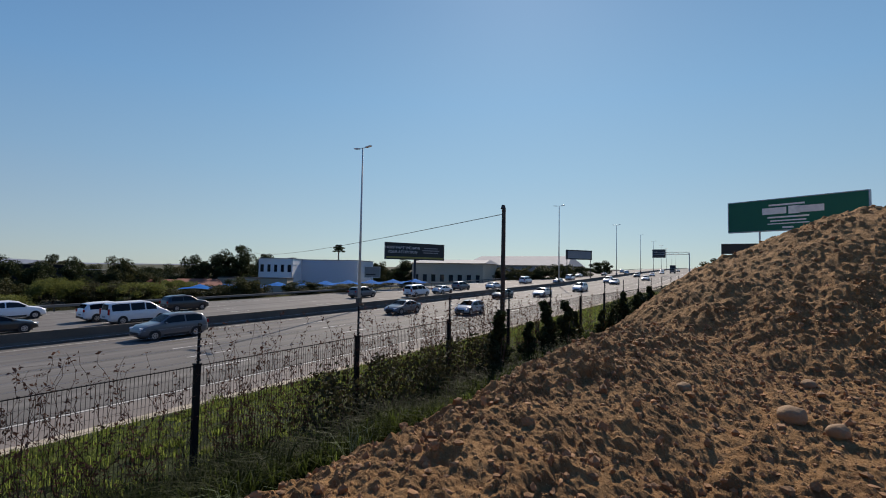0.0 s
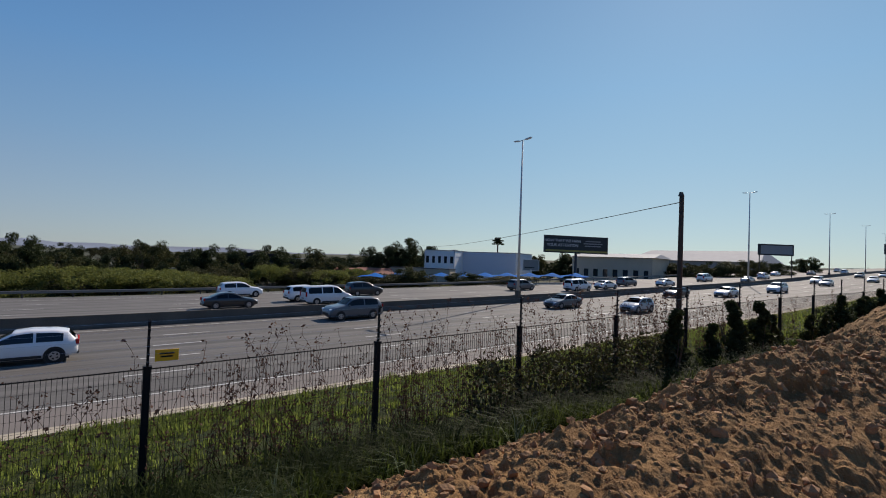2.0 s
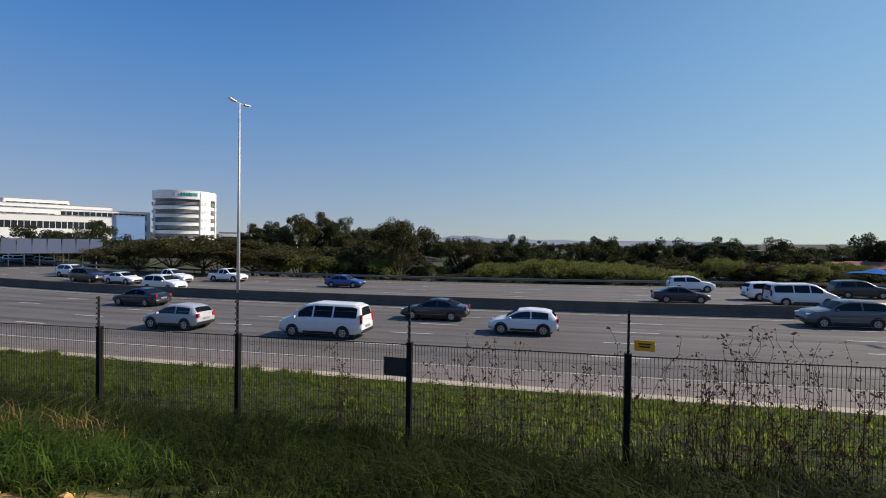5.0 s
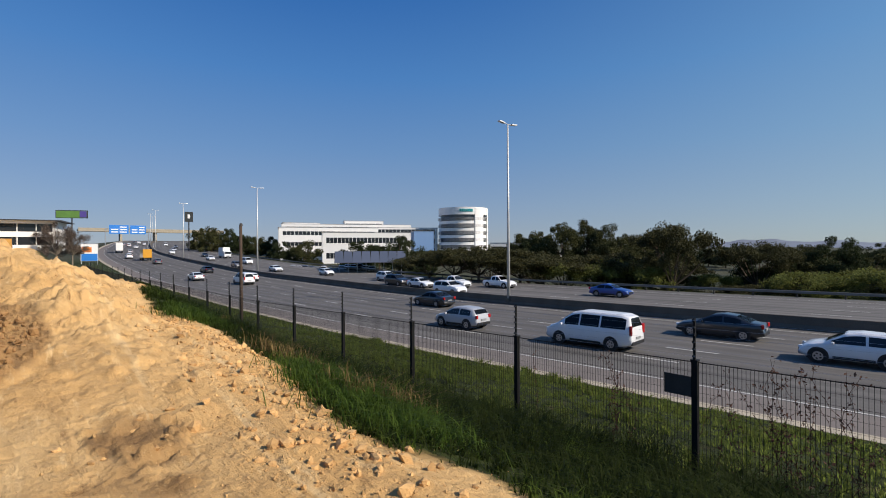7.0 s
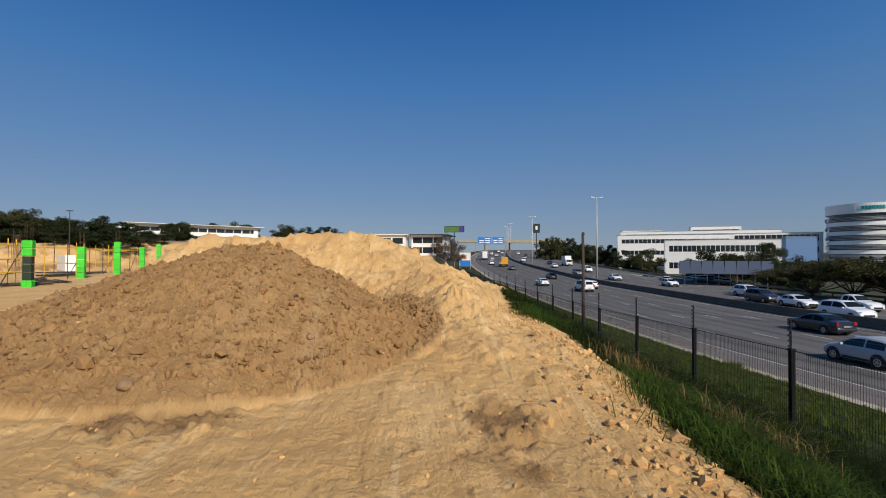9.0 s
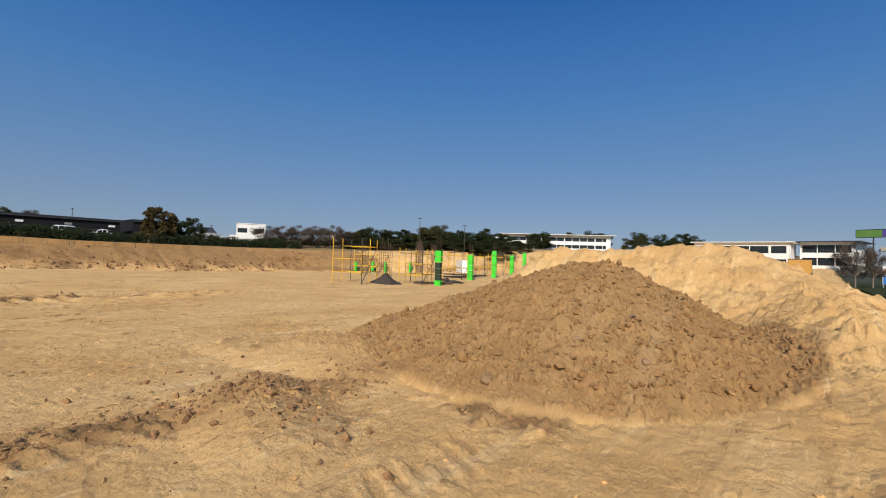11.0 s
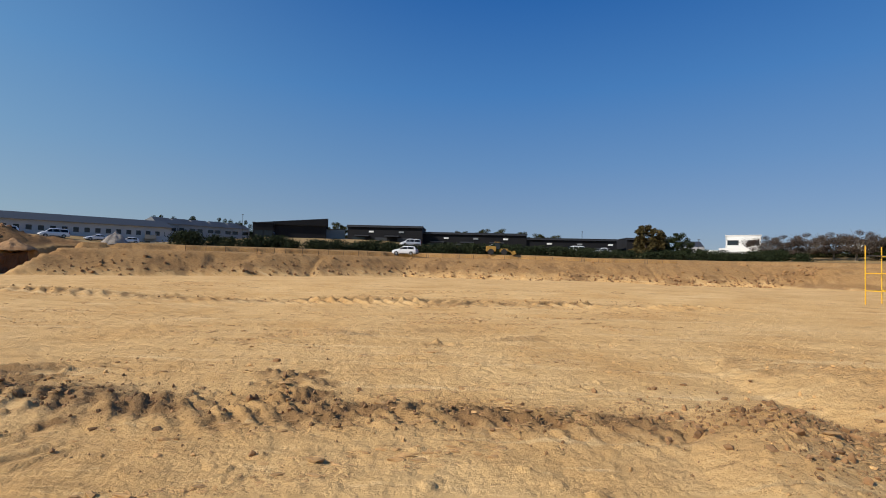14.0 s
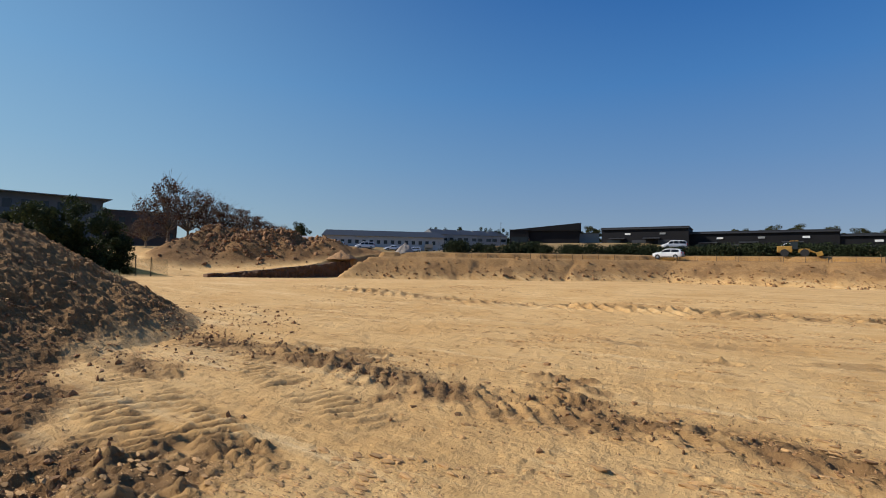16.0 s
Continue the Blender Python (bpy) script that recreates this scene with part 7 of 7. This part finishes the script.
def blades(name, label, x, y, length, width, lean, mat, seed, category="grass"):
    """Many bent blades, each with a base, a knee and a tip."""
    q = np.random.default_rng(seed)
    n = len(x)
    z = heights(x, y) - 0.02
    a = q.uniform(0, 2 * math.pi, n)
    dirx, diry = np.cos(a), np.sin(a)
    wx, wy = -diry * width / 2, dirx * width / 2
    bend = lean * length * q.uniform(0.3, 1.3, n)
    p0 = np.stack((x, y, z), -1)
    side = np.stack((wx, wy, np.zeros(n)), -1)
    knee = p0 + np.stack((dirx * bend * 0.35, diry * bend * 0.35, length * 0.62), -1)
    tip = p0 + np.stack((dirx * bend, diry * bend, length * (0.95 - 0.25 * lean)), -1)
    v = np.stack((p0 - side, p0 + side, knee + side * 0.8, knee - side * 0.8, tip), 1).reshape(-1, 3)
    b = np.arange(n)[:, None] * 5
    f = np.concatenate((b + np.array([[0, 1, 2]]), b + np.array([[0, 2, 3]]), b + np.array([[3, 2, 4]])), 0)
    return tagged(new(name, array_mesh(name, v, f, mat)), label, category, kind="stuff")


q = np.random.default_rng(5)


def scatter(n, x0, x1, y0, y1, keep):
    x, y = q.uniform(x0, x1, n), q.uniform(y0, y1, n)
    z, gr = land(x, y)[:2]
    k = keep(x, y, gr)
    KNOWN[(int(k.sum()), float(x[k][0]))] = z[k]
    return x[k], y[k]


def tufts(n, per, spread, x0, x1, y0, y1, keep):
    """Roots of blades gathered in tufts."""
    x, y = scatter(n, x0, x1, y0, y1, keep)
    z = np.repeat(heights(x, y), per)
    x, y = np.repeat(x, per) + q.normal(0, spread, len(x) * per), np.repeat(y, per) + q.normal(0, spread, len(y) * per)
    KNOWN[(len(x), float(x[0]))] = z
    return x, y


# rank grass on the bank above the fence
x, y = tufts(7200, 16, 0.045, -6.4, -1.0, -24, 14, lambda x, y, gr: (gr > 0.4) & (vnoise(x / 0.5, y / 0.5, 80) > 0.15))
tall = (0.16 + 0.66 * smooth01((-2.4 - x) / 2.0) * (0.25 + 0.95 * vnoise(x / 0.8, y / 0.8, 81))) * q.uniform(0.6, 1.15, len(x))
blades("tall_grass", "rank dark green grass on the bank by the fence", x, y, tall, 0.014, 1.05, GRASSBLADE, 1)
x, y = tufts(5200, 14, 0.04, -6.4, -1.0, -24, 10, lambda x, y, gr: (gr > 0.4) & (vnoise(x / 0.9, y / 0.9, 84) + 0.35 * vnoise(x / 0.3, y / 0.3, 85) > 0.84))
blades("tall_grass", "lighter fresh green grass patches on the bank", x, y, q.uniform(0.2, 0.55, len(x)) * (0.35 + 0.8 * smooth01((-2.2 - x) / 1.8)), 0.012, 1.0, leaf_material("fresh_blades", (0.056, 0.080, 0.013), 0.5, 2.9), 10)
x, y = scatter(26000, -6.4, -2.0, -60, -24, lambda x, y, gr: gr > 0.4)
blades("tall_grass", "rank green grass on the bank farther along the fence", x, y, np.full(len(x), 0.4), 0.03, 0.6, GRASSBLADE, 2)
x, y = scatter(30000, -6.4, -2.5, 14, 60, lambda x, y, gr: gr > 0.4)
blades("tall_grass", "rank green grass and weeds before the shrubs", x, y, np.full(len(x), 0.4), 0.03, 0.6, GRASSBLADE, 3)
# shorter verge grass between the fence and the kerb
x, y = tufts(15000, 9, 0.04, -17.5, -6.5, -26, 26, lambda x, y, gr: (x > road_x(y) + KERB_OFF + 0.9) & (vnoise(x / 0.7, y / 0.7, 82) > 0.12))
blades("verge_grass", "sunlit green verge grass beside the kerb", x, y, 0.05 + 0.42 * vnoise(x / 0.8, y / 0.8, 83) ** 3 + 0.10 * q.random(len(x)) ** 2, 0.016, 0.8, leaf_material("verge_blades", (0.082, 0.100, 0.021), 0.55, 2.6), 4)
x, y = scatter(60000, -24, -6.5, -80, 90, lambda x, y, gr: (x > road_x(y) + KERB_OFF + 0.9) & ((y < -26) | (y > 26)))
blades("verge_grass", "green verge grass farther along the road", x, y, np.full(len(x), 0.22), 0.05, 0.7, bpy.data.materials["verge_blades"], 6)
# bright weed clumps at the edge of the sand
cx, cy = np.array([-2.3, -2.6, -2.2, -2.9, -2.4, -2.7, -2.5, -3.0, -2.3]), np.array([-6.4, -7.2, -5.8, -6.8, -5.2, -13.0, -14.2, -16.0, -4.7])
x = np.repeat(cx, 1500) + q.normal(0, 0.3, 9 * 1500)
y = np.repeat(cy, 1500) + q.normal(0, 0.34, 9 * 1500)
blades("weed_clumps", "fresh green weed clumps at the edge of the sand", x, y, q.uniform(0.10, 0.36, len(x)), 0.012, 1.0, leaf_material("weed_blades", (0.055, 0.088, 0.014), 0.4, 2.2), 9)
n = 700
x, y = q.normal(5.7, 0.9, n), q.normal(-3.9, 0.45, n)
CHURN = (x, y)
# dry tufts and weeds
cx, cy = np.append(q.uniform(-5.5, -2.6, 12), (-2.4, -3.1)), np.append(q.uniform(-24, -7.5, 12), (-5.9, -5.7))
x = np.repeat(cx, 160) + q.normal(0, 0.2, 14 * 160)
y = np.repeat(cy, 160) + q.normal(0, 0.2, 14 * 160)
blades("dry_tufts", "straw-coloured dry grass tufts on the bank", x, y, q.uniform(0.2, 0.6, len(x)), 0.009, 0.9, GRASSDRY, 7)
cx, cy = q.uniform(-4.4, -3.2, 5), q.uniform(0.2, 3.6, 5)
x = np.repeat(cx, 26) + q.normal(0, 0.1, 5 * 26)
y = np.repeat(cy, 26) + q.normal(0, 0.1, 5 * 26)
blades("grey_weeds", "pale grey-green arching weeds on the bank", x, y, q.uniform(0.25, 0.6, len(x)), 0.011, 1.0, leaf_material("grey_green_blades", (0.09, 0.12, 0.06)), 8)


# dry creepers climbing the fence
def creeper(y0, y1, n, seed, top):
    s = np.random.default_rng(seed)
    segs, lv = [], []
    for k in range(n):
        y = s.uniform(y0, y1)
        x = FENCE_X + s.uniform(-0.03, 0.10)
        base = float(fence_top(y)) - 1.8
        p = Vector((x, y, base + 0.2))
        h = s.uniform(0.9, 1.55 + top)
        d = Vector((0, s.normal(0, 0.25), 1))
        steps = int(h / 0.11)
        for i in range(steps):
            d = Vector((s.normal(0, 0.10), d.y * 0.7 + s.normal(0, 0.38), 1)).normalized()
            e = p + d * 0.125
            r = 0.006 * (1 - 0.6 * i / steps)
            segs.append((*p, *e, r, r * 0.9))
            if s.random() < 0.62:
                lv.append((e.x, e.y, e.z))
            if s.random() < 0.25:
                e2 = e + Vector((s.normal(0, 0.05), s.normal(0, 0.13), s.uniform(-0.02, 0.14)))
                segs.append((*e, *e2, r * 0.6, r * 0.4))
                lv.append((e2.x, e2.y, e2.z))
            p = e
    t = tagged(new("creeper", stick_mesh("creeper", segs, WEED)), "dry reddish creeper climbing the mesh fence", "creeper", "creepers on the fence", "stuff")
    v, f = leaf_cloud(lv, [0.06] * len(lv), 4, 0.036, seed)
    o = new("leaves", array_mesh("leaves", v, f, WEED))
    o.parent = t


for k, (a, b, n, top) in enumerate(((-6.5, -3.4, 8, 0.1), (-3.2, -0.2, 26, 0.25), (0.1, 3.2, 60, 0.55), (3.4, 6.5, 72, 0.65), (6.7, 9.8, 78, 0.75), (10, 13, 76, 0.7), (13.4, 16.4, 60, 0.5), (16.6, 26, 50, 0.4))):
    creeper(a, b, n, 200 + k, top)


# loose clods and stones
def stones(name, label, x, y, r, mat, seed, sink=0.25, flat=1.0, long=1.0):
    """Angular lumps; small ones have eight sides."""
    small = r < 0.022
    if small.any() and not small.all():
        stones(name, label, x[small], y[small], r[small], mat, seed + 300, sink, flat, long)
        x, y, r = x[~small], y[~small], r[~small]
    s = np.random.default_rng(seed)
    bm = bmesh.new()
    if small.all():
        for p in ((1, 0, 0), (-1, 0, 0), (0, 1, 0), (0, -1, 0), (0, 0, 1), (0, 0, -1)):
            bm.verts.new(p)
        bm.verts.ensure_lookup_table()
        for a, b in ((0, 2), (2, 1), (1, 3), (3, 0)):
            bm.faces.new((bm.verts[a], bm.verts[b], bm.verts[4]))
            bm.faces.new((bm.verts[b], bm.verts[a], bm.verts[5]))
    else:
        bmesh.ops.create_icosphere(bm, subdivisions=1, radius=1.0)
    bm.verts.index_update()
    base = np.array([v.co[:] for v in bm.verts])
    faces = np.array([[v.index for v in f.verts] for f in bm.faces])
    bm.free()
    n = len(x)
    z = heights(x, y)
    jit = 1 + s.uniform(-0.5, 0.3, (n, len(base), 1))
    v = base[None] * jit * (r[:, None, None] * s.uniform(0.5, 1.25, (n, 1, 3)))
    v *= np.array([1.0, 1.0, flat])
    a = s.uniform(0, 6.28, n)
    c, sn = np.cos(a)[:, None], np.sin(a)[:, None]
    v = np.stack((v[..., 0] * c - v[..., 1] * sn, v[..., 0] * sn + v[..., 1] * c, v[..., 2]), -1)
    v[..., 1] *= long
    v += np.stack((x, y, z + r * (0.5 - sink)), -1)[:, None]
    f = (faces[None] + (np.arange(n) * len(base))[:, None, None]).reshape(-1, 3)
    me = array_mesh(name, v.reshape(-1, 3), f, mat)
    me.shade_flat()
    return tagged(new(name, me), label, "stones", kind="stuff")


CLOD = material("earth_clod", (0.27, 0.14, 0.06), 0.95, vary=0.3, scale=6, fine=50, bump=0.5, island=True)
SANDCLOD = material("sand_clod", (0.50, 0.295, 0.115), 0.95, vary=0.2, scale=6, fine=50, bump=0.5, island=True)
DAMPCLOD = material("damp_clod", (0.25, 0.135, 0.056), 0.95, vary=0.3, scale=6, fine=50, bump=0.5, island=True)
ROCK = material("pale_rock", (0.26, 0.16, 0.08), 0.9, vary=0.25, scale=4, fine=40, bump=0.4, island=True)


def size(n, lo, hi):
    return lo * (hi / lo) ** (q.random(n) ** 4.0)


def low_heap(x, y):
    """Moves points of a unit disc round the low heap's middle onto its foot print."""
    u, v = x - 4.0, y + 9.8
    return 4.0 + u * np.where(u > 0, 4.9, 3.3), -9.9 + v * np.where(v > 0, 3.7, 4.2)


def heap_points(n, cx, cy, rad):
    a, d = q.uniform(0, 6.28, n), rad * np.sqrt(q.random(n))
    return cx + d * np.cos(a), cy + d * np.sin(a)


x, y = heap_points(9000, 2.6, 16.5, 9.5)
x2, y2 = q.uniform(-4.0, 4.5, 15000), q.uniform(0.9, 12.0, 15000)
keep = (x2 < np.where(y2 < 5, 0.8 + 0.40 * y2, 0.2 + 0.33 * y2)) & (x2 > -3.6)
x, y = np.concatenate((x, x2[keep])), np.concatenate((y, y2[keep]))
k = x > -4.4
stones("clods", "crumbly brown clods on the spoil heap", x[k], y[k], size(k.sum(), 0.008, 0.06), CLOD, 21)
x, y = heap_points(14000, 4.0, -9.8, 1.0)
x, y = low_heap(x, y)
stones("clods", "brown clods and stones on the low heap", x, y, size(len(x), 0.007, 0.06), material("brown_clod", (0.29, 0.158, 0.058), 0.95, vary=0.3, scale=6, fine=50, bump=0.5), 22)
x, y = heap_points(120, 4.0, -9.8, 1.0)
x, y = low_heap(x, y)
stones("stones", "pale angular stones on the low brown heap", x, y, size(len(x), 0.016, 0.085), ROCK, 29)
x, y = q.uniform(-2.5, 12, 7000), q.uniform(-26, -3, 7000)
k = (((x - 4.1) / 5.6) ** 2 + ((y + 9.7) / 4.8) ** 2) > 1
x, y = x[k], y[k]
stones("pebbles", "pale sandy clods and pebbles on the mound", x, y, size(len(x), 0.006, 0.035), SANDCLOD, 23)
n = 2200
y = q.uniform(-16, -1.5, n)
x = np.interp(y, (-16, -8, -1.5), (-2.2, -1.4, -0.4)) + q.normal(0, 0.5, n)
stones("stones", "pale rubble along the edge of the grass bank", x, y, size(n, 0.009, 0.06), SANDCLOD, 33)
y = q.uniform(-14, -2.2, 520)
x = np.interp(y, (-14, -8, -4.5, -2.2), (-1.7, -1.6, -1.2, -0.9)) + q.normal(0, 0.28, 520)
stones("stones", "sandy broken lumps strewn along the edge of the bank", x, y, size(520, 0.02, 0.085), SANDCLOD, 38)
x, y = q.uniform(1.5, 22, 6000), q.uniform(-12, 16, 6000)
stones("pebbles", "small sandy clods on the pad", x, y, size(len(x), 0.006, 0.03), SANDCLOD, 24)
n = 4200
y = q.uniform(-8, 13, n)
x = 6.3 + 0.05 * y + q.normal(0, 0.36, n)
stones("damp_clods", "dark damp clods along the wheel rut", x, y, size(n, 0.008, 0.045), DAMPCLOD, 25)
x, y = q.uniform(2.6, 9, 150), q.uniform(-6, 7, 150)
stones("damp_clods", "dark damp clods strewn on the pad", x, y, size(150, 0.014, 0.07), DAMPCLOD, 26)
stones("clods", "brown clods on a small churned ridge", CHURN[0], CHURN[1], size(700, 0.010, 0.055), DAMPCLOD, 28)
n = 900
y = q.uniform(-12, 22, n)
x = 20.3 - 0.06 * y + q.normal(0, 0.5, n)
stones("damp_clods", "dark clods along the far wheel rut", x, y, size(n, 0.010, 0.05), DAMPCLOD, 27)
# broken crust in patches across the pad
x, y = q.uniform(1.2, 24, 60000), q.uniform(-9, 16, 60000)
k = (vnoise(x / 1.3, y / 2.6, 86) + 0.5 * vnoise(x / 0.45, y / 0.6, 87) > 1.08) & (q.random(60000) < 0.9)
x, y = x[k][:12000], y[k][:12000]
stones("crust", "broken sandy crust in patches on the pad", x, y, size(len(x), 0.008, 0.036), material("sandy_crust", (0.42, 0.245, 0.10), 0.95, vary=0.25, scale=6, fine=50, bump=0.5, island=True), 34, 0.3, 0.7, 1.8)
# thin flakes drawn out into streaks by the scraper
x, y = 1.2 + 26 * q.random(120000) ** 1.4, q.uniform(-9, 16, 120000)
k = vnoise((x + 0.35 * y) / 0.30, y / 2.4, 94) * vnoise(x / 3.0, y / 4.0, 95) > 0.42
x, y = x[k][:16000], y[k][:16000]
stones("flakes", "thin sandy flakes in streaks across the pad", x, y, size(len(x), 0.010, 0.04), bpy.data.materials["sandy_crust"], 35, 0.35, 0.55, 2.4)
# larger clods rolled to the foot of the low heap
a = q.uniform(0, 6.28, 420)
d = 0.62 + 0.42 * np.sqrt(q.random(420))
x, y = low_heap(4.0 + d * np.cos(a), -9.8 + d * np.sin(a))
stones("clods", "larger brown clods rolled to the foot of the heap", x, y, size(420, 0.03, 0.11), bpy.data.materials["brown_clod"], 36)
# rubble on the far heap and under the cut bank
n = 2600
u = q.random(n)
x, y = 47 + 14 * u + q.normal(0, 3.4, n), 81 - 14 * u + q.normal(0, 3.4, n)
stones("rubble", "brown lumps of earth on the distant heap", x, y, size(n, 0.10, 0.55), CLOD, 30)
n = 2400
y = np.where(q.random(n) < 0.6, q.uniform(-58, -12, n), q.uniform(-12, 48, n))
x = 80.2 - 0.75 * np.clip(y - 10, 0, None) + q.normal(0, 1.1, n)
stones("rubble", "fallen lumps of earth along the cut bank", x, y, size(n, 0.05, 0.32), DAMPCLOD, 31)
n = 900
y = q.uniform(-60, 48, n)
x = 82.5 - 0.75 * np.clip(y - 10, 0, None) + q.normal(0, 2.4, n)
stones("rubble", "lumps of earth stuck in the face of the cut bank", x, y, size(n, 0.08, 0.42), bpy.data.materials["brown_clod"], 37, 0.6)
for px, py, r in ((0.78, 6.3, 0.14), (1.15, 5.95, 0.10), (-0.3, 6.2, 0.09), (1.0, 8.7, 0.1), (2.4, -7.4, 0.06), (4.05, -6.1, 0.08)):
    bm = bmesh.new()
    bmesh.ops.create_icosphere(bm, subdivisions=3, radius=r)
    for v in bm.verts:
        v.co *= 1 + 0.22 * noise.noise(v.co * 4 / r * 0.4 + Vector((px, py, 0)))
        v.co.z *= 0.8
    o = part("boulder", bm, ROCK, smooth=True)
    o.matrix_world = pose(px, py, ground_height(px, py) + r * 0.35, 0, 0, px * 90)
    tagged(o, "rounded pale boulder lying on loose earth", "boulder", "boulders")
